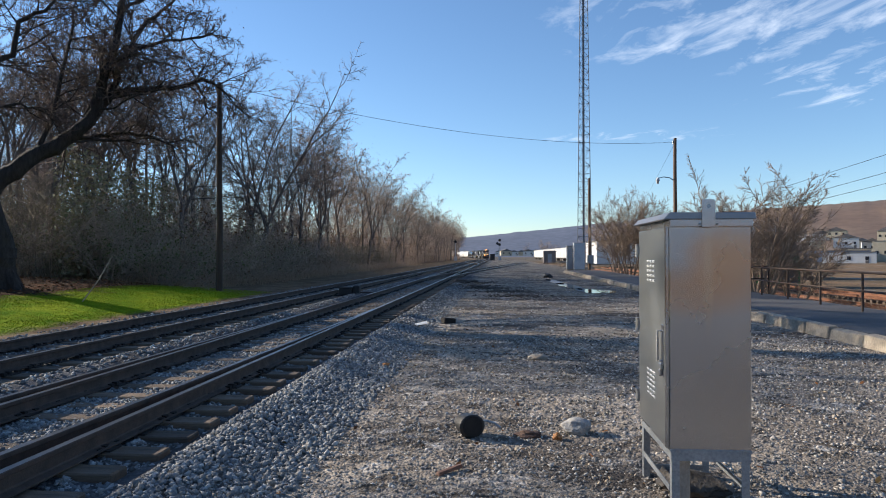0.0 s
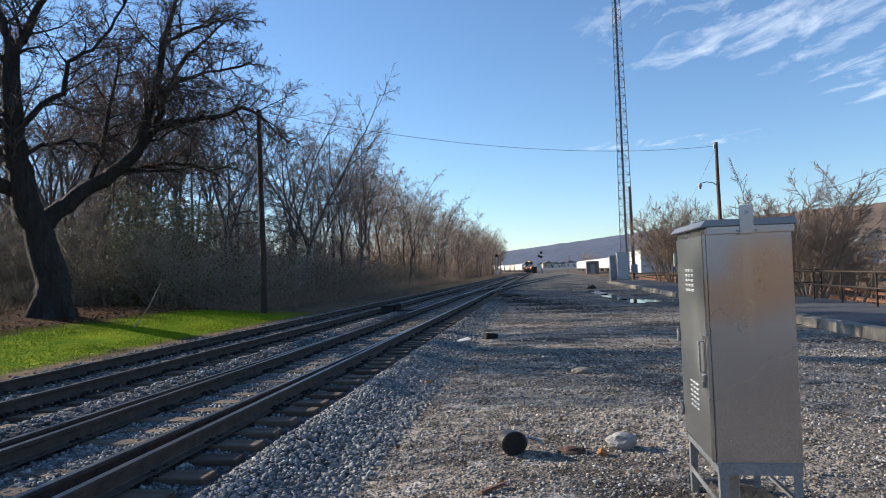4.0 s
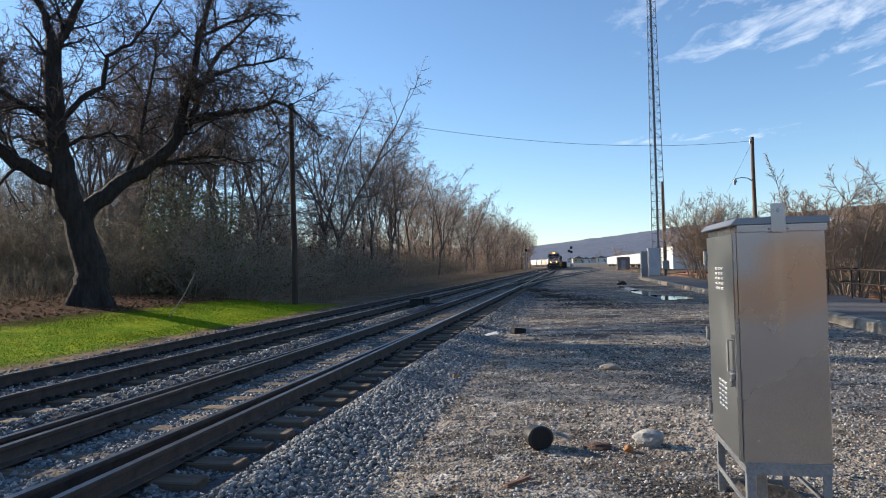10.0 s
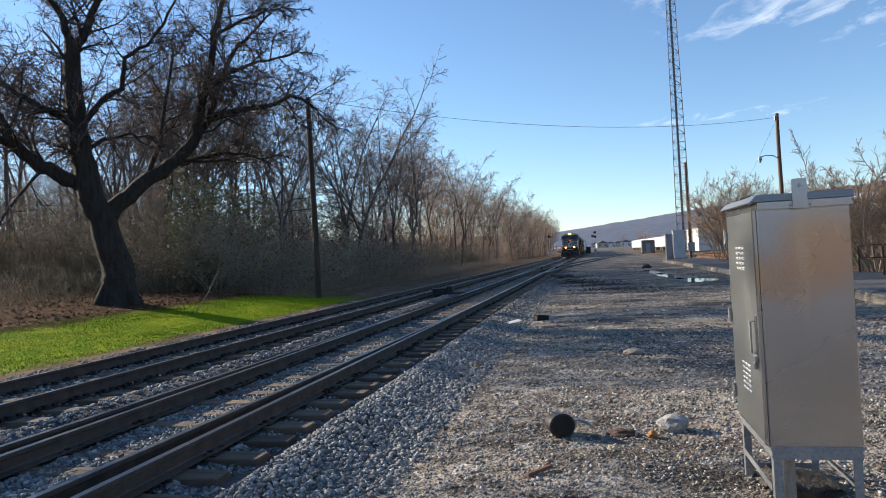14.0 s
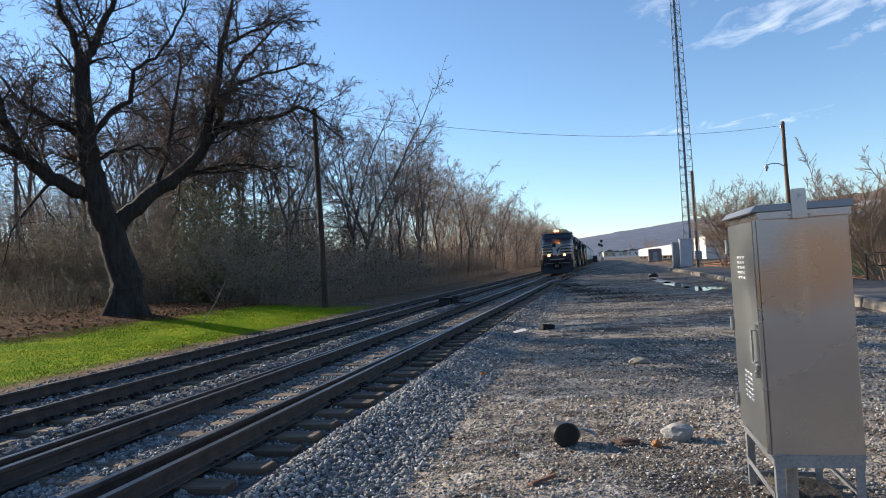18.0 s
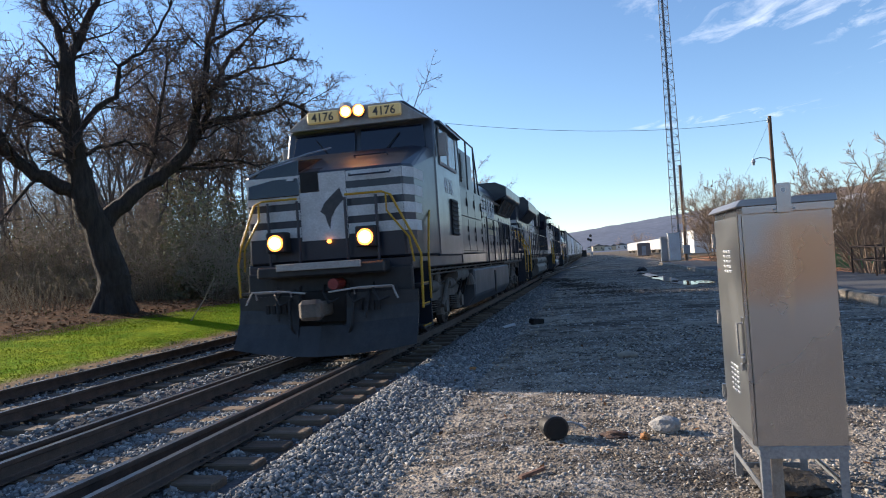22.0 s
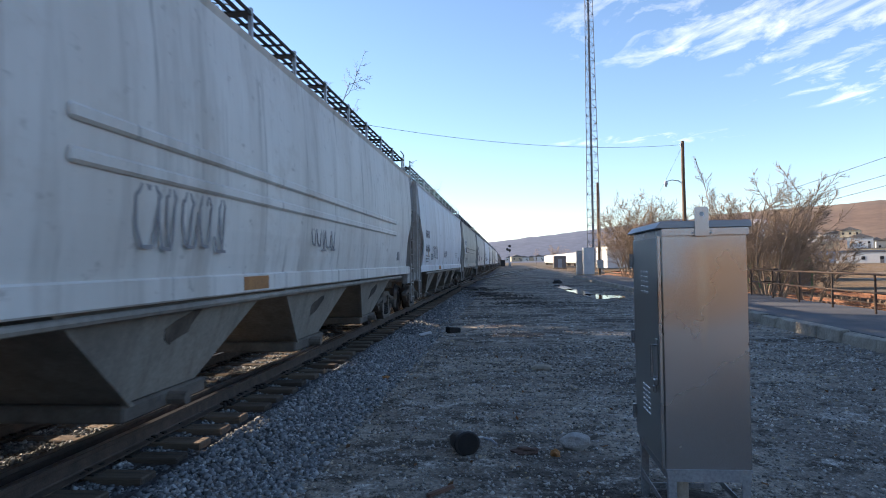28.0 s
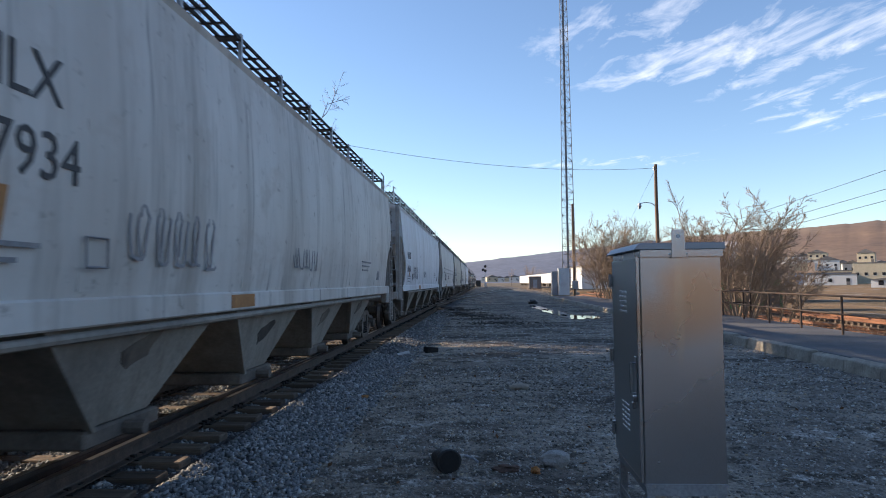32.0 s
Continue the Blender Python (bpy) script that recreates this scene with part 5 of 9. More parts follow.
def underframe(eng, L, deck, seed):
    """Beams, hangers, pipes and boxes under the deck."""
    r = random.Random(seed)
    part("underframe", Builder().box(-0.85, 0.85, 0.7, L - 0.7, 0.92, deck - 0.24), M_GEAR, eng)
    for s in (-1, 1):
        y = 1.1
        while y < L - 1.1:
            part("deck_hanger", Builder().hexa([(s * 1.0, y, 1.1), (s * 1.06, y, 1.1), (s * 1.06, y + 0.05, 1.1), (s * 1.0, y + 0.05, 1.1)], [(s * 1.3, y, deck - 0.245), (s * 1.42, y, deck - 0.245), (s * 1.42, y + 0.05, deck - 0.245), (s * 1.3, y + 0.05, deck - 0.245)]), M_GEAR, eng)
            pick = r.random()
            if pick < 0.3:
                part("air_filter", Builder().rod((s * 1.18, y + 0.3, 1.0), (s * 1.18, y + 0.3, deck - 0.3), 0.09, n=10), M_UNDER, eng)
            elif pick < 0.55:
                part("junction_box", Builder().box(s * 1.2 - 0.1, s * 1.2 + 0.1, y + 0.15, y + 0.5, 1.05, deck - 0.27), M_UNDER, eng, bevel=0.02)
            elif pick < 0.75:
                part("sand_hose", Builder().pipe([(s * 1.2, y + 0.3, deck - 0.25), (s * 1.3, y + 0.35, 1.0), (s * 1.15, y + 0.42, 0.6), (s * 0.95, y + 0.45, 0.3)], 0.025), M_DARKIN, eng)
            y += r.uniform(0.55, 0.8)
        for x, z in ((1.36, deck - 0.3), (1.28, deck - 0.38), (1.18, deck - 0.33)):
            part("air_pipe", Builder().rod((s * x, 0.9, z), (s * x, L - 0.9, z), 0.02, n=6), M_UNDER, eng)


def lead_loco():
    L = 19.0
    eng = thing("locomotive", label="lit black freight locomotive with white nose stripes and wide cab", category="locomotive", group="train vehicles")
    part("frame", Builder().box(-1.45, 1.45, 0.05, L - 0.1, 1.38, 1.6), M_LOCO, eng, bevel=0.02)
    for s in (-1, 1):
        part("sill_stripe", Builder().box(min(s * 1.452, s * 1.47), max(s * 1.452, s * 1.47), 4.4, L - 0.2, 1.40, 1.6), M_LOCO_LOW, eng)
    # nose and cab
    nose = Builder()
    nose.rings([[(-1.38, 0.0, 1.6), (1.38, 0.0, 1.6), (1.5, 0.28, 1.6), (1.5, 2.3, 1.6), (-1.5, 2.3, 1.6), (-1.5, 0.28, 1.6)],
                [(-1.38, 0.0, 3.1), (1.38, 0.0, 3.1), (1.5, 0.28, 3.1), (1.5, 2.3, 3.1), (-1.5, 2.3, 3.1), (-1.5, 0.28, 3.1)],
                [(-1.2, 1.5, 3.64), (1.2, 1.5, 3.64), (1.45, 1.55, 3.6), (1.5, 2.3, 3.6), (-1.5, 2.3, 3.6), (-1.45, 1.55, 3.6)]])
    part("nose", nose, M_LOCO, eng, bevel=0.03)
    cabm = Builder()
    cabm.rings([[(-1.52, 1.93, 1.58), (1.52, 1.93, 1.58), (1.52, 4.3, 1.58), (-1.52, 4.3, 1.58)],
                [(-1.52, 1.93, 3.6), (1.52, 1.93, 3.6), (1.52, 4.3, 3.6), (-1.52, 4.3, 3.6)],
                [(-1.5, 2.07, 4.2), (1.5, 2.07, 4.2), (1.5, 4.3, 4.2), (-1.5, 4.3, 4.2)],
                [(-0.95, 1.95, 4.62), (0.95, 1.95, 4.62), (0.95, 4.3, 4.62), (-0.95, 4.3, 4.62)]])
    # greyer than nose and hood: sky sheen put into the cab's colour
    part("cab", cabm, M_LOCO_LOW, eng, bevel=0.03)
    part("roof_brow", Builder().hexa([(-1.42, 1.81, 4.2), (1.42, 1.81, 4.2), (1.42, 2.05, 4.24), (-1.42, 2.05, 4.24)], [(-0.9, 1.81, 4.58), (0.9, 1.81, 4.58), (0.9, 2.05, 4.6), (-0.9, 2.05, 4.6)]), M_SILL, eng, bevel=0.01)
    for s in (-1, 1):
        part("windshield", Builder().hexa([(s * 0.06, 1.88, 3.68), (s * 1.36, 1.88, 3.66), (s * 1.36, 1.93, 3.66), (s * 0.06, 1.93, 3.68)] if s > 0 else [(s * 1.36, 1.88, 3.66), (s * 0.06, 1.88, 3.68), (s * 0.06, 1.93, 3.68), (s * 1.36, 1.93, 3.66)],
                                          [(s * 0.06, 1.98, 4.14), (s * 1.3, 1.98, 4.12), (s * 1.3, 2.03, 4.12), (s * 0.06, 2.03, 4.14)] if s > 0 else [(s * 1.3, 1.98, 4.12), (s * 0.06, 1.98, 4.14), (s * 0.06, 2.03, 4.14), (s * 1.3, 2.03, 4.12)]), M_GLASS, eng, "dark blue windshield", bevel=0.006)
        part("wiper", Builder().rod((s * 0.6, 1.85, 3.7), (s * 0.85, 1.92, 4.0), 0.012), M_BLACK, eng)
        for y0, y1 in ((2.3, 3.0), (3.12, 3.85)):
            w = part("side_window", Builder().box(min(s * 1.505, s * 1.535), max(s * 1.505, s * 1.535), y0, y1, 3.42, 4.08), M_GLASS, eng, bevel=0.01)
            part("window_frame", Builder().box(min(s * 1.53, s * 1.545), max(s * 1.53, s * 1.545), y0 - 0.05, y1 + 0.05, 3.36, 3.42).box(min(s * 1.53, s * 1.545), max(s * 1.53, s * 1.545), y0 - 0.05, y0, 3.42, 4.1).box(min(s * 1.53, s * 1.545), max(s * 1.53, s * 1.545), y1, y1 + 0.05, 3.42, 4.1), M_SILL, w)
        part("mirror", Builder().box(min(s * 1.54, s * 1.7), max(s * 1.54, s * 1.7), 2.15, 2.19, 3.5, 3.95), M_SILL, eng, bevel=0.01)
        part("rain_gutter", Builder().box(min(s * 1.5, s * 1.6), max(s * 1.5, s * 1.6), 2.15, 4.3, 4.16, 4.2), M_LOCO, eng)
        b = part("number_board", Builder().box(min(s * 0.3, s * 0.95), max(s * 0.3, s * 0.95), 1.74, 1.82, 4.3, 4.53), M_BOARD, eng, "lit cream number board", bevel=0.02)
        number_on(b, "4176", 0.23, on_front(s * 0.625, 1.736, 4.405), M_MARK_BLACK)
        headlamp(eng, s * 0.13, 1.77, 4.46, 0.095, -1, True)
        box_ = part("ditch_light_box", Builder().box(s * 0.78 - 0.17, s * 0.78 + 0.17, -0.26, -0.02, 1.78, 2.12), M_BLACK, eng, bevel=0.02)
        part("ditch_light", Builder().rod((s * 0.78, -0.265, 1.94), (s * 0.78, -0.29, 1.94), 0.1, n=16), M_LAMP_HOT, box_)
        part("reflector", Builder().rod((s * 0.78, -0.262, 1.94), (s * 0.78, -0.275, 1.94), 0.135, n=16), M_LAMP_RIM, box_)
        for k in range(4):
            part("nose_stripe", Builder().box(min(s * 0.42, s * 1.375), max(s * 0.42, s * 1.375), -0.005, -0.001, 2.02 + 0.29 * k, 2.19 + 0.29 * k), M_WHITE, eng)
            part("nose_stripe", Builder().add([(s * 1.385, 0.0, 2.02 + 0.29 * k), (s * 1.507, 0.28, 2.02 + 0.29 * k), (s * 1.507, 0.28, 2.19 + 0.29 * k), (s * 1.385, 0.0, 2.19 + 0.29 * k)]
                                              + [(s * 1.38, 0.004, 2.02 + 0.29 * k), (s * 1.5, 0.284, 2.02 + 0.29 * k), (s * 1.5, 0.284, 2.19 + 0.29 * k), (s * 1.38, 0.004, 2.19 + 0.29 * k)],
                                              [(0, 1, 2, 3), (7, 6, 5, 4), (0, 4, 5, 1), (1, 5, 6, 2), (2, 6, 7, 3), (3, 7, 4, 0)]), M_WHITE, eng)
            part("side_stripe", Builder().box(min(s * 1.502, s * 1.506), max(s * 1.502, s * 1.506), 0.29, 0.62 + 0.1 * k, 2.02 + 0.29 * k, 2.19 + 0.29 * k), M_WHITE, eng)
    emblem = part("nose_emblem", Builder().box(-0.41, 0.41, -0.006, -0.001, 1.95, 3.07), M_WHITE, eng, "white emblem panel with a dark shape")
    part("emblem_shape", Builder().prism([(0.1, 2.12), (0.13, 2.3), (0.22, 2.46), (0.36, 2.6), (0.3, 2.8), (0.2, 2.72), (0.02, 2.56), (-0.06, 2.42), (0.02, 2.36), (0.05, 2.24)], "y", -0.011, -0.007), M_MARK_BLACK, emblem)
    part("nose_door", Builder().hexa([(-1.36, -0.03, 2.72), (-0.42, -0.03, 2.72), (-0.42, 0.3, 2.72), (-1.36, 0.3, 2.72)], [(-1.34, 0.02, 3.16), (-0.42, 0.02, 3.32), (-0.42, 1.2, 3.52), (-1.34, 1.2, 3.36)]), M_NOSE_DOOR, eng, "glossy black nose door", bevel=0.01)
    # solid dark panel: the recess's shade is put into its colour
    part("door_recess", Builder().hexa([(-0.40, -0.012, 2.76), (-0.06, -0.012, 2.76), (-0.06, 0.2, 2.76), (-0.40, 0.2, 2.76)], [(-0.40, -0.008, 3.1), (-0.06, -0.008, 3.1), (-0.06, 0.85, 3.4), (-0.40, 0.85, 3.4)]), M_DARKIN, eng, bevel=0.006)
    part("door_sticker", Builder().box(-0.62, -0.5, -0.036, -0.031, 2.98, 3.05), M_WHITE, eng)
    part("nose_handrail", Builder().pipe([(-1.3, -0.06, 3.1), (-1.0, 0.1, 3.26), (-0.45, 0.5, 3.5), (-0.2, 1.0, 3.66)], 0.018), M_GALV, eng)
    part("nose_grab", Builder().pipe([(0.5, -0.05, 3.0), (0.5, -0.09, 2.97), (1.2, -0.09, 2.97), (1.2, -0.05, 3.0)], 0.015), M_LOCO, eng)
    part("nose_grab", Builder().pipe([(0.3, 0.86, 3.42), (0.3, 0.8, 3.44), (0.9, 0.8, 3.44), (0.9, 0.86, 3.42)], 0.015), M_LOCO, eng)
    part("class_light", Builder().rod((0.08, -0.02, 1.92), (0.08, -0.06, 1.92), 0.035, n=10), M_LAMP_RIM, eng)
    part("front_tread", Builder().box(-0.72, 0.72, -0.42, -0.36, 1.47, 1.585), M_SILL, eng, "worn pale step edge", bevel=0.01)
    number_on(eng, "4176", 0.42, on_side(1.524, 3.0, 2.98), M_WHITE)
    # wide body behind the cab, then the narrow hood
    part("equipment_body", Builder().box(-1.44, 1.44, 4.2, 7.6, 1.62, 3.2), M_LOCO, eng, bevel=0.02)
    part("upper_body", Builder().box(-1.2, 1.2, 4.2, 7.9, 3.2, 4.35), M_LOCO, eng, bevel=0.05)
    hood_doors(eng, 4.4, 7.5, 3, 1.44, 2.5, 3.12)
    hood_doors(eng, 4.4, 7.5, 3, 1.44, 1.68, 2.44)
    louvre_bank(eng, 3.1, 3.75, 2.0, 2.75, 1.523, 8, name="side_grille")
    louvre_bank(eng, 4.6, 5.1, 3.45, 4.15, 1.2, 9, name="blower_louvre")
    louvre_bank(eng, 5.3, 6.2, 3.45, 4.15, 1.2, 9, name="blower_louvre")
    for s in (-1, 1):
        part("roof_rail", Builder().pipe([(s * 1.38, 3.9, 3.2), (s * 1.38, 3.9, 4.45), (s * 1.38, 7.2, 4.45), (s * 1.38, 8.1, 2.62)], 0.022), M_LOCO, eng)
        for yy in (5.0, 6.1, 7.2):
            part("rail_post", Builder().rod((s * 1.38, yy, 3.2), (s * 1.38, yy, 4.45), 0.022), M_LOCO, eng)
    hood = Builder()
    hood.prism([(-1.02, 1.6), (1.02, 1.6), (1.02, 3.62), (0.8, 3.92), (-0.8, 3.92), (-1.02, 3.62)], "y", 7.9, 18.3)
    part("engine_hood", hood, M_LOCO, eng, bevel=0.02)
    hood_doors(eng, 8.0, 14.2, 11, 1.02, 1.66, 2.75)
    hood_doors(eng, 8.0, 13.4, 10, 1.02, 2.8, 3.52)
    speed_bars(eng, 1.046, 9.9, 3.34, 4, 1.25, 0.075, 0.05, 0.05)
    for s in (-1, 1):
        for y0, w0 in ((11.4, 0.2), (11.72, 0.24), (12.08, 0.2), (12.45, 0.5)):       # painted monogram as plain slanted blocks
            part("monogram_block", Builder().hexa([(s * 1.046, y0 + 0.12, 2.86), (s * 1.05, y0 + 0.12, 2.86), (s * 1.05, y0 + 0.12 + w0, 2.86), (s * 1.046, y0 + 0.12 + w0, 2.86)],
                                                  [(s * 1.046, y0, 3.42), (s * 1.05, y0, 3.42), (s * 1.05, y0 + w0, 3.42), (s * 1.046, y0 + w0, 3.42)]), M_WHITE, eng)
    for k, (ln_, zz) in enumerate(((1.5, 2.66), (1.75, 2.43))):
        part("painted_bar", Builder().box(1.046, 1.05, 11.45, 11.45 + ln_, zz - 0.17, zz), M_GOLD, eng)
    rad = Builder()
    rad.prism([(1.02, 3.5), (1.44, 3.66), (1.48, 3.70), (1.48, 4.02), (1.1, 4.2), (-1.1, 4.2), (-1.48, 4.02), (-1.48, 3.70), (-1.44, 3.66), (-1.02, 3.5)], "y", 13.5, 18.2)
    part("radiator", rad, M_LOCO, eng, bevel=0.02)
    for s in (-1, 1):
        for a, b in ((13.9, 14.75), (14.8, 15.65), (15.7, 16.55), (16.6, 17.45)):
            g = Builder().hexa([(s * 1.03, a, 3.12), (s * 1.06, a, 3.1), (s * 1.06, b, 3.1), (s * 1.03, b, 3.12)], [(s * 1.3, a, 3.58), (s * 1.34, a, 3.57), (s * 1.34, b, 3.57), (s * 1.3, b, 3.58)])
            sc = part("radiator_screen", g, M_GRILLE, eng)
            part("screen_frame", Builder().rod((s * 1.07, a, 3.1), (s * 1.35, a, 3.57), 0.025, n=6).rod((s * 1.07, b, 3.1), (s * 1.35, b, 3.57), 0.025, n=6).rod((s * 1.07, a, 3.1), (s * 1.07, b, 3.1), 0.025, n=6), M_UNDER, sc)
    hood_doors(eng, 14.3, 18.2, 5, 1.02, 1.7, 2.95)
    louvre_bank(eng, 14.4, 15.0, 1.95, 2.8, 1.044, 6)
    louvre_bank(eng, 15.2, 15.7, 1.95, 2.8, 1.044, 6)
    louvre_bank(eng, 17.0, 17.5, 1.95, 2.8, 1.044, 6)
    part("brake_wheel", Builder().pipe([(1.17, 0.26 * math.cos(2 * math.pi * k / 24), 0.26 * math.sin(2 * math.pi * k / 24)) for k in range(25)], 0.018), M_DARKIN, eng, at=pose(0, 16.3, 2.5))
    part("brake_stand", Builder().box(1.03, 1.15, 16.1, 16.5, 2.2, 2.8), M_LOCO_LOW, eng, bevel=0.03)
    part("exhaust_stack", Builder().box(-0.35, 0.35, 11.3, 12.2, 3.9, 4.12), M_DARKIN, eng, bevel=0.04)
    part("air_horn", Builder().rod((0.25, 2.4, 4.7), (0.25, 2.9, 4.7), 0.05, 0.09).box(0.15, 0.35, 2.6, 2.8, 4.62, 4.7), M_GALV, eng)
    part("antenna_dome", Builder().rod((-0.3, 2.2, 4.62), (-0.3, 2.2, 4.75), 0.18, 0.1), M_WHITE, eng)
    side_rails(eng, 8.2, L - 0.3, 9)
    part("fuel_tank", Builder().prism([(-1.2, 0.28), (1.2, 0.28), (1.42, 0.55), (1.42, 1.22), (-1.42, 1.22), (-1.42, 0.55)], "y", 6.1, 13.2), M_TANK_F, eng, bevel=0.04)
    for s in (-1, 1):
        part("fuel_gauge", Builder().box(min(s * 1.42, s * 1.45), max(s * 1.42, s * 1.45), 9.6, 9.85, 0.45, 1.1), M_BLACK, eng, bevel=0.01)
        part("air_reservoir", Builder().rod((s * 1.15, 4.4, 1.15), (s * 1.15, 5.8, 1.15), 0.18, n=14), M_UNDER, eng, smooth=True)
        part("bell", Builder().rod((s * 1.3, 6.0, 0.85), (s * 1.3, 6.0, 1.12), 0.16, 0.06, 14), M_UNDER, eng)
        part("cable_tray", Builder().box(min(s * 1.2, s * 1.4), max(s * 1.2, s * 1.4), 12.3, 18.6, 1.26, 1.37), M_UNDER, eng, bevel=0.02)
    underframe(eng, L, 1.62, 7)
    loco_truck(eng, 3.4)
    loco_truck(eng, 15.7)
    loco_end(eng, 0.0, -1, True)
    loco_end(eng, L, 1, False)
    return eng


def hood_loco(number, flared, wide_nose, sill, label, L):
    """A locomotive that runs with its long hood first; its cab is near the rear end."""
    eng = thing("locomotive", label=label, category="locomotive", group="train vehicles")
    deck = 1.76 if wide_nose else 1.55
    tank_paint = M_TANK_DUST if wide_nose else M_TANK_F
    part("frame", Builder().box(-1.45, 1.45, 0.05, L - 0.05, deck - 0.24, deck - 0.01), M_LOCO, eng, bevel=0.02)
    for s in (-1, 1):
        part("sill_stripe", Builder().box(min(s * 1.452, s * 1.47), max(s * 1.452, s * 1.47), 0.9, L - 0.2, deck - (0.2 if wide_nose else 0.15), deck), sill, eng)
    h0, h1 = 0.95, L - (4.9 if wide_nose else 3.5)
    part("engine_hood", Builder().prism([(-0.98, 1.6), (0.98, 1.6), (0.98, 4.0), (0.72, 4.3), (-0.72, 4.3), (-0.98, 4.0)], "y", h0, h1), M_LOCO, eng, bevel=0.025)
    hood_doors(eng, 6.3, h1 - 0.1, 8, 0.98, 1.68, 2.85)
    hood_doors(eng, 6.3, h1 - 0.1, 8, 0.98, 2.9, 3.9)
    hood_doors(eng, 1.1, 6.2, 5, 0.98, 1.68, 3.0)
    # hood end: lamps, number, stripes
    for s in (-1, 1):
        for k in range(4):
            z = 2.3 + 0.26 * k
            part("end_stripe", Builder().box(min(s * (0.18 + 0.03 * k), s * 0.97), max(s * (0.18 + 0.03 * k), s * 0.97), h0 - 0.006, h0 - 0.001, z, z + 0.15), M_WHITE, eng)
            part("side_stripe", Builder().box(min(s * 0.982, s * 0.987), max(s * 0.982, s * 0.987), h0 + 0.002, h0 + 0.25, z, z + 0.15), M_WHITE, eng)
        headlamp(eng, -0.25 + 0.12 * s, h0, 3.72, 0.085, -1, False)
        headlamp(eng, s * 0.62, 0.0, 1.9, 0.1, -1, False)
    if flared:
        number_on(eng, number, 0.3, on_front(0.45, h0 - 0.002, 3.72), M_WHITE)
        part("radiator", Builder().prism([(0.98, 3.22), (1.48, 3.74), (1.48, 4.15), (1.25, 4.4), (-1.25, 4.4), (-1.48, 4.15), (-1.48, 3.74), (-0.98, 3.22)], "y", 2.2, 6.9), M_LOCO, eng, bevel=0.02)
        for s in (-1, 1):
            part("radiator_screen", Builder().hexa([(s * 1.02, 2.35, 3.25), (s * 1.04, 2.35, 3.24), (s * 1.04, 6.75, 3.24), (s * 1.02, 6.75, 3.25)], [(s * 1.46, 2.35, 3.705), (s * 1.48, 2.35, 3.695), (s * 1.48, 6.75, 3.695), (s * 1.46, 6.75, 3.705)]), M_GRILLE, eng)
        for s in (-1, 1):
            gr = part("end_grille", Builder().box(min(s * 0.985, s * 1.02), max(s * 0.985, s * 1.02), 1.15, 2.05, 1.85, 3.1), M_GRILLE, eng)
            for k in range(7):
                part("grille_bar", Builder().box(min(s * 1.021, s * 1.045), max(s * 1.021, s * 1.045), 1.2 + 0.125 * k, 1.245 + 0.125 * k, 1.88, 3.07), M_LOCO, gr)
            # raised dark panel whose colour imitates the shade of a recess
            part("brake_recess", Builder().box(min(s * 0.985, s * 1.012), max(s * 0.985, s * 1.012), 2.14, 2.86, 1.75, 3.12), M_DARKIN, eng)
        part("brake_wheel", Builder().pipe([(1.14, 0.3 * math.cos(2 * math.pi * k / 28), 0.3 * math.sin(2 * math.pi * k / 28)) for k in range(29)], 0.016), M_GALV, eng, at=pose(0, 2.5, 2.65))
        part("brake_spoke", Builder().rod((1.13, 2.5, 2.37), (1.13, 2.5, 2.93), 0.011).rod((1.13, 2.24, 2.52), (1.13, 2.76, 2.78), 0.011).rod((1.13, 2.24, 2.78), (1.13, 2.76, 2.52), 0.011), M_LOCO_LOW, eng)
        part("brake_box", Builder().box(1.013, 1.1, 2.36, 2.64, 2.1, 2.5), M_LOCO_LOW, eng, bevel=0.03)
        louvre_bank(eng, h1 - 2.3, h1 - 1.2, 3.35, 4.1, 1.16, 8)
        part("blower_duct", Builder().box(-1.15, 1.15, h1 - 3.6, h1 - 1.0, 3.3, 4.42), M_LOCO, eng, bevel=0.04)
    else:
        b = part("number_board", Builder().box(0.02, 0.86, h0 - 0.03, h0 - 0.002, 3.28, 3.56), M_BLACK, eng, bevel=0.02)
        part("board_rim", Builder().pipe([(0.05, h0 - 0.034, 3.31), (0.83, h0 - 0.034, 3.31), (0.83, h0 - 0.034, 3.53), (0.05, h0 - 0.034, 3.53), (0.05, h0 - 0.034, 3.31)], 0.012), M_WHITE, b)
        number_on(b, number, 0.26, on_front(0.44, h0 - 0.034, 3.415), M_WHITE)
        part("end_emblem", Builder().box(-0.5, 0.17, h0 - 0.006, h0 - 0.001, 2.26, 3.22), M_WHITE, eng)
        part("emblem_shape", Builder().prism([(-0.28, 2.45), (-0.1, 2.5), (-0.02, 2.75), (0.06, 2.9), (-0.02, 3.08), (-0.2, 3.02), (-0.34, 2.8)], "y", h0 - 0.011, h0 - 0.007), M_MARK_BLACK, eng)
        for s in (-1, 1):
            g = part("radiator_screen", Builder().box(min(s * 0.985, s * 1.05), max(s * 0.985, s * 1.05), 1.0, 5.5, 3.32, 4.08), M_GRILLE, eng, bevel=0.02)
            rb = Builder()
            for k in range(40):
                yy = 1.04 + 4.42 * k / 40
                rb.box(min(s * 1.051, s * 1.066), max(s * 1.051, s * 1.066), yy, yy + 0.05, 3.36, 4.04)
            part("screen_ribs", rb, M_GRILLE, g)
            g2 = part("air_intake", Builder().box(min(s * 0.985, s * 1.07), max(s * 0.985, s * 1.07), 11.2, 13.05, 3.6, 4.16), M_GRILLE, eng, bevel=0.02)
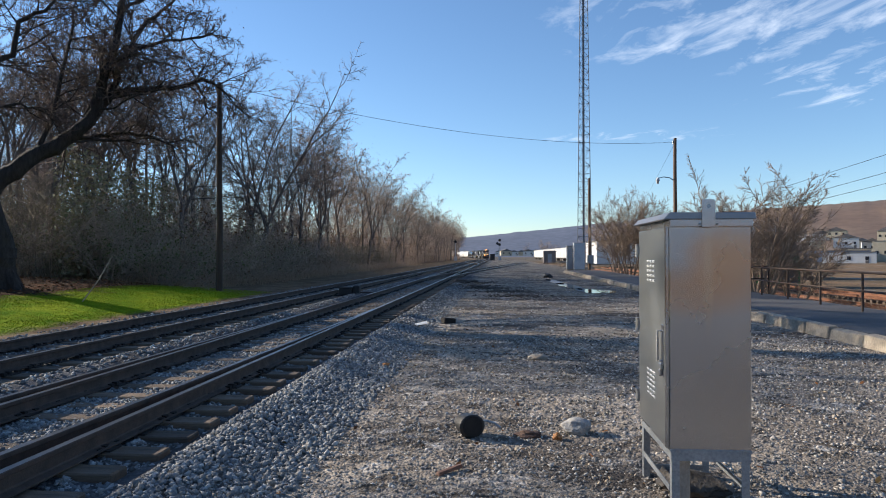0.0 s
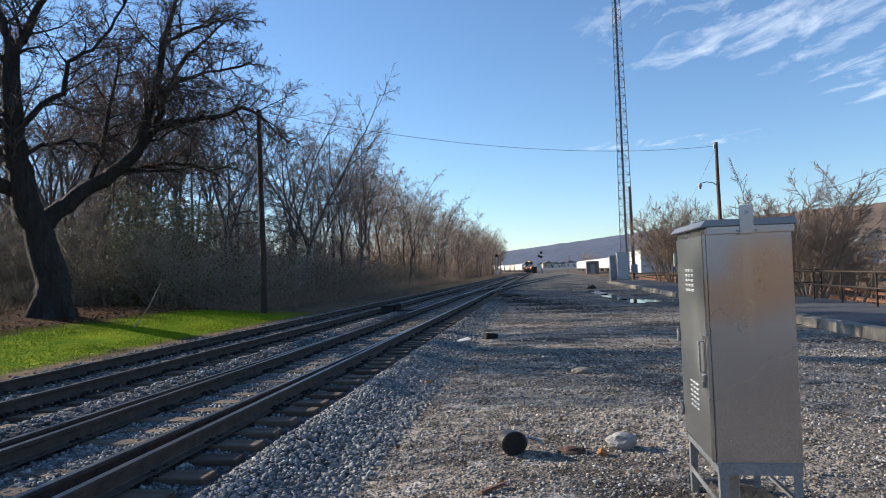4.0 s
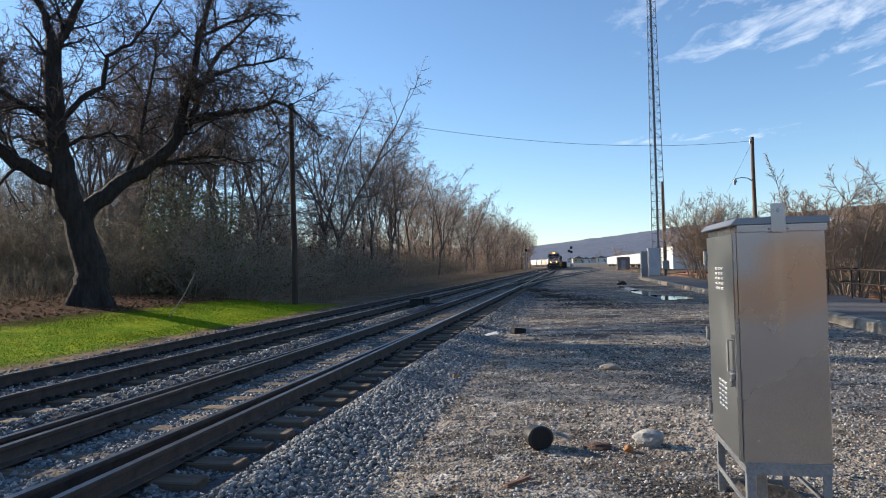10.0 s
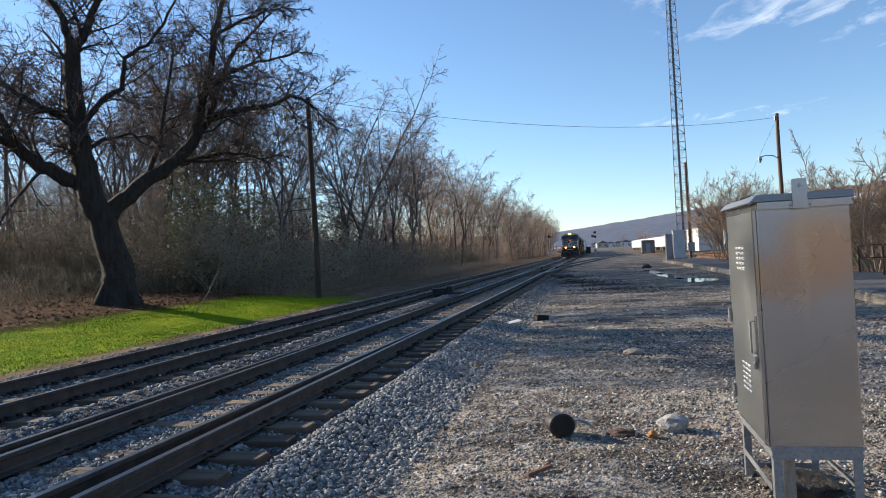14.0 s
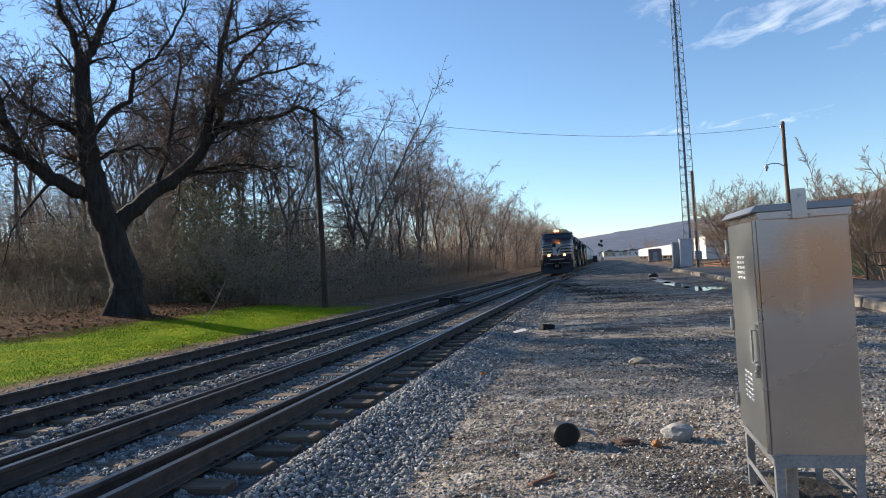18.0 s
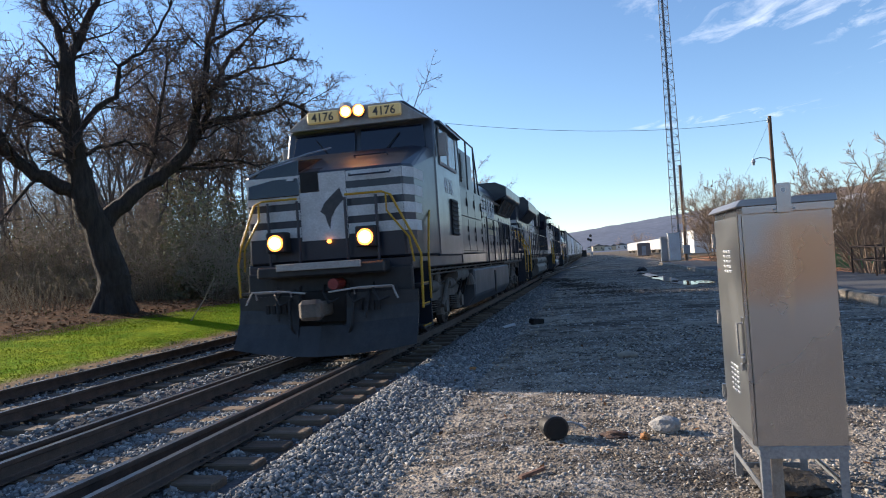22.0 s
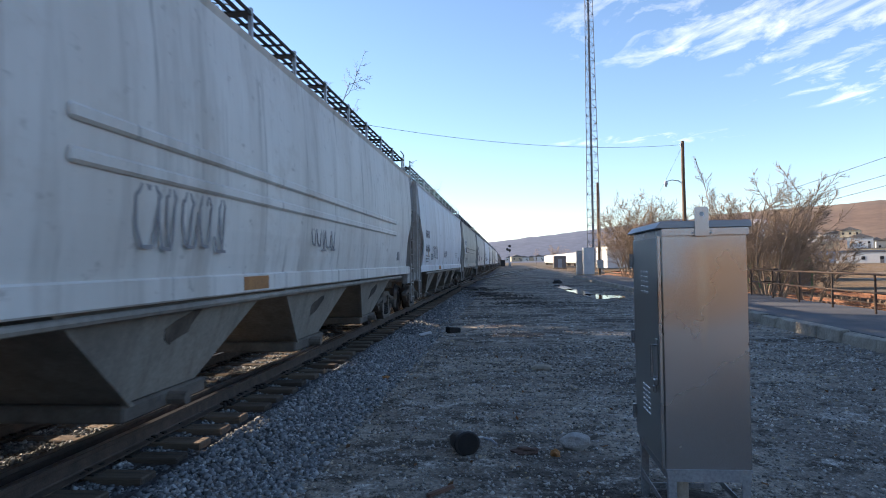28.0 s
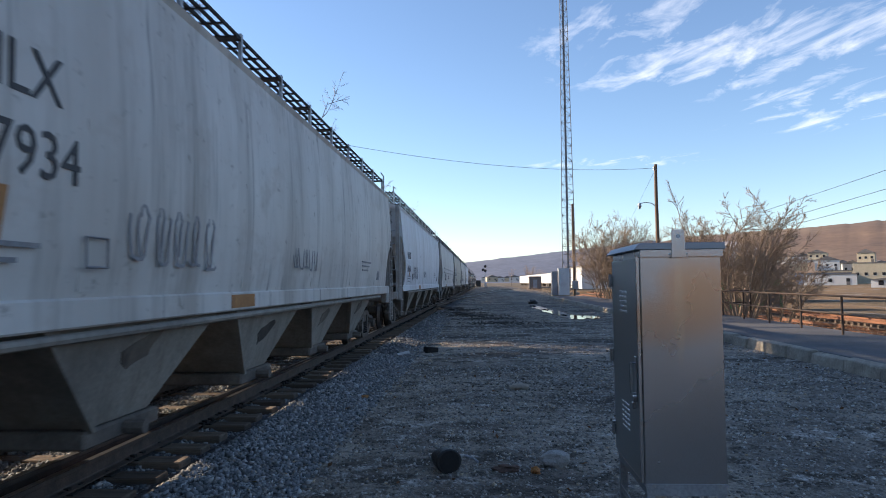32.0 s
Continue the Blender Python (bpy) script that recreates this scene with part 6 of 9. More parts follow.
            part("air_intake", Builder().box(min(s * 0.985, s * 1.04), max(s * 0.985, s * 1.07), 13.1, 14.5, 3.2, 3.75), M_GRILLE, eng, bevel=0.02)
    speed_bars(eng, 1.004, 6.55 if not flared else 7.6, 3.62, 4, 1.9)
    name_bars(eng, 1.005, 8.7, 2.72, [(7, 0.26), (8, 0.26)])
    for s in (-1, 1):       # big painted monogram, as plain slanted blocks
        for y0, w0 in ((9.0, 0.85), (10.05, 0.75)):
            part("monogram_block", Builder().hexa([(s * 1.004, y0 + 0.14, 2.9), (s * 1.008, y0 + 0.14, 2.9), (s * 1.008, y0 + 0.14 + w0, 2.9), (s * 1.004, y0 + 0.14 + w0, 2.9)],
                                                  [(s * 1.004, y0, 3.7), (s * 1.008, y0, 3.7), (s * 1.008, y0 + w0, 3.7), (s * 1.004, y0 + w0, 3.7)]), M_WHITE, eng)
    for k, (dy, dz, w, h, mt) in enumerate(((3.05, 3.02, 0.34, 0.09, M_YELLOW), (3.1, 2.86, 0.22, 0.2, M_LOCO_LOW), (4.4, 2.92, 0.16, 0.07, M_ORANGE), (5.6, 2.82, 0.2, 0.06, M_YELLOW), (8.9, 3.05, 0.1, 0.14, M_WHITE), (12.6, 2.7, 0.16, 0.08, M_WHITE), (14.0, 3.0, 0.1, 0.07, M_ORANGE), (14.1, 2.6, 0.12, 0.08, M_WHITE))):
        part("warning_decal", Builder().box(1.0225, 1.0255, dy, dy + w, dz, dz + h), mt, eng)
    for k in range(9):
        part("lift_eye", Builder().rod((0.8, 1.6 + 1.55 * k, 4.24), (0.8, 1.6 + 1.55 * k, 4.34), 0.03, n=8), M_DARKIN, eng)
    for s in (-1, 1):
        part("hood_seam", Builder().box(min(s * 0.981, s * 1.012), max(s * 0.981, s * 1.012), h0, h1, 3.93, 3.965), M_LOCO_LOW, eng)
    # roof fittings
    for yy in (2.5, 4.0, 5.4):
        part("radiator_fan", Builder().rod((0, yy, 4.3), (0, yy, 4.5), 0.6, 0.58, 20), M_DARKIN, eng)
    part("exhaust_stack", Builder().box(-0.4, 0.4, 9.2, 10.0, 4.3, 4.48), M_DARKIN, eng, bevel=0.03)
    part("air_horn", Builder().rod((0.2, h1 - 0.6, 4.5), (0.2, h1 - 0.1, 4.5), 0.05, 0.1), M_GALV, eng)
    # cab and nose
    c0, c1 = (L - 4.7, L - 1.7) if wide_nose else (L - 3.3, L - 1.5)
    wall, sill_w = (4.12, 3.46) if wide_nose else (3.9, 3.05)
    cw = 1.5
    cabm = Builder()
    cabm.rings([[(-cw, c0, deck), (cw, c0, deck), (cw, c1, deck), (-cw, c1, deck)], [(-cw, c0, wall), (cw, c0, wall), (cw, c1, wall), (-cw, c1, wall)],
                [(-0.9, c0, wall + 0.45), (0.9, c0, wall + 0.45), (0.9, c1, wall + 0.45), (-0.9, c1, wall + 0.45)]])
    part("cab", cabm, M_LOCO, eng, bevel=0.03)
    part("hood_joint", Builder().box(-0.9, 0.9, h1, c0, 1.6, 4.1), M_LOCO, eng)
    for s in (-1, 1):
        part("cab_lower_panel", Builder().box(min(s * 1.503, s * 1.52), max(s * 1.503, s * 1.52), c0 + 0.02 if wide_nose else c0 - 0.42, c1 - 0.02, deck + 0.01, 2.56 if wide_nose else 2.22), M_LOCO_LOW, eng, bevel=0.006)
        for y0, y1 in ((c0 + 0.45, c0 + 0.93), (c0 + 1.0, c1 - 0.3)) if not wide_nose else ((c0 + 0.5, c0 + 1.3), (c0 + 1.45, c1 - 0.15)):
            w = part("side_window", Builder().box(min(s * 1.49, s * 1.52), max(s * 1.49, s * 1.52), y0, y1, sill_w, wall - 0.1), M_GLASS, eng, bevel=0.01)
            part("window_frame", Builder().box(min(s * 1.515, s * 1.53), max(s * 1.515, s * 1.53), y0 - 0.05, y1 + 0.05, sill_w - 0.06, sill_w).box(min(s * 1.515, s * 1.53), max(s * 1.515, s * 1.53), y0 - 0.05, y0, sill_w, wall - 0.08).box(min(s * 1.515, s * 1.53), max(s * 1.515, s * 1.53), y1, y1 + 0.05, sill_w, wall - 0.08), M_GALV, w)
        part("sunshade", Builder().hexa([(s * 1.5, c0 + 0.2, wall - 0.05), (s * 1.78, c0 + 0.2, wall - 0.13), (s * 1.78, c1 - 0.1, wall - 0.13), (s * 1.5, c1 - 0.1, wall - 0.05)], [(s * 1.5, c0 + 0.2, wall - 0.02), (s * 1.78, c0 + 0.2, wall - 0.1), (s * 1.78, c1 - 0.1, wall - 0.1), (s * 1.5, c1 - 0.1, wall - 0.02)]), M_BLACK, eng)
        part("mirror", Builder().box(min(s * 1.53, s * 1.68), max(s * 1.53, s * 1.68), c1 - 0.1, c1 - 0.06, 3.3, 3.75), M_BLACK, eng, bevel=0.01)
        part("rear_window", Builder().box(min(s * 1.05, s * 1.4), max(s * 1.05, s * 1.4), c0 - 0.02, c0 - 0.002, 3.2, 3.75), M_GLASS, eng, bevel=0.005)
        for k, z in enumerate((1.75, 2.05)):
            part("cab_step", Builder().box(min(s * 1.0, s * 1.46), max(s * 1.0, s * 1.46), c0 - 0.62, c0 - 0.05, z, z + 0.03), M_YELLOW if k else M_LOCO, eng)
        part("cab_grab", Builder().pipe([(s * 1.5, c0 - 0.95, 2.62), (s * 1.5, c0 - 0.5, 2.72), (s * 1.5, c0 - 0.15, 3.3)], 0.02), M_GALV, eng)
    number_on(eng, number, 0.41, on_side(1.504, c1 - 0.95 if wide_nose else c1 - 0.82, 3.05 if wide_nose else 2.58), M_WHITE)
    nw, tip, nz_ = (1.46, L - 0.35, 3.44) if wide_nose else (1.3, L - 0.4, 3.05)
    part("nose", Builder().hexa([(-nw, c1, deck), (nw, c1, deck), (nw, tip, deck), (-nw, tip, deck)], [(-nw, c1, nz_), (nw, c1, nz_), (nw - 0.03, tip - 0.06, nz_ - 0.2 * wide_nose - 0.05), (-nw + 0.03, tip - 0.06, nz_ - 0.2 * wide_nose - 0.05)]), M_LOCO, eng, bevel=0.05)
    for s in (-1, 1):
        part("nose_lower_panel", Builder().box(min(s * (nw + 0.002), s * (nw + 0.018)), max(s * (nw + 0.002), s * (1.478 if wide_nose else 1.5)), c1 + 0.02, tip - 0.02 if wide_nose else L - 0.1, deck + 0.01, 2.56 if wide_nose else 2.24), M_LOCO_LOW, eng, bevel=0.005)
        for k in range(4):
            zt = (2.86 if wide_nose else 2.8) - 0.155 * k
            part("nose_stripe", Builder().hexa([(s * (nw - 0.01), tip - 0.36 + 0.03 * k, zt - 0.09), (s * (nw + 0.02), tip - 0.36 + 0.03 * k, zt - 0.09), (s * (nw + 0.02), tip + 0.004, zt - 0.09), (s * (nw - 0.01), tip + 0.004, zt - 0.09)],
                                               [(s * (nw - 0.01), tip - 0.39 + 0.03 * k, zt), (s * (nw + 0.02), tip - 0.39 + 0.03 * k, zt), (s * (nw + 0.02), tip + 0.004, zt), (s * (nw - 0.01), tip + 0.004, zt)]), M_WHITE, eng)
    if wide_nose:
        part("yellow_placard", Builder().box(nw + 0.019, nw + 0.023, tip - 0.62, tip - 0.42, 2.0, 2.28), M_YELLOW, eng)
    side_rails(eng, 1.3, c0 - 0.9, 12)
    f0, f1 = (7.1, 14.3) if wide_nose else (L * 0.36, L * 0.64)
    part("fuel_tank", Builder().prism([(-1.1, 0.28), (1.1, 0.28), (1.4, 0.52), (1.42, 0.8), (1.3, 0.98), (-1.3, 0.98), (-1.42, 0.8), (-1.4, 0.52)], "y", f0, f1), tank_paint, eng, bevel=0.03)
    for s in (-1, 1):
        for a, b in ((f0 - 0.2, f0 + 2.3), (f0 + 2.6, f1 + 0.1)):
            part("air_reservoir", Builder().rod((s * 1.22, a, 1.16), (s * 1.22, b, 1.16), 0.2, n=16), tank_paint, eng, smooth=True)
        part("fuel_filler", Builder().rod((s * 1.4, f1 - 1.2, 0.75), (s * 1.47, f1 - 1.2, 0.75), 0.08, n=12), M_BLACK, eng)
        part("cable_tray", Builder().box(min(s * 1.15, s * 1.38), max(s * 1.15, s * 1.38), 1.0, f0 - 0.4, 1.24, 1.36), M_UNDER, eng, bevel=0.02)
    underframe(eng, L, deck, 8 + wide_nose)
    loco_truck(eng, 3.0 if wide_nose else 3.4)
    loco_truck(eng, L - (3.2 if wide_nose else 3.4))
    loco_end(eng, 0.0, -1, False)
    loco_end(eng, L, 1, True)
    return eng


def car_truck(parent, yc):
    tr = part("truck", Builder().box(-1.05, 1.05, -0.22, 0.22, 0.48, 0.72), M_UNDER, parent, bevel=0.03, at=pose(0, yc, 0))
    for s in (-1, 1):
        part("side_frame", Builder().prism([(-1.15, 0.50), (-1.1, 0.60), (-0.55, 0.66), (-0.35, 0.78), (0.35, 0.78), (0.55, 0.66), (1.1, 0.60), (1.15, 0.50), (0.6, 0.56), (0.3, 0.66), (-0.3, 0.66), (-0.6, 0.56)], "x", s * 0.93, s * 1.08), M_UNDER, tr, bevel=0.015)
        part("side_frame", Builder().prism([(-1.15, 0.50), (-0.6, 0.40), (-0.36, 0.2), (0.36, 0.2), (0.6, 0.40), (1.15, 0.50), (0.98, 0.34), (0.62, 0.28), (0.38, 0.1), (-0.38, 0.1), (-0.62, 0.28), (-0.98, 0.34)], "x", s * 0.93, s * 1.08), M_UNDER, tr, bevel=0.015)
        for yy in (-0.36, 0.36):
            part("frame_column", Builder().box(min(s * 0.94, s * 1.07), max(s * 0.94, s * 1.07), yy - 0.06, yy + 0.06, 0.2, 0.68), M_UNDER, tr)
        for yy in (-0.17, 0.0, 0.17):
            part("coil_spring", Builder().pipe([(s * 1.02 + 0.058 * math.cos(0.9 * j), yy + 0.058 * math.sin(0.9 * j), 0.21 + 0.0065 * j) for j in range(38)], 0.015, 4), M_SPRING, tr)
        for ay in (-0.87, 0.87):
            part("bearing_cap", Builder().rod((s * 1.0, ay, 0.42), (s * 1.16, ay, 0.42), 0.12, n=12), M_UNDER, tr, smooth=True)
    for ay in (-0.87, 0.87):
        w = part("wheelset", WHEEL_C, None, tr, at=pose(0, ay, 0.42))
        ROLLING.append((w, 0.42))
    return tr


def car_coupler(parent, y, f):
    cp = part("coupler", Builder().box(-0.1, 0.1, min(y, y + f * 0.75), max(y, y + f * 0.75), 0.74, 0.94), M_UNDER, parent, bevel=0.03)
    part("air_hose", Builder().pipe([(0.5, y, 0.72), (0.48, y + f * 0.3, 0.62), (0.3, y + f * 0.5, 0.4)], 0.024), M_BLACK, parent)
    return cp


def ladder(parent, x, y0, y1, z0, z1, rungs, material):
    g = part("ladder", Builder().box(x - 0.016, x + 0.016, y0 - 0.016, y0 + 0.016, z0, z1).box(x - 0.016, x + 0.016, y1 - 0.016, y1 + 0.016, z0, z1), material, parent)
    for k in range(rungs):
        z = z0 + 0.12 + (z1 - z0 - 0.2) * k / (rungs - 1)
        part("rung", Builder().rod((x + 0.01, y0, z), (x + 0.01, y1, z), 0.014, n=6), material, g)


def scribble(parent, x, y0, z0, w, h, seed, material):
    """Looping spray-can strokes that spell nothing."""
    r = random.Random(seed)
    b = Builder()
    for k in range(5):
        pts, cy = [], y0 + w * (k + 0.5) / 5
        ph, a, c = r.uniform(0, 6.28), r.uniform(0.25, 0.5) * w / 5, r.uniform(0.35, 0.5) * h
        for j in range(15):
            t = 2 * math.pi * j / 12 + ph
            pts.append((cy + a * math.cos(t) * (1 + 0.3 * math.sin(2 * t)) + 0.01 * j, z0 + h / 2 + c * math.sin(t + 0.4 * math.cos(3 * t))))
        for (ya, za), (yb, zb) in zip(pts, pts[1:]):
            d = Vector((yb - ya, zb - za)).normalized() * 0.014
            b.hexa([(x, ya - d[1], za + d[0]), (x + 0.004, ya - d[1], za + d[0]), (x + 0.004, ya + d[1], za - d[0]), (x, ya + d[1], za - d[0])],
                   [(x, yb - d[1], zb + d[0]), (x + 0.004, yb - d[1], zb + d[0]), (x + 0.004, yb + d[1], zb - d[0]), (x, yb + d[1], zb - d[0])])
    part("graffiti", b, material, parent, "scrawled dark graffiti")


def hopper_half(z):
    """Half width of a hopper body at a height: slightly bowed."""
    k = (z - 1.3) / 2.75
    return 1.50 + 0.10 * math.sin(math.pi * min(1, max(0, k)) ** 0.8)


def hopper(L, paint, bays, label, marks=None, mark_colour=None, graffiti=0, ribs=False, patch=False, mark_at=(2.5, 2.72)):
    car = thing("hopper_car", label=label, category="hopper car", group="train vehicles")
    levels = [(1.42, 2.1), (1.8, 1.72), (2.15, 1.36), (2.45, 1.05), (2.75, 0.72), (2.9, 0.5), (3.0, 0.3), (3.4, 0.28), (3.9, 0.28)]
    body = Builder()
    loops = []
    for z, a in levels:
        w = hopper_half(z) - 0.04
        loops.append([(-w, a + 0.05, z), (-w + 0.12, a, z), (w - 0.12, a, z), (w, a + 0.05, z), (w, L - a - 0.05, z), (w - 0.12, L - a, z), (-w + 0.12, L - a, z), (-w, L - a - 0.05, z)])
    body.rings(loops)
    part("body", body, paint, car, smooth=True)
    for s in (-1, 1):      # outer sheets with scalloped ends
        sheet = Builder()
        sheet.rings([[(s * (hopper_half(z) - 0.03), a, z), (s * hopper_half(z), a, z), (s * hopper_half(z), L - a, z), (s * (hopper_half(z) - 0.03), L - a, z)]
                     for z, a in ((1.42, 1.2), (1.62, 1.28), (1.85, 1.32), (2.1, 1.26), (2.3, 1.05), (2.5, 0.77), (2.7, 0.57), (2.9, 0.45), (3.2, 0.42), (3.55, 0.42), (3.9, 0.42))])
        part("side_sheet", sheet, paint, car)
    roof = Builder()
    roof.rings([[(-1.5, 0.2, 3.895), (1.5, 0.2, 3.895), (1.5, L - 0.2, 3.895), (-1.5, L - 0.2, 3.895)], [(-1.54, 0.18, 3.97), (1.54, 0.18, 3.97), (1.54, L - 0.18, 3.97), (-1.54, L - 0.18, 3.97)],
                [(-0.6, 0.2, 4.26), (0.6, 0.2, 4.26), (0.6, L - 0.2, 4.26), (-0.6, L - 0.2, 4.26)]])
    part("roof", roof, paint, car)
    for s in (-1, 1):
        part("side_sill", Builder().box(min(s * 1.44, s * 1.56), max(s * 1.44, s * 1.56), 0.75, L - 0.75, 1.22, 1.42), paint, car, bevel=0.015)
        part("sill_pipe", Builder().rod((s * 1.53, 2.2, 1.16), (s * 1.53, L - 2.2, 1.16), 0.035), HP_LOW, car)
        for y in (0.22, L - 0.22):
            part("corner_post", Builder().box(s * 1.45 - 0.06, s * 1.45 + 0.06, y - 0.07, y + 0.07, 1.0, 4.0), M_GRIMY, car)
        for y in (0.4, L - 0.85):
            part("bolster_plate", Builder().box(min(s * 1.35, s * 1.52), max(s * 1.35, s * 1.52), y, y + 0.45, 0.95, 1.4), M_GRIMY, car, bevel=0.02)
        ladder(car, s * 1.56, 0.12, 0.52, 0.45, 3.0, 7, M_GRIMY)
        ladder(car, s * 1.56, L - 0.52, L - 0.12, 0.45, 3.0, 7, M_GRIMY)
        if ribs:
            for z in (2.15, 2.42):
                part("side_rib", Builder().box(min(s * (hopper_half(z) - 0.01), s * (hopper_half(z) + 0.035)), max(s * (hopper_half(z) - 0.01), s * (hopper_half(z) + 0.035)), 3.0, L - 3.2, z, z + 0.11), paint, car, bevel=0.03)
        if not ribs:
            for j in range(5):
                yy = 3.2 + (L - 6.4) * j / 4
                part("side_seam", Builder().hexa([(s * (hopper_half(1.5) - 0.004), yy, 1.46), (s * (hopper_half(1.5) + 0.006), yy, 1.46), (s * (hopper_half(1.5) + 0.006), yy + 0.05, 1.46), (s * (hopper_half(1.5) - 0.004), yy + 0.05, 1.46)],
                                                 [(s * (hopper_half(2.6) - 0.004), yy, 2.6), (s * (hopper_half(2.6) + 0.006), yy, 2.6), (s * (hopper_half(2.6) + 0.006), yy + 0.05, 2.6), (s * (hopper_half(2.6) - 0.004), yy + 0.05, 2.6)]), paint, car)
        part("defect_stencil", Builder().box(min(s * 1.54, s * (hopper_half(1.72) + 0.006)), max(s * 1.54, s * (hopper_half(1.72) + 0.006)), L - 2.85, L - 2.55, 1.58, 1.86), M_MARK_FADED, car)
        part("sill_patch", Builder().box(min(s * 1.561, s * 1.565), max(s * 1.561, s * 1.565), L * 0.32, L * 0.32 + 0.7, 1.25, 1.39), M_ORANGE, car)
        # end grab rails and ladders across the ends
    for y, f in ((0.0, -1), (L, 1)):
        part("end_sill", Builder().box(-1.45, 1.45, min(y, y - f * 0.28), max(y, y - f * 0.28), 0.98, 1.22), M_GRIMY, car, bevel=0.02)
        part("centre_sill", Builder().box(-0.28, 0.28, min(y - f * 0.1, y - f * 2.6), max(y - f * 0.1, y - f * 2.6), 0.72, 1.2), M_UNDER, car)
        part("end_post", Builder().box(0.42, 0.52, min(y - f * 0.12, y - f * 0.22), max(y - f * 0.12, y - f * 0.22), 1.2, 4.0), M_GRIMY, car)
        part("end_post", Builder().box(-0.52, -0.42, min(y - f * 0.12, y - f * 0.22), max(y - f * 0.12, y - f * 0.22), 1.2, 4.0), M_GRIMY, car)
        for k in range(5):
            part("end_rung", Builder().rod((0.52, y - f * 0.12, 1.5 + 0.42 * k), (1.42, y - f * 0.12, 1.5 + 0.42 * k), 0.014, n=6), M_GALV, car)
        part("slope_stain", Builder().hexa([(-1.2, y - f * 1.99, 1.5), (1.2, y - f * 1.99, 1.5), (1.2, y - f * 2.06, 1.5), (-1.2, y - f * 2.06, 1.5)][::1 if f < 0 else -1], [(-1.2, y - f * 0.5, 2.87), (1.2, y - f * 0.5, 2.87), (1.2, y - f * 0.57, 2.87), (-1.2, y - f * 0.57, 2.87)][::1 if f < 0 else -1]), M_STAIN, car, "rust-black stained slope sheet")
        part("brake_valve", Builder().box(-0.9, -0.3, min(y - f * 0.5, y - f * 0.9), max(y - f * 0.5, y - f * 0.9), 1.22, 1.6), M_UNDER, car, bevel=0.02)
        part("brake_cylinder", Builder().rod((0.4, y - f * 0.9, 1.4), (1.1, y - f * 0.9, 1.4), 0.14, n=12), M_UNDER, car)
        car_coupler(car, y, f)
        car_truck(car, y - f * 1.75)
    # discharge bays
    b0, b1 = 2.75, L - 2.75
    w = (b1 - b0) / bays
    for k in range(bays):
        y0, y1 = b0 + k * w, b0 + (k + 1) * w
        m0, m1 = y0 + w * 0.36, y1 - w * 0.36
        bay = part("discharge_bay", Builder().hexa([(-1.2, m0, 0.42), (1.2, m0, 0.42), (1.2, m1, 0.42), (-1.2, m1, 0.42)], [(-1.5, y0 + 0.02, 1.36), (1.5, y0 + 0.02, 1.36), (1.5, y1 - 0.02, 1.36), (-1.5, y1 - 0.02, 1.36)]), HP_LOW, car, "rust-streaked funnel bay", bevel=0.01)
        part("gate", Builder().box(-1.25, 1.25, m0 - 0.12, m1 + 0.12, 0.28, 0.42), M_UNDER, bay, bevel=0.02)
        for s in (-1, 1):
            yc, zc_ = (m0 + m1) / 2 + 0.12 * math.sin(3.1 * k), 0.92 + 0.06 * math.cos(2.3 * k)
            blot = [(yc + 0.26 * math.cos(q) * (1 + 0.35 * math.sin(3 * q + k)), zc_ + 0.15 * math.sin(q + 0.5) * (1 + 0.3 * math.cos(2 * q))) for q in [2 * math.pi * j / 12 for j in range(12)]]
            flat = [(s * (1.206 + (z_ - 0.42) / 0.94 * 0.3), y_, z_) for y_, z_ in blot]
            deep = [(x_ - s * 0.02, y_, z_) for x_, y_, z_ in flat]
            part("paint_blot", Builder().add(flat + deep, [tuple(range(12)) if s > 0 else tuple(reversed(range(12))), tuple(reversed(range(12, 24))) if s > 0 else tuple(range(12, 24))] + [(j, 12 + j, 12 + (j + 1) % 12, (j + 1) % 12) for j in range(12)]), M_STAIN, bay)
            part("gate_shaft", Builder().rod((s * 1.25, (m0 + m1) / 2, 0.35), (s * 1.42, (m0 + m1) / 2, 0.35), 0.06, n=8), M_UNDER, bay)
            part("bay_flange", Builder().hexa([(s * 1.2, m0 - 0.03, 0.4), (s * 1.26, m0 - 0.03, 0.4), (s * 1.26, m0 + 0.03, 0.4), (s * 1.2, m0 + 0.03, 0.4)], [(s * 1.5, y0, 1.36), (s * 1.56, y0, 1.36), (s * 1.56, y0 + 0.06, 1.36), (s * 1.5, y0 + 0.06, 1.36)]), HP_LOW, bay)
    # roof walk and hatches
    for s in (-1, 1):
        cross = Builder()
        for k in range(6):
            xk = s * (0.76 + 0.112 * k)
            part("walk_bar", Builder().box(xk - 0.016, xk + 0.016, 0.1, L - 0.1, 4.43, 4.46), M_DARKIN, car)
        yk = 0.12
        while yk < L - 0.1:
            cross.box(min(s * 0.74, s * 1.34), max(s * 0.74, s * 1.34), yk, yk + (0.16 if int(yk / 0.4) % 4 == 0 else 0.03), 4.405, 4.428)
            yk += 0.4
        tagged(part("walk_grating", cross, M_DARKIN, car), kind="stuff")
    for s in (-1, 1):
        n = 12
        for k in range(n):
            yy = 0.3 + (L - 0.6) * k / (n - 1)
            part("walk_bracket", Builder().box(s * 1.32 - 0.02, s * 1.32 + 0.02, yy - 0.03, yy + 0.03, 4.1, 4.5), M_GALV, car)
        part("walk_rail", Builder().pipe([(s * 1.34, 0.1, 4.05), (s * 1.34, 0.1, 4.6), (s * 1.34, 0.6, 4.62)], 0.018), M_GALV, car)
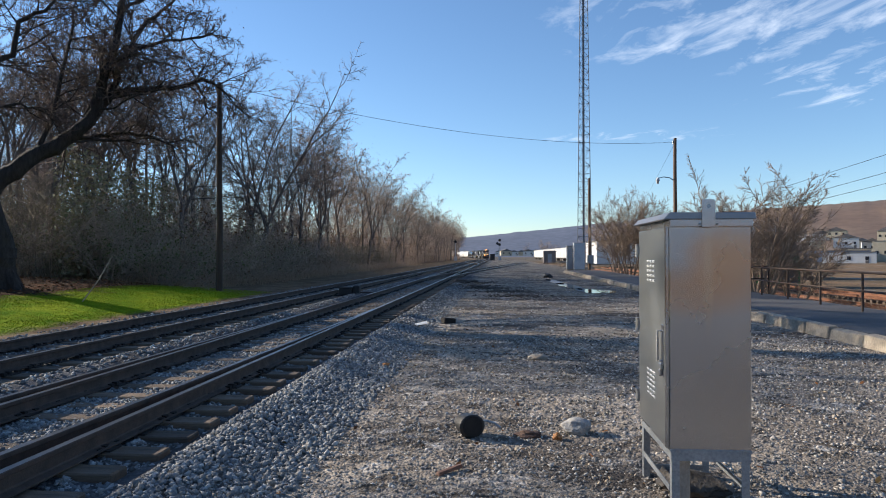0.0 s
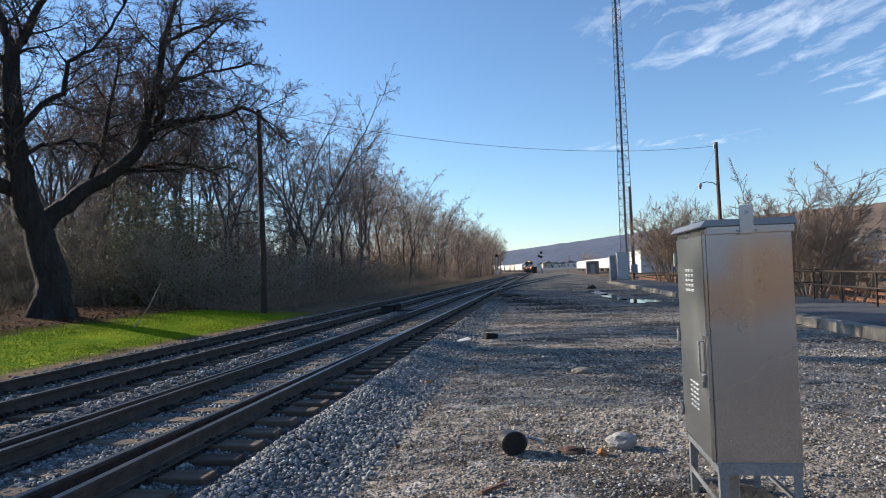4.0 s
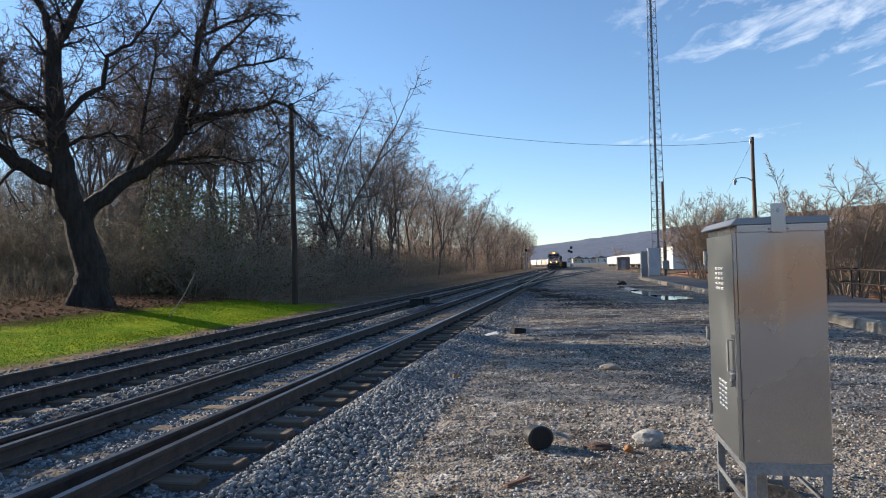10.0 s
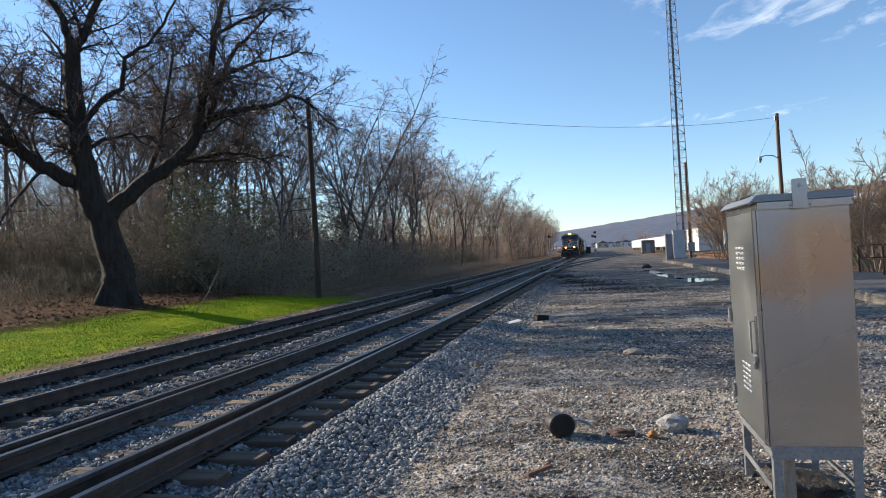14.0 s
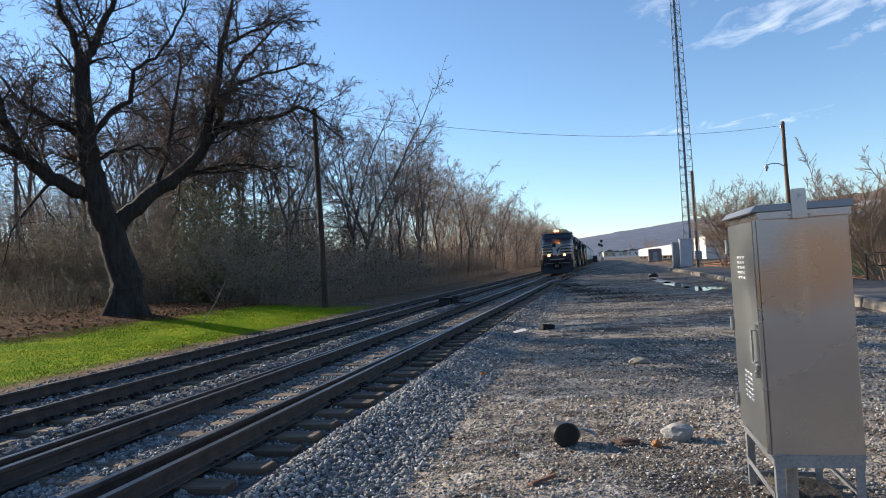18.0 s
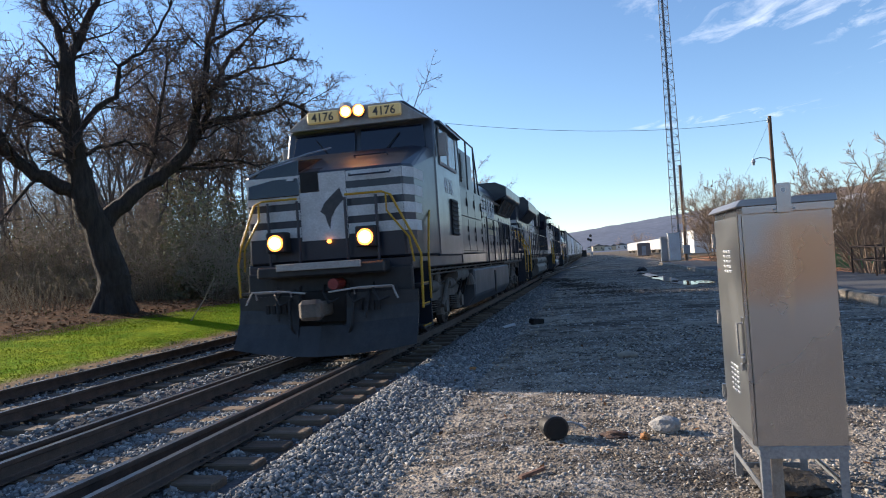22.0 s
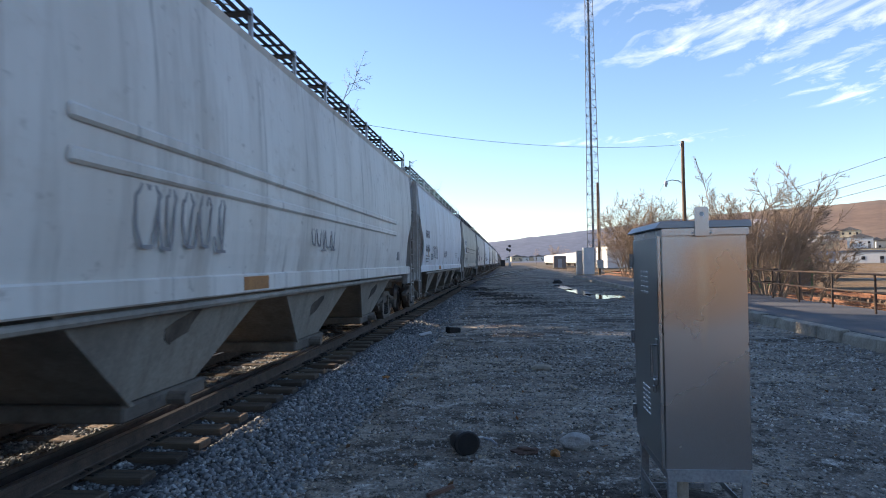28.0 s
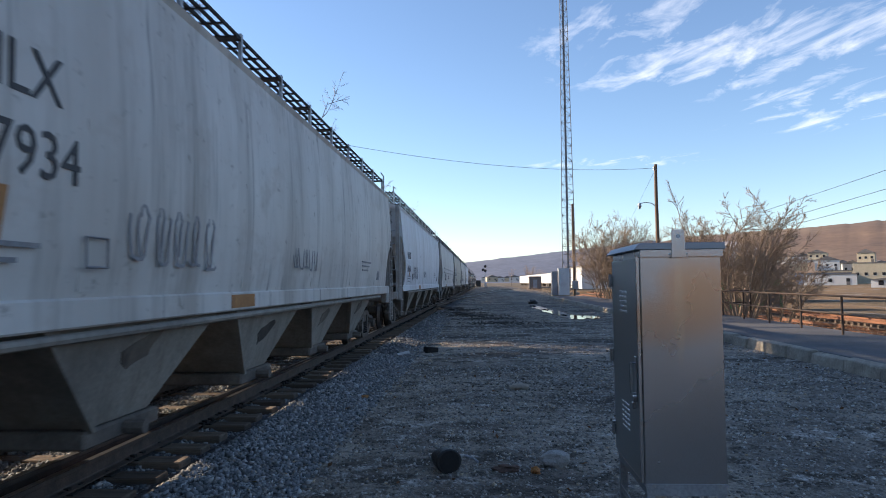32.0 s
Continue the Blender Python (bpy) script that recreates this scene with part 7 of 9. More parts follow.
        part("walk_rail", Builder().pipe([(s * 1.34, L - 0.1, 4.05), (s * 1.34, L - 0.1, 4.6), (s * 1.34, L - 0.6, 4.62)], 0.018), M_GALV, car)
    part("hatch_trough", Builder().box(-0.3, 0.3, 0.9, L - 0.9, 4.26, 4.42), paint, car, bevel=0.03)
    if marks:
        mc = mark_colour or M_MARK_BLACK
        xs = hopper_half(3.0) + 0.001
        for j, line in enumerate(marks):
            zz = mark_at[1] - 0.46 * j
            words(line, 0.36 if mark_at[1] < 2.6 else 0.42, M_MARK_FADED if mark_at[1] < 2.6 else mc, car, on_side(hopper_half(zz) + 0.004, mark_at[0], zz), "reporting_mark", 0.004)
            words(line, 0.22, mc, car, on_front(0.95, 0.27, 3.75 - 0.26 * j), "reporting_mark", 0.004)
        for j in range(3):
            part("data_line", Builder().box(hopper_half(2.0), hopper_half(2.0) + 0.012, 1.75, 2.75 - 0.2 * j, 1.72 - 0.09 * j, 1.75 - 0.09 * j), M_MARK_FADED, car)
            part("data_line", Builder().box(hopper_half(2.0), hopper_half(2.0) + 0.012, L - 5.0, L - 3.9 - 0.2 * j, 1.95 - 0.09 * j, 1.98 - 0.09 * j), M_MARK_FADED, car)
        bx = hopper_half(2.2) + 0.004
        part("data_frame", Builder().pipe([(bx, 3.2, 1.62), (bx, 3.45, 1.62), (bx, 3.45, 1.82), (bx, 3.2, 1.82), (bx, 3.2, 1.62)], 0.01, 4), M_MARK_FADED, car)
        part("paint_slash", Builder().hexa([(xs, 2.3, 1.7), (xs + 0.004, 2.3, 1.7), (xs + 0.004, 2.42, 1.7), (xs, 2.42, 1.7)], [(xs, 2.55, 2.9), (xs + 0.004, 2.55, 2.9), (xs + 0.004, 2.65, 2.9), (xs, 2.65, 2.9)]), M_ORANGE, car)
    if graffiti:
        scribble(car, hopper_half(2.0) + 0.002, 3.7, 1.62, 1.6, 0.6, graffiti, M_GRAFF)
        scribble(car, hopper_half(1.9) + 0.002, 8.0, 1.7, 1.3, 0.55, graffiti + 1, M_GRAFF)
    if patch:
        for j in range(2):
            part("mark_panel", Builder().box(hopper_half(mark_at[1] - 0.46 * j) - 0.02, hopper_half(mark_at[1] - 0.46 * j) + 0.003, mark_at[0] - 0.95, mark_at[0] + 0.95, mark_at[1] - 0.2 - 0.46 * j, mark_at[1] + 0.2 - 0.46 * j), HP_WHITE, car)
    return car


def tank_car(L, paint, label, marked):
    car = thing("tank_car", label=label, category="tank car", group="train vehicles")
    n, R, zc = 40, 1.50, 2.52
    prof = [(0.72, 0.02), (0.74, 0.5), (0.82, 0.95), (0.98, 1.28), (1.2, 1.45), (1.45, R)]
    prof += [(L / 2 - 0.9, R), (L / 2 - 0.89, R + 0.012), (L / 2 + 0.89, R + 0.012), (L / 2 + 0.9, R)]
    prof += [(L - a, r) for a, r in reversed(prof[:6])]
    b = Builder()
    b.rings([[(r * math.sin(2 * math.pi * k / n), y, zc + r * math.cos(2 * math.pi * k / n)) for k in range(n)] for y, r in prof])
    part("tank_shell", b, paint, car, smooth=True)
    for y, f in ((0.0, -1), (L, 1)):
        part("stub_sill", Builder().box(-0.3, 0.3, min(y, y - f * 2.7), max(y, y - f * 2.7), 0.75, 1.15), M_UNDER, car)
        part("end_platform", Builder().box(-1.5, 1.5, min(y, y - f * 0.5), max(y, y - f * 0.5), 1.08, 1.16), M_TANKCAR, car, bevel=0.01)
        for s in (-1, 1):
            part("platform_rail", Builder().pipe([(s * 1.5, y - f * 0.02, 1.1), (s * 1.5, y - f * 0.02, 2.35), (s * 1.5, y - f * 0.5, 2.35), (s * 1.5, y - f * 0.5, 1.1)], 0.02), M_GALV, car)
            part("corner_step", Builder().pipe([(s * 1.5, y - f * 0.05, 1.08), (s * 1.5, y - f * 0.05, 0.4), (s * 1.5, y - f * 0.45, 0.4), (s * 1.5, y - f * 0.45, 1.08)], 0.018), M_GALV, car)
            part("saddle", Builder().hexa([(s * 0.3, y - f * 1.4, 0.9), (s * 0.6, y - f * 1.4, 0.9), (s * 0.6, y - f * 2.2, 0.9), (s * 0.3, y - f * 2.2, 0.9)], [(s * 0.4, y - f * 1.4, 1.3), (s * 1.1, y - f * 1.4, 1.5), (s * 1.1, y - f * 2.2, 1.5), (s * 0.4, y - f * 2.2, 1.3)]), M_UNDER, car)
        part("head_shield", Builder().prism([(1.42 * math.cos(a), 2.5 + 1.42 * math.sin(a)) for a in [math.pi + math.pi * k / 14 for k in range(15)]], "y", y - f * 0.66, y - f * 0.69), M_TANKCAR, car)
        car_coupler(car, y, f)
        car_truck(car, y - f * 1.75)
    for s in (-1, 1):
        part("side_pipe", Builder().rod((s * 1.38, 1.6, 1.28), (s * 1.38, L - 1.6, 1.28), 0.03), M_GALV, car)
        for k in range(6):
            yy = 2.3 + (L - 4.6) * k / 5
            part("pipe_bracket", Builder().rod((s * 1.38, yy, 1.28), (s * 1.22, yy - 0.3, 1.6), 0.022), M_GALV, car)
        part("strap", Builder().pipe([((R + 0.02) * math.sin(a) * s, L / 2 + 0.95, zc + (R + 0.02) * math.cos(a)) for a in [0.1 + 0.22 * k for k in range(10)]], 0.03), paint, car)
        part("ladder", Builder().box(min(s * 1.5, s * 1.54), max(s * 1.5, s * 1.54), L / 2 - 0.25, L / 2 - 0.2, 0.6, 3.9).box(min(s * 1.5, s * 1.54), max(s * 1.5, s * 1.54), L / 2 + 0.2, L / 2 + 0.25, 0.6, 3.9), M_TANKCAR, car)
        for k in range(9):
            part("rung", Builder().rod((s * 1.54, L / 2 - 0.22, 0.75 + 0.36 * k), (s * 1.54, L / 2 + 0.22, 0.75 + 0.36 * k), 0.014, n=6), M_TANKCAR, car)
        part("top_rail", Builder().pipe([(s * 0.95, L / 2 - 1.3, 3.85), (s * 0.95, L / 2 - 1.3, 4.75), (s * 0.95, L / 2 + 1.3, 4.75), (s * 0.95, L / 2 + 1.3, 3.85)], 0.028), M_BLACK, car)
        part("top_rail", Builder().pipe([(s * 0.95, L / 2 - 1.3, 4.4), (s * 0.95, L / 2 + 1.3, 4.4)], 0.022), M_BLACK, car)
        part("top_platform", Builder().box(min(s * 0.45, s * 1.0), max(s * 0.45, s * 1.0), L / 2 - 1.3, L / 2 + 1.3, 4.02, 4.06), M_BLACK, car)
    part("valve_housing", Builder().box(-0.4, 0.4, L / 2 - 0.45, L / 2 + 0.45, 3.95, 4.5), M_YELLOW if marked else paint, car, "yellow valve housing" if marked else "", bevel=0.06)
    part("manway", Builder().rod((0, L / 2 - 0.9, 3.95), (0, L / 2 - 0.9, 4.2), 0.28, n=14), paint, car)
    if marked:
        def on_shell(y, z):
            x = math.sqrt(max(0.01, (R + 0.012) ** 2 - (z - zc) ** 2))
            tilt = math.atan2(z - zc, x)
            return Matrix.Translation((x, y, z)) @ Matrix.Rotation(-tilt, 4, "Y") @ SIDE
        words("GBRX 712074", 0.27, M_MARK_WHITE, car, on_shell(2.9, 2.2), "reporting_mark")
        words("GBRX 712074", 0.22, M_MARK_WHITE, car, on_front(0.25, 0.76, 3.15) , "reporting_mark")
        for j in range(3):
            words("-" * (12 - 2 * j), 0.16, M_MARK_WHITE, car, on_shell(3.0, 1.93 - 0.13 * j), "data_line")
            words("-" * 7, 0.22, M_MARK_WHITE, car, on_shell(6.3, 2.2 - 0.16 * j), "data_line")
            words("-" * 6, 0.22, M_MARK_WHITE, car, on_shell(9.7, 2.5 - 0.16 * j), "data_line")
            part("data_line", Builder().box(0.0, 0.9 - 0.1 * j, 0.655, 0.657, 2.1 - 0.14 * j, 2.15 - 0.14 * j), M_MARK_WHITE, car)
        part("reflector", Builder().hexa([(1.47, 1.5, 2.1), (1.51, 1.5, 2.1), (1.51, 1.6, 2.1), (1.47, 1.6, 2.1)], [(1.5, 1.5, 2.5), (1.53, 1.5, 2.5), (1.53, 1.6, 2.5), (1.5, 1.6, 2.5)]), M_YELLOW, car)
    return car


loco_1 = lead_loco()
loco_2 = hood_loco("1048", True, True, M_SILL, "black freight locomotive with flared radiators running hood first", 19.8)
loco_3 = hood_loco("6307", False, False, M_WHITE, "older black freight locomotive with black radiator screens and white sill", 18.6)
tank_1 = tank_car(14.3, M_TANKCAR, "glossy black tank car with a yellow valve housing", True)
hop_1 = hopper(18.1, HP_TAN, 3, "stained tan covered hopper car with side ribs", None, None, 21, True)
hop_2 = hopper(19.1, HP_WHITE, 4, "dirty white covered hopper car with graffiti", ("NAHX", "101046"), M_MARK_BLACK, 3, mark_at=(2.25, 2.45))
hop_3 = hopper(17.4, HP_CREAM, 4, "faded cream covered hopper car with patched marks", ("CEFX", "398001"), M_MARK_BLACK, 0, True, True)
hop_4 = hopper(18.2, HP_GREY, 4, "weathered grey covered hopper car with rust streaks and graffiti", ("TILX", "637934"), M_MARK_BLACK, 9)
MARKED = len(ROLLING)
tank_2 = tank_car(15.6, M_TANKRED, "dark red-brown tank car far back in the train", False)
# vehicle, distance of its front end behind the lead nose, length
VEHICLES = [(loco_1, 0.0, 19.0), (loco_2, 20.4, 19.8), (loco_3, 41.3, 18.6), (tank_1, 61.8, 14.3), (hop_1, 77.6, 18.1), (hop_2, 96.7, 19.1), (hop_3, 116.9, 17.4), (hop_4, 135.7, 18.2)]
back = 155.8
for k, (proto, ln_) in enumerate(((hop_2, 19.1), (hop_1, 18.1), (hop_3, 17.4), (hop_4, 18.2), (hop_2, 19.1))):
    VEHICLES.append((copy_thing(proto, Matrix()), back, ln_))
    back += ln_ + 1.4
VEHICLES.append((tank_2, back, 15.6))
back += 17.0
for k in range(7):
    VEHICLES.append((copy_thing(tank_2 if k % 3 != 2 else tank_1, Matrix()), back, 15.6 if k % 3 != 2 else 14.3))
    back += 17.0 if k % 3 != 2 else 15.7
SPEED, NOSE_AT = 14.5, 9.9          # metres a second; where the nose is at 22 s
line_s, line_p = [0.0], [(NEAR, -300.0)]
while line_p[-1][1] < 900:
    y_ = line_p[-1][1] + 1.0
    q_ = (NEAR + bend(y_), y_)
    line_s.append(line_s[-1] + math.dist(q_, line_p[-1]))
    line_p.append(q_)


def on_line(dist):
    """The point of the near track that lies that far along it; 0 is beside the camera."""
    d = dist + 300.0
    return Vector((float(np.interp(d, line_s, [p[0] for p in line_p])), float(np.interp(d, line_s, [p[1] for p in line_p]))))


def vehicle_pose(t, front, length):
    a = NOSE_AT + SPEED * (22.0 - t) + front
    p, q = on_line(a + 2.5), on_line(a + length - 2.5)
    way = (q - p).normalized()
    o = p - way * 2.5
    return Matrix.Translation((o.x, o.y, RAIL_Z)) @ Matrix.Rotation(-math.atan2(way.x, way.y), 4, "Z")


def motions():
    for ob, front, length in VEHICLES:
        walk(ob, [(t, vehicle_pose(t, front, length)) for t in range(0, 33)])
    for w, r in ROLLING[:MARKED]:
        where = w.matrix_basis.translation.copy()
        walk(w, [(k / FPS, pose(*where, math.degrees(SPEED * k / FPS / r) % 360.0, 0, 0)) for k in range(0, 32 * FPS + 1)])

# ---- bare trees ----


def tubes(p0, p1, r0, r1, n):
    """Tapered tubes, all with n sides, as one pair of arrays."""
    p0, p1 = np.asarray(p0, float), np.asarray(p1, float)
    w = p1 - p0
    w /= np.linalg.norm(w, axis=1, keepdims=True) + 1e-9
    ref = np.where(np.abs(w[:, 2:3]) < 0.9, np.array([[0, 0, 1.0]]), np.array([[1.0, 0, 0]]))
    u = np.cross(w, ref)
    u /= np.linalg.norm(u, axis=1, keepdims=True) + 1e-9
    q = np.cross(w, u)
    a = 2 * np.pi * np.arange(n) / n
    ring = u[:, None] * np.cos(a)[None, :, None] + q[:, None] * np.sin(a)[None, :, None]
    v = np.concatenate([p0[:, None] + ring * np.asarray(r0)[:, None, None], p1[:, None] + ring * np.asarray(r1)[:, None, None]], 1).reshape(-1, 3)
    k = np.arange(n)
    one = np.stack([k, (k + 1) % n, n + (k + 1) % n, n + k], -1)
    f = (np.arange(len(p0)) * 2 * n)[:, None, None] + one[None]
    return v, f.reshape(-1, 4)


def joined(name, groups, material):
    vs, fs, sizes, n = [], [], [], 0
    for v, f in groups:
        vs.append(v)
        fs.append((f + n).ravel())
        sizes.append(np.full(len(f), f.shape[1]))
        n += len(v)
    verts, loops, sizes = np.concatenate(vs).astype(np.float32), np.concatenate(fs).astype(np.int32), np.concatenate(sizes)
    me = bpy.data.meshes.new(name)
    me.vertices.add(len(verts))
    me.vertices.foreach_set("co", verts.ravel())
    me.loops.add(len(loops))
    me.loops.foreach_set("vertex_index", loops)
    me.polygons.add(len(sizes))
    me.polygons.foreach_set("loop_start", (np.cumsum(sizes) - sizes).astype(np.int32))
    me.update(calc_edges=True)
    me.materials.append(material)
    return me


def spikes(p0, p1, r0):
    """Slim three-sided twigs that end in a point."""
    v, f = tubes(p0, p1, r0, r0, 3)
    v = v.reshape(-1, 6, 3)
    v = np.concatenate([v[:, :3], np.asarray(p1, float)[:, None]], 1).reshape(-1, 3)
    one = np.array([(0, 1, 3), (1, 2, 3), (2, 0, 3)])
    return v, ((np.arange(len(p0)) * 4)[:, None, None] + one[None]).reshape(-1, 3)


FLOOR = (0.05, 0.03, 0.013, 0.0095, 0.008)


class Grower:
    """Grows limbs; keeps segments by level."""

    def __init__(self, seed, shape, least=FLOOR):
        self.r, self.shape, self.seg, self.least = random.Random(seed), shape, {}, least

    def put(self, level, a, b, ra, rb):
        self.seg.setdefault(level, []).append((tuple(a), tuple(b), ra, rb))

    def limb(self, p, way, length, radius, level, top):
        r = self.r
        if level > top or length < 0.08:
            return
        kids, share, spread, lift, wander, first = self.shape[min(level, len(self.shape) - 1)]
        n = 8 if level == 0 else 6 if level < 2 else 3 if level < 3 else 1
        pts, d = [Vector(p)], Vector(way).normalized()
        for k in range(n):
            d = (d + Vector((r.gauss(0, wander), r.gauss(0, wander), r.gauss(0, wander) + lift))).normalized()
            pts.append(pts[-1] + d * (length / n))
        rad = [radius * (1 - 0.82 * k / n) for k in range(n + 1)]
        for k in range(n):
            self.put(level, pts[k], pts[k + 1], rad[k], rad[k + 1])
        self.sprout(pts, rad, length, level, top, kids, share, spread, first)

    def sprout(self, pts, rad, length, level, top, kids, share, spread, first):
        r, n = self.r, len(pts) - 1
        if level >= top:
            return
        for c in range(kids):
            t = first + (1 - first) * (c + r.random()) / kids
            k = min(n - 1, int(t * n))
            base = pts[k].lerp(pts[k + 1], t * n - k)
            along = (pts[k + 1] - pts[k]).normalized()
            side = Vector((r.gauss(0, 1), r.gauss(0, 1), r.gauss(0, 0.6)))
            side = (side - along * side.dot(along)).normalized()
            a = radians(spread * r.uniform(0.7, 1.25))
            self.limb(base, along * math.cos(a) + side * math.sin(a), length * share * r.uniform(0.65, 1.2) * (1.12 - 0.62 * t), max(self.least[min(level + 1, 4)], rad[k] * 0.55), level + 1, top)

    def meshes(self, name, split, bark, twig):
        thick = [self.seg[k] for k in self.seg if k <= split]
        thin = [(k, self.seg[k]) for k in self.seg if k > split]
        def pack(rows, n):
            a, b, ra, rb = (np.array(q, float) for q in zip(*rows))
            w = (b - a) / (np.linalg.norm(b - a, axis=1, keepdims=True) + 1e-9)
            lap = 0.45 if n > 3 else 0.0        # overlap, so that bends stay closed
            return tubes(a - w * (ra * lap)[:, None], b + w * (rb * lap)[:, None], ra, rb, n)
        t_me = joined("trunk", [pack(s, 8 if i == 0 else 5) for i, s in enumerate(thick)], bark)
        t_me.polygons.foreach_set("use_smooth", np.ones(len(t_me.polygons), dtype=bool))
        c_me = joined("crown", [pack(s, 3) if k < 3 else spikes(*list(zip(*s))[:2], 1.3 * np.array(list(zip(*s))[2])) for k, s in thin], twig) if thin else None
        return t_me, c_me


# kids, length share, spread, lift, wander, first child at
LEADER = [(11, 0.40, 50, 0.02, 0.07, 0.10), (8, 0.50, 48, 0.02, 0.15, 0.12), (7, 0.52, 48, 0.0, 0.2, 0.1), (4, 0.5, 42, 0.0, 0.2, 0.1)]
STEM = [(5, 0.26, 58, 0.01, 0.035, 0.35), (6, 0.5, 42, 0.03, 0.14, 0.15), (5, 0.5, 44, 0.02, 0.18, 0.1), (3, 0.5, 45, 0.0, 0.2, 0.1)]
SHRUB = [(10, 0.56, 36, 0.02, 0.07, 0.2), (9, 0.52, 38, 0.03, 0.10, 0.18), (7, 0.55, 38, 0.02, 0.12, 0.15), (2, 0.6, 34, 0.02, 0.12, 0.1)]
BUSH = [(10, 0.42, 44, -0.10, 0.10, 0.2), (6, 0.5, 46, 0.0, 0.2, 0.1), (4, 0.5, 48, 0.0, 0.2, 0.1)]
OLD_SHAPE = [(15, 0.5, 46, 0.03, 0.08, 0.20), (9, 0.54, 44, 0.02, 0.16, 0.12), (6, 0.62, 46, 0.02, 0.18, 0.1), (3, 0.66, 45, 0.01, 0.2, 0.1), (3, 0.5, 45, 0, 0.2, 0.1)]


def wood_tree(seed, h, fork, leaders, r0, twig):
    """A slim forest tree: a bare trunk that forks into climbing leaders with a fine crown."""
    g = Grower(seed, STEM, (0.05, 0.026, 0.014, 0.011, 0.009))
    r = g.r
    top = Vector((r.gauss(0, 0.5), r.gauss(0, 0.5), h * fork))
    pts = [Vector((0, 0, -0.3)).lerp(top, k / 5) + Vector((r.gauss(0, 0.09), r.gauss(0, 0.09), 0)) * (k > 0) for k in range(6)]
    rad = [r0 * (1.25 if k == 0 else 1 - 0.07 * k) for k in range(6)]
    for k in range(5):
        g.put(0, pts[k], pts[k + 1], rad[k], rad[k + 1])
    g.sprout(pts, [q * 0.45 for q in rad], h * 0.6, 0, 3, *[STEM[0][j] for j in (0, 1, 2)], 0.4)
    g.shape = LEADER
    turn = r.uniform(0, 6.28)
    for k in range(leaders):
        a = turn + 2 * math.pi * k / leaders + r.uniform(-0.4, 0.4)
        tilt = r.uniform(0.16, 0.42) if leaders > 1 else 0.05
        g.limb(pts[-1] - Vector((0, 0, 0.1 + 0.5 * (k % 2))), (tilt * math.cos(a), tilt * math.sin(a), 1), (h - top.z) * (1.0 if k == 0 else r.uniform(0.75, 1.0)), rad[-1] * (0.85 if k == 0 else 0.65), 0, 3)
    return g.meshes("tree", 1, M_BARK_GREY, twig), h


# the last three kinds wear the sunlit twig colour
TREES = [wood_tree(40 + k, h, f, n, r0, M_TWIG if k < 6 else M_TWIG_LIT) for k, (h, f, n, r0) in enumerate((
    (16.5, 0.34, 3, 0.17), (15.5, 0.46, 2, 0.14), (17.0, 0.30, 3, 0.20), (15.0, 0.42, 2, 0.12), (16.0, 0.24, 4, 0.18), (16.5, 0.50, 2, 0.13),
    (15.5, 0.28, 3, 0.16), (16.0, 0.38, 3, 0.15), (14.5, 0.22, 4, 0.14)))]


def plant(name, meshes, x, y, z, turn, size, label, category="tree", group=""):
    t = thing(name, Matrix.LocRotScale((x, y, z), Euler((0, 0, turn)), (size, size, size)), label, category, group)
    part("trunk", meshes[0], None, t)
    if meshes[1]:
        part("crown", meshes[1], None, t)
    return t


LABELS = ("tall bare tree with fine grey twigs in the wood", "leafless straight tree at the wood's edge", "bare forked tree among brown undergrowth")
t_rng = random.Random(77)
spots = []
y = 27.0
while y < 335:
    for row in range(4 if y < 50 else 2):
        x = -18.0 - row * 4.2 - (5.0 if y < 36 else 0) + t_rng.uniform(-1.6, 1.6) + bend(y) * 0.8
        yy = y + t_rng.uniform(-1.9, 1.9)
        if yy > 28 + 0.36 * (-12 - x):
            spots.append((x, yy, row))
    y += 4.4 if y < 110 else 7.0
for k in range(40):
    x = t_rng.uniform(-66, -27)
    spots.append((x, t_rng.uniform(28 + 0.36 * (-12 - x), 80), 4))
# unseen trees added left of the view to cast shade on the lawn
spots += [(-25.0, 9.5, 0), (-28.5, 3.5, 0), (-23.5, 2.0, 0), (-31.0, 12.0, 0)]
for k, (x, y, row) in enumerate(spots):
    # farther trees mostly take the kinds with sunlight in their twig colour
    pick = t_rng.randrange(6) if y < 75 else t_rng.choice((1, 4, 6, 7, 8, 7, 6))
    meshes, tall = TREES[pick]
    plant("tree", meshes, x, y, ground_z(x, y) - 0.1, t_rng.uniform(0, 6.28), (t_rng.uniform(14.8, 17.0) + 1.5 * (x < -26)) / tall, LABELS[pick % 3], "tree", "trees of the wood")

# low trees that branch from the ground along the wood's edge
EDGE = [(16, 0.42, 52, 0.01, 0.09, 0.06), (9, 0.5, 46, 0.02, 0.15, 0.1), (7, 0.5, 46, 0.0, 0.2, 0.1), (3, 0.5, 45, 0.0, 0.2, 0.1)]
LOW = []
for k in range(4):
    g = Grower(90 + k, EDGE, (0.04, 0.024, 0.015, 0.012, 0.01))
    for j in range(3):
        g.limb((0.25 * j - 0.2, 0.15 * j, -0.2), (0.3 * math.cos(2.1 * j + k), 0.3 * math.sin(2.1 * j + k), 1), 8.0 - j, 0.075, 0, 3)
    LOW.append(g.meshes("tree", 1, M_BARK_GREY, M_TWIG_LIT))
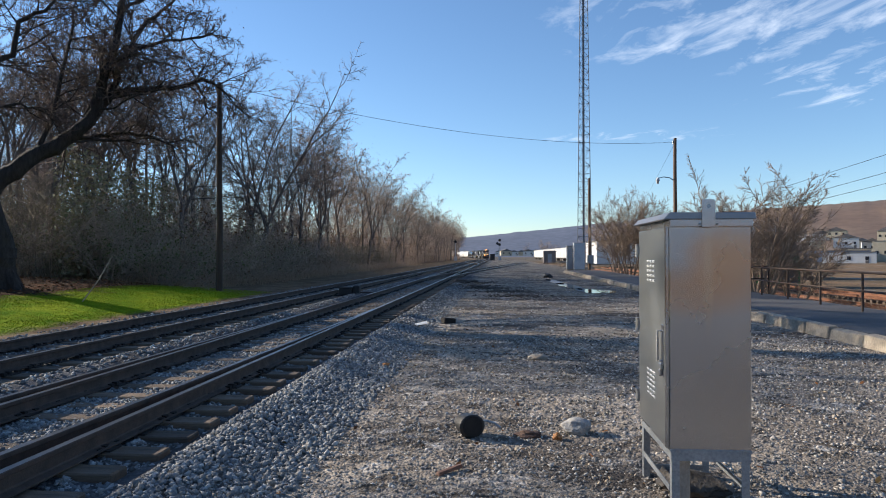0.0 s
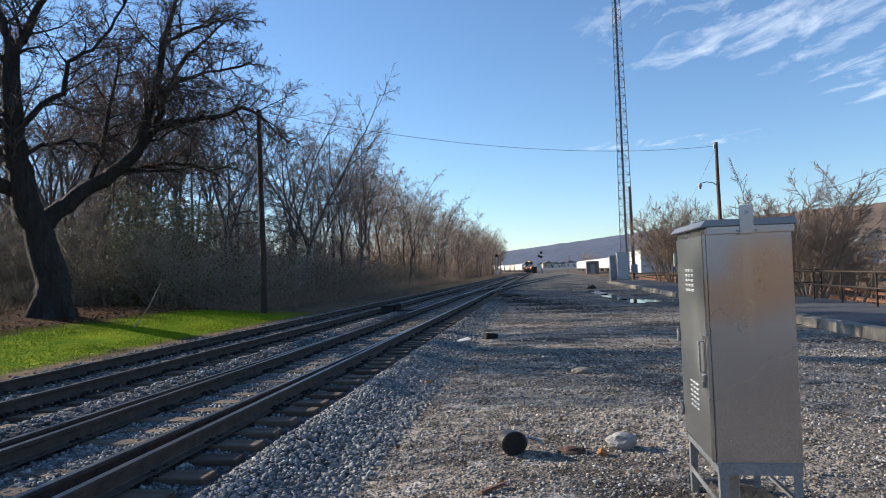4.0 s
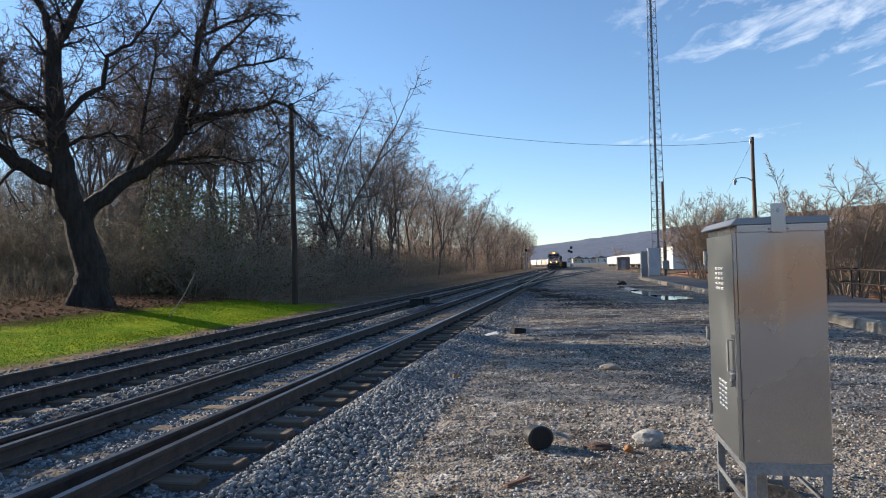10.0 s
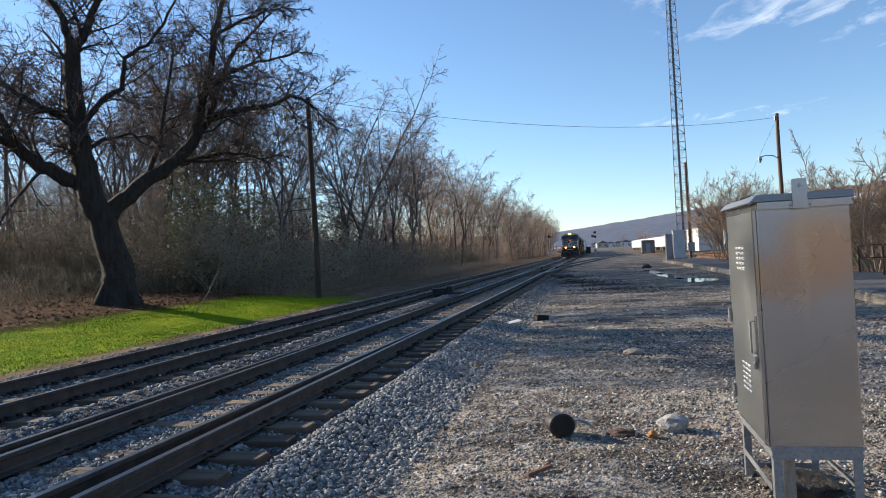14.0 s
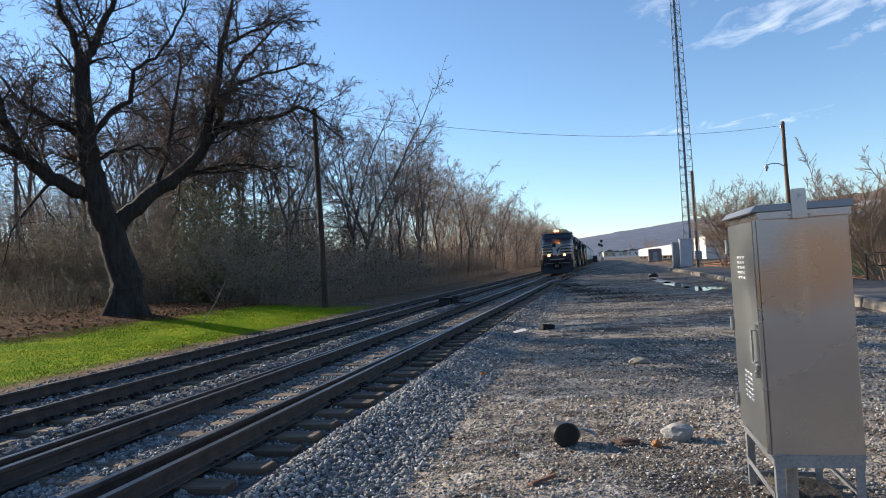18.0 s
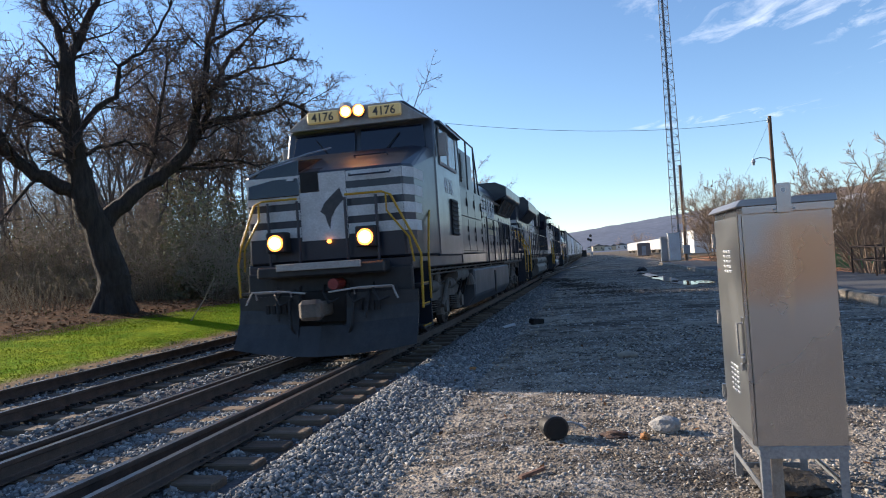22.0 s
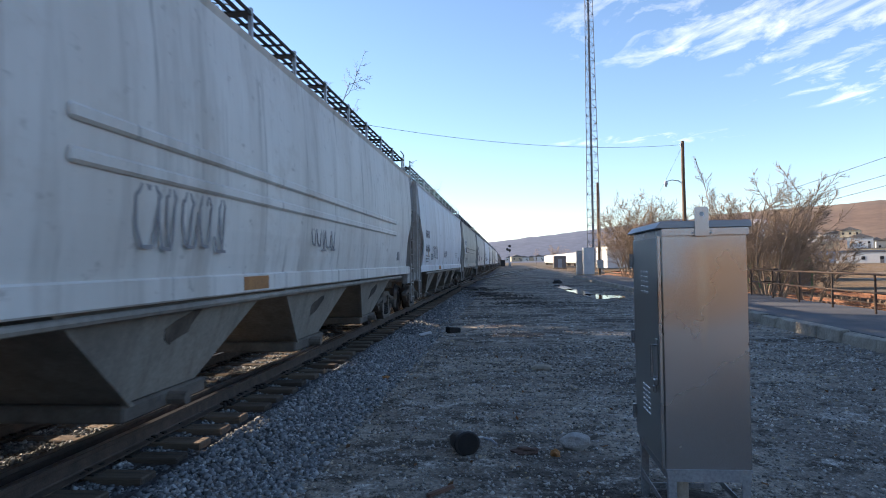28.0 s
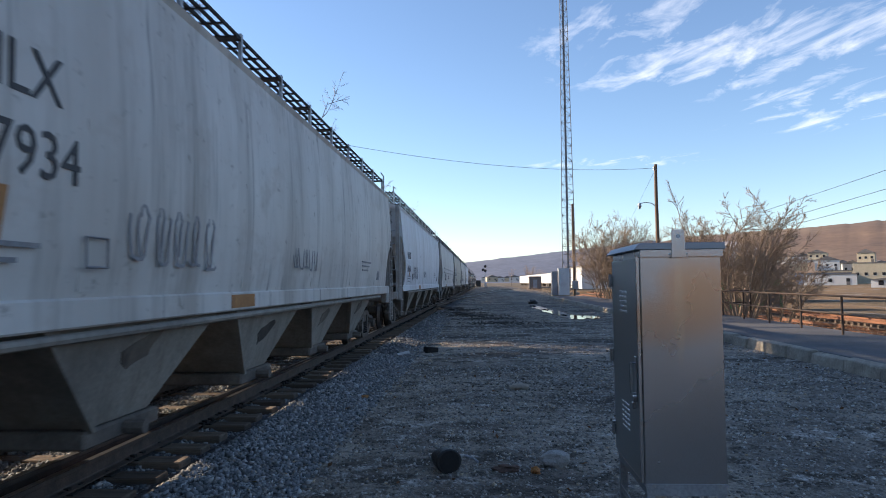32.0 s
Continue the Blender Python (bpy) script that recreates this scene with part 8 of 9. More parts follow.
for k in range(40):
    y = 44 + 230 * (k / 40) ** 1.3 + t_rng.uniform(-1.5, 1.5)
    x = -18.4 - t_rng.uniform(0, 4.5) + bend(y) * 0.8
    plant("small_tree", LOW[k % 4], x, y, ground_z(x, y) - 0.1, k * 1.9, t_rng.uniform(0.8, 1.25), "low tangled bare tree in the brush of the wood's edge", "tree", "low trees of the wood")

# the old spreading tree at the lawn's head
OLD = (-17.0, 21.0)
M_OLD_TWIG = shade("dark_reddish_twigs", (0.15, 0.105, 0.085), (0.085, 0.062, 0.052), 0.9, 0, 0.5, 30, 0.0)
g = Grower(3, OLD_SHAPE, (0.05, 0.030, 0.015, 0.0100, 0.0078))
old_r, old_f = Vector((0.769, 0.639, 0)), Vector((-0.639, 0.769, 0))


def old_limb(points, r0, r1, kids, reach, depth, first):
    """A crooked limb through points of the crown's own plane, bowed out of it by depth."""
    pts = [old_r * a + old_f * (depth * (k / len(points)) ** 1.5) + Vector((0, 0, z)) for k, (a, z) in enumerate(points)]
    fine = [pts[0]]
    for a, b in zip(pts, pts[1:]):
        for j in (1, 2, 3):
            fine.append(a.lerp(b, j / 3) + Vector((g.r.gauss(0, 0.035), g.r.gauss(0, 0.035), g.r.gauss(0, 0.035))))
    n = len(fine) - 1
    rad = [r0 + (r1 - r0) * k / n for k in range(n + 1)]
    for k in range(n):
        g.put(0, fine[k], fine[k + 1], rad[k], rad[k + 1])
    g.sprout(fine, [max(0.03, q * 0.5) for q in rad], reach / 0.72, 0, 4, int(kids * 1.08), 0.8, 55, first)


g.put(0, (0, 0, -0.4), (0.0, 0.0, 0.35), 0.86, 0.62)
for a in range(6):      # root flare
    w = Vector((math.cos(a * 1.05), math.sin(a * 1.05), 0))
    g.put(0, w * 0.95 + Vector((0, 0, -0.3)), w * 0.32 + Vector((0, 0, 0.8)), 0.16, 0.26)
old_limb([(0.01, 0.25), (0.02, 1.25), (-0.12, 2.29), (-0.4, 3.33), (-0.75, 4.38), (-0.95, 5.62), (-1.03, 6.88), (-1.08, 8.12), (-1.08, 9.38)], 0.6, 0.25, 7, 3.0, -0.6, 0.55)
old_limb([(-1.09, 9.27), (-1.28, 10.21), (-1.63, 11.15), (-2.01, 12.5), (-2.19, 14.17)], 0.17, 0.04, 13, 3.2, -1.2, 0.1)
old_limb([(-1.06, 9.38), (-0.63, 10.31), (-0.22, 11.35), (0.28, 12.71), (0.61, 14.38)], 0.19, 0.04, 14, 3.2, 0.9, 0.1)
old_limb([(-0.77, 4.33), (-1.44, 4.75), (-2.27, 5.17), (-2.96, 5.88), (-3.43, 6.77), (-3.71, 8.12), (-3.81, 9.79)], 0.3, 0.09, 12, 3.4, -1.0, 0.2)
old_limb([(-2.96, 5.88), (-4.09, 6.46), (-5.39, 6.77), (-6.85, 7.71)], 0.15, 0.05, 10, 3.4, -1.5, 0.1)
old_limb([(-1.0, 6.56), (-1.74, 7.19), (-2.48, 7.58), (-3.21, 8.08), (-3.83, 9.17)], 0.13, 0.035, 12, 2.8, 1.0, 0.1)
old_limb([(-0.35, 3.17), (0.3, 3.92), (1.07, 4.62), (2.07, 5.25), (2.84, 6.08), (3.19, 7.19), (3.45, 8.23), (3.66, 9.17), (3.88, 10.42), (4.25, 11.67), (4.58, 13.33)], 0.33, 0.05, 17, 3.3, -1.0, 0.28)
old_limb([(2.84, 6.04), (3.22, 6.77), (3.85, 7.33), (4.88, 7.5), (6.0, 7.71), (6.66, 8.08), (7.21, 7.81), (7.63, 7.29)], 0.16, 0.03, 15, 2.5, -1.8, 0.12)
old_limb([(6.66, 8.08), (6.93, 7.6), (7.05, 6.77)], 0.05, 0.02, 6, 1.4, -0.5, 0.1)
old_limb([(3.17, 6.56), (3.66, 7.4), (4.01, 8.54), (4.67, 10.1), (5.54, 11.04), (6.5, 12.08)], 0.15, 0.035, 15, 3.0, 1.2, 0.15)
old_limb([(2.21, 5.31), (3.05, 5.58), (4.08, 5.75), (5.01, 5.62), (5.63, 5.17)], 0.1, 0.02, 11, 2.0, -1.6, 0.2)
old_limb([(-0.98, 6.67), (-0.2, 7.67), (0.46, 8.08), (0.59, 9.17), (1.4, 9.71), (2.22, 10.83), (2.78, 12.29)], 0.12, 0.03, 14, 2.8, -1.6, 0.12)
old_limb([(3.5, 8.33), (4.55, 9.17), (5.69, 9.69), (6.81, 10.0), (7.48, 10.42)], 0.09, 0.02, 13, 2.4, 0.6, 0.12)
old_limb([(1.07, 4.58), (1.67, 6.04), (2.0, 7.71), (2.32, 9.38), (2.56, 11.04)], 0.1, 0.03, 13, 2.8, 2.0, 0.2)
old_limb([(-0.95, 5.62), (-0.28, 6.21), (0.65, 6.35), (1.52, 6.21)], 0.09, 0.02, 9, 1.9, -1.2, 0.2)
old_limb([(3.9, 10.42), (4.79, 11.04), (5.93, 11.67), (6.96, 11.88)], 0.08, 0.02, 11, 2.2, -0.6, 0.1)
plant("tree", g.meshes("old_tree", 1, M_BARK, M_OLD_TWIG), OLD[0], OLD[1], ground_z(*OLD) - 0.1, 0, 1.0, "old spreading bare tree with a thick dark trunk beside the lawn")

# shrubs on the platform side
M_SHRUB = shade("tan_shrub_twigs", (0.34, 0.25, 0.18), (0.22, 0.16, 0.115), 0.9, 0, 0.5, 30, 0.0, vary=0.2)


def shrub(seed, stems, h, lean, material=M_SHRUB):
    s = Grower(seed, SHRUB, (0.04, 0.022, 0.012, 0.009, 0.0075))
    for k in range(stems):
        a = 2 * math.pi * (k + s.r.random() * 0.6) / stems
        s.limb((0.35 * math.cos(a), 0.35 * math.sin(a), -0.1), (lean * math.cos(a), lean * math.sin(a), 1), h * s.r.uniform(0.65, 0.95), 0.05, 0, 3)
    return s.meshes("shrub", 0, material, material)


SH = [shrub(5, 9, 5.6, 0.5), shrub(6, 11, 7.0, 0.34), shrub(8, 8, 4.3, 0.55)]
for k, (x, y, size, which) in enumerate(((11.0, 28.0, 0.93, 0), (10.9, 55.0, 1.0, 1), (12.6, 53.0, 0.92, 1), (11.6, 30.6, 0.85, 0), (13.4, 47.0, 0.85, 2), (14.2, 37.0, 1.0, 2), (11.2, 62.0, 0.8, 1), (14.5, 33.5, 1.0, 2))):
    plant("shrub", SH[which], x, y, 0.2 if x < 10.45 else ground_z(x, y), k * 1.3, size, "bare many-stemmed shrub behind the platform" if which else "large bare shrub tree beside the fence", "shrub", "shrubs along the platform")
far_rng = random.Random(4)
for k in range(22):
    x, y = far_rng.uniform(14, 75), far_rng.uniform(330, 430)
    plant("tree", TREES[6 + k % 3][0], x, y, -0.2, k, far_rng.uniform(0.55, 0.75), "bare tree in sunlit tones far beyond the yard", "tree", "far trees")

# ---- undergrowth, thicket, litter, grass ----
n_rng = np.random.default_rng(12)


def ground_zs(xs, ys):
    return np.array([ground_z(float(a), float(b)) for a, b in zip(xs, ys)])


def stems(count, x_of, y_lo, y_hi, h_lo, h_hi, r, twigs, name, material, label, lean=0.25):
    """Thin curved stems with a few side twigs: one mesh."""
    ys = n_rng.uniform(y_lo, y_hi, count)
    xs = x_of(ys, n_rng.uniform(0, 1, count))
    zs = ground_zs(xs, ys)
    h = n_rng.uniform(h_lo, h_hi, count) * n_rng.uniform(0.6, 1, count)
    a = np.stack([xs, ys, zs - 0.05], 1)
    l1 = n_rng.normal(0, lean, (count, 2))
    b = a + np.stack([l1[:, 0] * h * 0.4, l1[:, 1] * h * 0.4, h * 0.5], 1)
    c = b + np.stack([l1[:, 0] * h * 0.9, l1[:, 1] * h * 0.9, h * 0.5], 1)
    rr = r * (0.6 + 0.8 * n_rng.uniform(0, 1, count))
    groups = [tubes(a, b, rr, rr * 0.7, 3), spikes(b, c, rr * 0.7)]
    for k in range(twigs):
        t = n_rng.uniform(0.25, 1.0, count)[:, None]
        p = np.where(t < 0.5, a + (b - a) * t * 2, b + (c - b) * (t - 0.5) * 2)
        d = n_rng.normal(0, 1, (count, 3))
        d[:, 2] = np.abs(d[:, 2]) * 0.8 + 0.2
        q = p + d / np.linalg.norm(d, axis=1, keepdims=True) * (h * n_rng.uniform(0.12, 0.4, count))[:, None]
        groups.append(spikes(p, q, rr * 0.45))
    ob = new(name, joined(name, groups, material))
    return tagged(ob, label, "undergrowth", kind="stuff")


def edge_x(ys, u):
    """The wood's floor, from its front edge inwards."""
    return -14.6 - 2.2 * (ys > 60) - 16 * u ** 1.6 - 0.0009 * 0.8 * np.maximum(0, ys - 290) ** 2


M_BRUSH = shade("dry_brown_brush", (0.50, 0.36, 0.26), (0.34, 0.24, 0.17), 0.9, 0, 0.25, 30, 0)
M_BRUSH_DARK = shade("dull_olive_brush", (0.26, 0.21, 0.135), (0.15, 0.122, 0.08), 0.9, 0, 0.3, 30, 0)
M_WEED = shade("tawny_dead_weeds", (0.55, 0.39, 0.26), (0.40, 0.275, 0.18), 0.9, 0, 0.4, 30, 0)
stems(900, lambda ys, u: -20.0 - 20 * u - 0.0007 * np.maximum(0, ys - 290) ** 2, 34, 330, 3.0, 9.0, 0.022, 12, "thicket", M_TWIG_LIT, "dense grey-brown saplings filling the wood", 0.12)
stems(1000, lambda ys, u: -15.5 - 2.0 * (ys > 60) - 6.5 * u - 0.0007 * np.maximum(0, ys - 290) ** 2, 29, 250, 2.2, 6.5, 0.017, 12, "thicket", M_TWIG_LIT, "brown brush and saplings in sunlit tones at the wood's edge", 0.3)
stems(6500, edge_x, 30, 320, 0.8, 3.6, 0.016, 8, "undergrowth", M_BRUSH, "tangled brown brush along the wood's edge", 0.4)
stems(5200, lambda ys, u: -13.3 - 4.2 * u, 29, 120, 0.4, 1.3, 0.009, 3, "dead_weeds", M_WEED, "tawny dead weeds between the lawn and the wood", 0.25)
stems(3200, lambda ys, u: -19.0 - 14 * u, 8, 36, 0.4, 2.0, 0.011, 5, "brush", M_BRUSH_DARK, "olive-brown brush under the old tree", 0.4)
stems(1500, lambda ys, u: np.minimum(-19.5 - 14 * u, -ys * 0.42 - 8), 27, 62, 2.0, 7.0, 0.02, 13, "thicket", M_BRUSH_DARK, "tangled brown and olive brush behind the old tree", 0.35)
stems(1500, lambda ys, u: -np.maximum(40 + 34 * u, 0.72 * ys), 44, 92, 5.0, 12.0, 0.03, 12, "thicket", M_TWIG, "dense saplings deep in the wood", 0.2)
stems(700, lambda ys, u: 6.2 + 0.7 * u, 14, 66, 0.05, 0.3, 0.003, 2, "kerb_weeds", M_WEED, "dry weeds along the kerb", 0.5)
stems(900, lambda ys, u: 10.5 + 3 * u, 18, 66, 0.3, 1.0, 0.004, 3, "dead_weeds", M_WEED, "dead weeds behind the fence", 0.3)
stems(500, lambda ys, u: 8 + 6 * u, 75, 160, 0.3, 1.0, 0.01, 3, "dead_weeds", M_WEED, "tawny weeds beyond the platform", 0.3)


def flakes(name, xs, ys, zs, size, material, label, flat=0.35):
    """Leaves or litter: small bent quads."""
    n = len(xs)
    u, w = n_rng.normal(0, 1, (n, 3)), n_rng.normal(0, 1, (n, 3))
    u[:, 2] *= flat
    w[:, 2] *= flat
    u /= np.linalg.norm(u, axis=1, keepdims=True)
    w /= np.linalg.norm(w, axis=1, keepdims=True)
    s = (size * n_rng.uniform(0.5, 1.2, n))[:, None]
    c = np.stack([xs, ys, zs], 1)
    v = np.stack([c - u * s, c - w * s * 0.6, c + u * s, c + w * s * 0.6], 1).reshape(-1, 3)
    f = np.arange(4 * n).reshape(n, 4)
    me = mesh_of(name, v, f)
    me.materials.append(material)
    return tagged(new(name, me), label, "leaves", kind="stuff")


LEAF = stone_shade("dry_leaves", [(0.0, (0.13, 0.055, 0.024)), (0.35, (0.20, 0.085, 0.034)), (0.6, (0.08, 0.04, 0.022)), (0.85, (0.28, 0.14, 0.06)), (1.0, (0.12, 0.12, 0.03))], 0.8)
LEAF_RED = stone_shade("clinging_red_brown_leaves", [(0.0, (0.20, 0.085, 0.05)), (0.5, (0.26, 0.12, 0.07)), (1.0, (0.15, 0.075, 0.05))], 0.8)
LEAF_OLIVE = stone_shade("olive_brown_leaves", [(0.0, (0.24, 0.24, 0.10)), (0.4, (0.38, 0.29, 0.16)), (0.7, (0.18, 0.19, 0.085)), (1.0, (0.50, 0.39, 0.25))], 0.8)
LEAF_GREEN = stone_shade("late_green_leaves", [(0.0, (0.07, 0.10, 0.02)), (0.5, (0.13, 0.15, 0.03)), (1.0, (0.05, 0.07, 0.02))], 0.7)
n = 26000
ys = n_rng.uniform(8, 130, n)
xs = -15.2 - 14 * n_rng.uniform(0, 1, n) ** 1.5
flakes("leaf_litter", xs, ys, ground_zs(xs, ys) + 0.03, 0.075, LEAF, "drifts of brown fallen leaves under the trees")
n = 30000
ys = n_rng.uniform(30, 300, n)
xs = edge_x(ys, n_rng.uniform(0, 1, n) * 0.8)
flakes("clinging_leaves", xs, ys, ground_zs(xs, ys) + n_rng.uniform(0.2, 4.5, n), 0.085, LEAF, "dry leaves still hanging in the brush", 1.0)
n = 9000
ys = n_rng.uniform(28, 180, n)
xs = -15 - 24 * n_rng.uniform(0, 1, n)
flakes("clinging_leaves", xs, ys, ground_zs(xs, ys) + n_rng.uniform(6, 17, n), 0.06, LEAF_RED, "red-brown leaves and buds in the treetops", 1.0)
n = 24000
ys = n_rng.uniform(28, 66, n)
xs = -19 - 0.45 * (ys - 26) * n_rng.uniform(0.2, 1, n)
flakes("clinging_leaves", xs, ys, ground_zs(xs, ys) + 0.2 + 6.3 * n_rng.uniform(0, 1, n) ** 1.4, 0.12, LEAF_OLIVE, "dull olive and brown leaves in the tangled brush", 1.0)
n = 3600
cl = n_rng.integers(0, 14, n)
cx, cy, cz = n_rng.uniform(-30, -17, 14), n_rng.uniform(28, 60, 14), n_rng.uniform(1.0, 3.6, 14)
xs, ys = cx[cl] + n_rng.normal(0, 0.8, n), cy[cl] + n_rng.normal(0, 0.8, n)
flakes("evergreen_leaves", xs, ys, ground_zs(xs, ys) + cz[cl] + n_rng.normal(0, 0.55, n), 0.07, LEAF_GREEN, "patches of green leaves in the brush", 1.0)

# arching bushes with a few dull leaves, along the wood's edge and under the old tree


def bush(seed, h, leaf):
    g = Grower(seed, BUSH, (0.022, 0.013, 0.009, 0.008, 0.007))
    for k in range(11):
        a = 2.4 * k + g.r.uniform(-0.3, 0.3)
        lean = g.r.uniform(0.25, 1.0)
        g.limb((0.25 * math.cos(a), 0.25 * math.sin(a), -0.15), (lean * math.cos(a), lean * math.sin(a), 1), h * g.r.uniform(0.8, 1.35), 0.024, 0, 2)
    stems_me = g.meshes("bush", 1, M_BUSH, M_BUSH)
    tips = np.array([b for _, b, _, _ in g.seg[2]] + [b for _, b, _, _ in g.seg[1]])
    tips = tips[n_rng.permutation(len(tips))[:760]] + n_rng.normal(0, 0.05, (min(760, len(tips)), 3))
    u, w = n_rng.normal(0, 1, tips.shape), n_rng.normal(0, 1, tips.shape)
    u /= np.linalg.norm(u, axis=1, keepdims=True)
    w /= np.linalg.norm(w, axis=1, keepdims=True)
    q = n_rng.uniform(0.03, 0.085, (len(tips), 1))
    leaf_me = mesh_of("foliage", np.stack([tips - u * q, tips - w * q * 0.6, tips + u * q, tips + w * q * 0.6], 1).reshape(-1, 3), np.arange(4 * len(tips)).reshape(-1, 4))
    leaf_me.materials.append(leaf)
    return stems_me, leaf_me


M_BUSH = shade("grey_tan_bush_stems", (0.46, 0.36, 0.27), (0.30, 0.23, 0.17), 0.9, 0, 0.5, 30, 0.0, vary=0.25)
BUSHES = [bush(61, 2.6, LEAF_OLIVE), bush(62, 3.2, LEAF_OLIVE), bush(63, 2.2, LEAF), bush(64, 3.6, LEAF_OLIVE), bush(65, 2.8, LEAF_GREEN)]
b_spots = [(-15.8 - 1.6 * (y > 60) - t_rng.uniform(0, 4.5), y) for y in [29.5 + 75 * (k / 62) ** 1.15 + t_rng.uniform(-0.6, 0.6) for k in range(62)]]
b_spots += [(x, t_rng.uniform(max(21, 26 + 0.32 * (-17 - x)), 32 + 0.4 * (-17 - x))) for x in [t_rng.uniform(-36, -19.5) for k in range(46)]]
b_spots += [(-19 - 0.45 * (y - 26) * t_rng.uniform(0.3, 1), y) for y in [t_rng.uniform(32, 60) for k in range(30)]]
b_spots += [(-18.5 - t_rng.uniform(0, 5), y) for y in [t_rng.uniform(60, 190) for k in range(44)]]
for k, (x, y) in enumerate(b_spots):
    (st, tw), leaf = BUSHES[t_rng.choice((0, 0, 1, 1, 2, 3, 3, 4))]
    bu = thing("bush", Matrix.LocRotScale((x, y, ground_z(x, y)), Euler((0, 0, t_rng.uniform(0, 6.28))), Vector((1, 1, 1)) * t_rng.uniform(0.75, 1.25)), "tangled arching bush with a few dull leaves", "bush", "bushes of the wood's edge")
    part("trunk", st, None, bu)
    part("crown", tw, None, bu)
    part("foliage", leaf, None, bu)

# lawn blades
n = 60000
ys = n_rng.uniform(6, 30, n)
xs = -10.3 - 4.9 * n_rng.uniform(0, 1, n)
zs = ground_zs(xs, ys)
hgt = n_rng.uniform(0.012, 0.034, n)
ang = n_rng.uniform(0, np.pi, n)
dx, dy = np.cos(ang) * 0.012, np.sin(ang) * 0.012
lx, ly = n_rng.normal(0, 0.02, n), n_rng.normal(0, 0.02, n)
v = np.stack([np.stack([xs - dx, ys - dy, zs - 0.01], 1), np.stack([xs + dx, ys + dy, zs - 0.01], 1), np.stack([xs + lx, ys + ly, zs + hgt], 1)], 1).reshape(-1, 3)
g_blades = mesh_of("lawn_grass", v, np.arange(3 * n).reshape(n, 3))
g_blades.materials.append(stone_shade("lawn_green", [(0.0, (0.10, 0.17, 0.003)), (0.5, (0.19, 0.27, 0.004)), (0.85, (0.30, 0.33, 0.008)), (1.0, (0.30, 0.25, 0.04))], 0.9))
tagged(new("lawn_grass", g_blades), "short bright green mown grass in raking sun", "grass", kind="stuff")

# ---- loose stone ----


def stones(name, xs, ys, zs, size, flat, material, label):
    """Loose angular stones: squashed, turned octahedra with uneven corners, one mesh."""
    n = len(xs)
    base = np.array([(1, 0, 0), (0, 1, 0), (-1, 0, 0), (0, -1, 0), (0, 0, 1), (0, 0, -1)], float)
    v = base[None] * n_rng.uniform(0.6, 1.25, (n, 6, 1)) + n_rng.normal(0, 0.16, (n, 6, 3))
    q = n_rng.normal(0, 1, (n, 4))
    q /= np.linalg.norm(q, axis=1, keepdims=True)
    w, x, y, z = q.T
    rot = np.stack([np.stack([1 - 2 * (y * y + z * z), 2 * (x * y - z * w), 2 * (x * z + y * w)], 1), np.stack([2 * (x * y + z * w), 1 - 2 * (x * x + z * z), 2 * (y * z - x * w)], 1),
                    np.stack([2 * (x * z - y * w), 2 * (y * z + x * w), 1 - 2 * (x * x + y * y)], 1)], 1)
    v = np.einsum("nij,nkj->nki", rot, v) * size[:, None, None]
    v[..., 2] *= flat
    v += np.stack([xs, ys, zs], 1)[:, None]
    f = np.array([(0, 1, 4), (1, 2, 4), (2, 3, 4), (3, 0, 4), (1, 0, 5), (2, 1, 5), (3, 2, 5), (0, 3, 5)])
    faces = (np.arange(n) * 6)[:, None, None] + f[None]
    me = mesh_of(name, v.reshape(-1, 3), faces.reshape(-1, 3))
    me.materials.append(material)
    return tagged(new(name, me), label, "gravel", kind="stuff")


M_BALLAST = stone_shade("crushed_ballast_stone", [(0.0, (0.075, 0.08, 0.082)), (0.3, (0.27, 0.282, 0.285)), (0.6, (0.13, 0.135, 0.137)), (0.85, (0.50, 0.51, 0.50)), (1.0, (0.24, 0.21, 0.17))])
M_GRIT = stone_shade("yard_grit", [(0.0, (0.09, 0.08, 0.07)), (0.35, (0.40, 0.37, 0.33)), (0.6, (0.17, 0.15, 0.13)), (0.9, (0.68, 0.64, 0.58)), (1.0, (0.56, 0.40, 0.23))])
M_CLOD = stone_shade("dark_earth_clod", [(0.0, (0.05, 0.042, 0.035)), (0.6, (0.09, 0.075, 0.06)), (1.0, (0.14, 0.12, 0.10))])
tie_rows = np.array(sorted(o.matrix_basis.translation.y for o in track_near.children if o.name.startswith("tie")))
tie_rows_far = np.array(sorted(o.matrix_basis.translation.y for o in track_far.children if o.name.startswith("tie")))


def clear_of_ties(xs, ys, size):
    keep = np.ones(len(xs), bool)
    for c, rows in ((NEAR, tie_rows), (FAR_T, tie_rows_far)):
        gap = np.abs(ys[:, None] - rows[None]).min(1)
        on = (np.abs(xs - c) < 1.41) & (gap < 0.135 + 0.5 * size)
        keep &= ~(on & ((np.abs(xs - c) > 0.64) | (n_rng.uniform(0, 1, len(xs)) < 0.45)))
        for s in (-1, 1):
            keep &= np.abs(xs - (c + s * G2)) > 0.09
    return keep


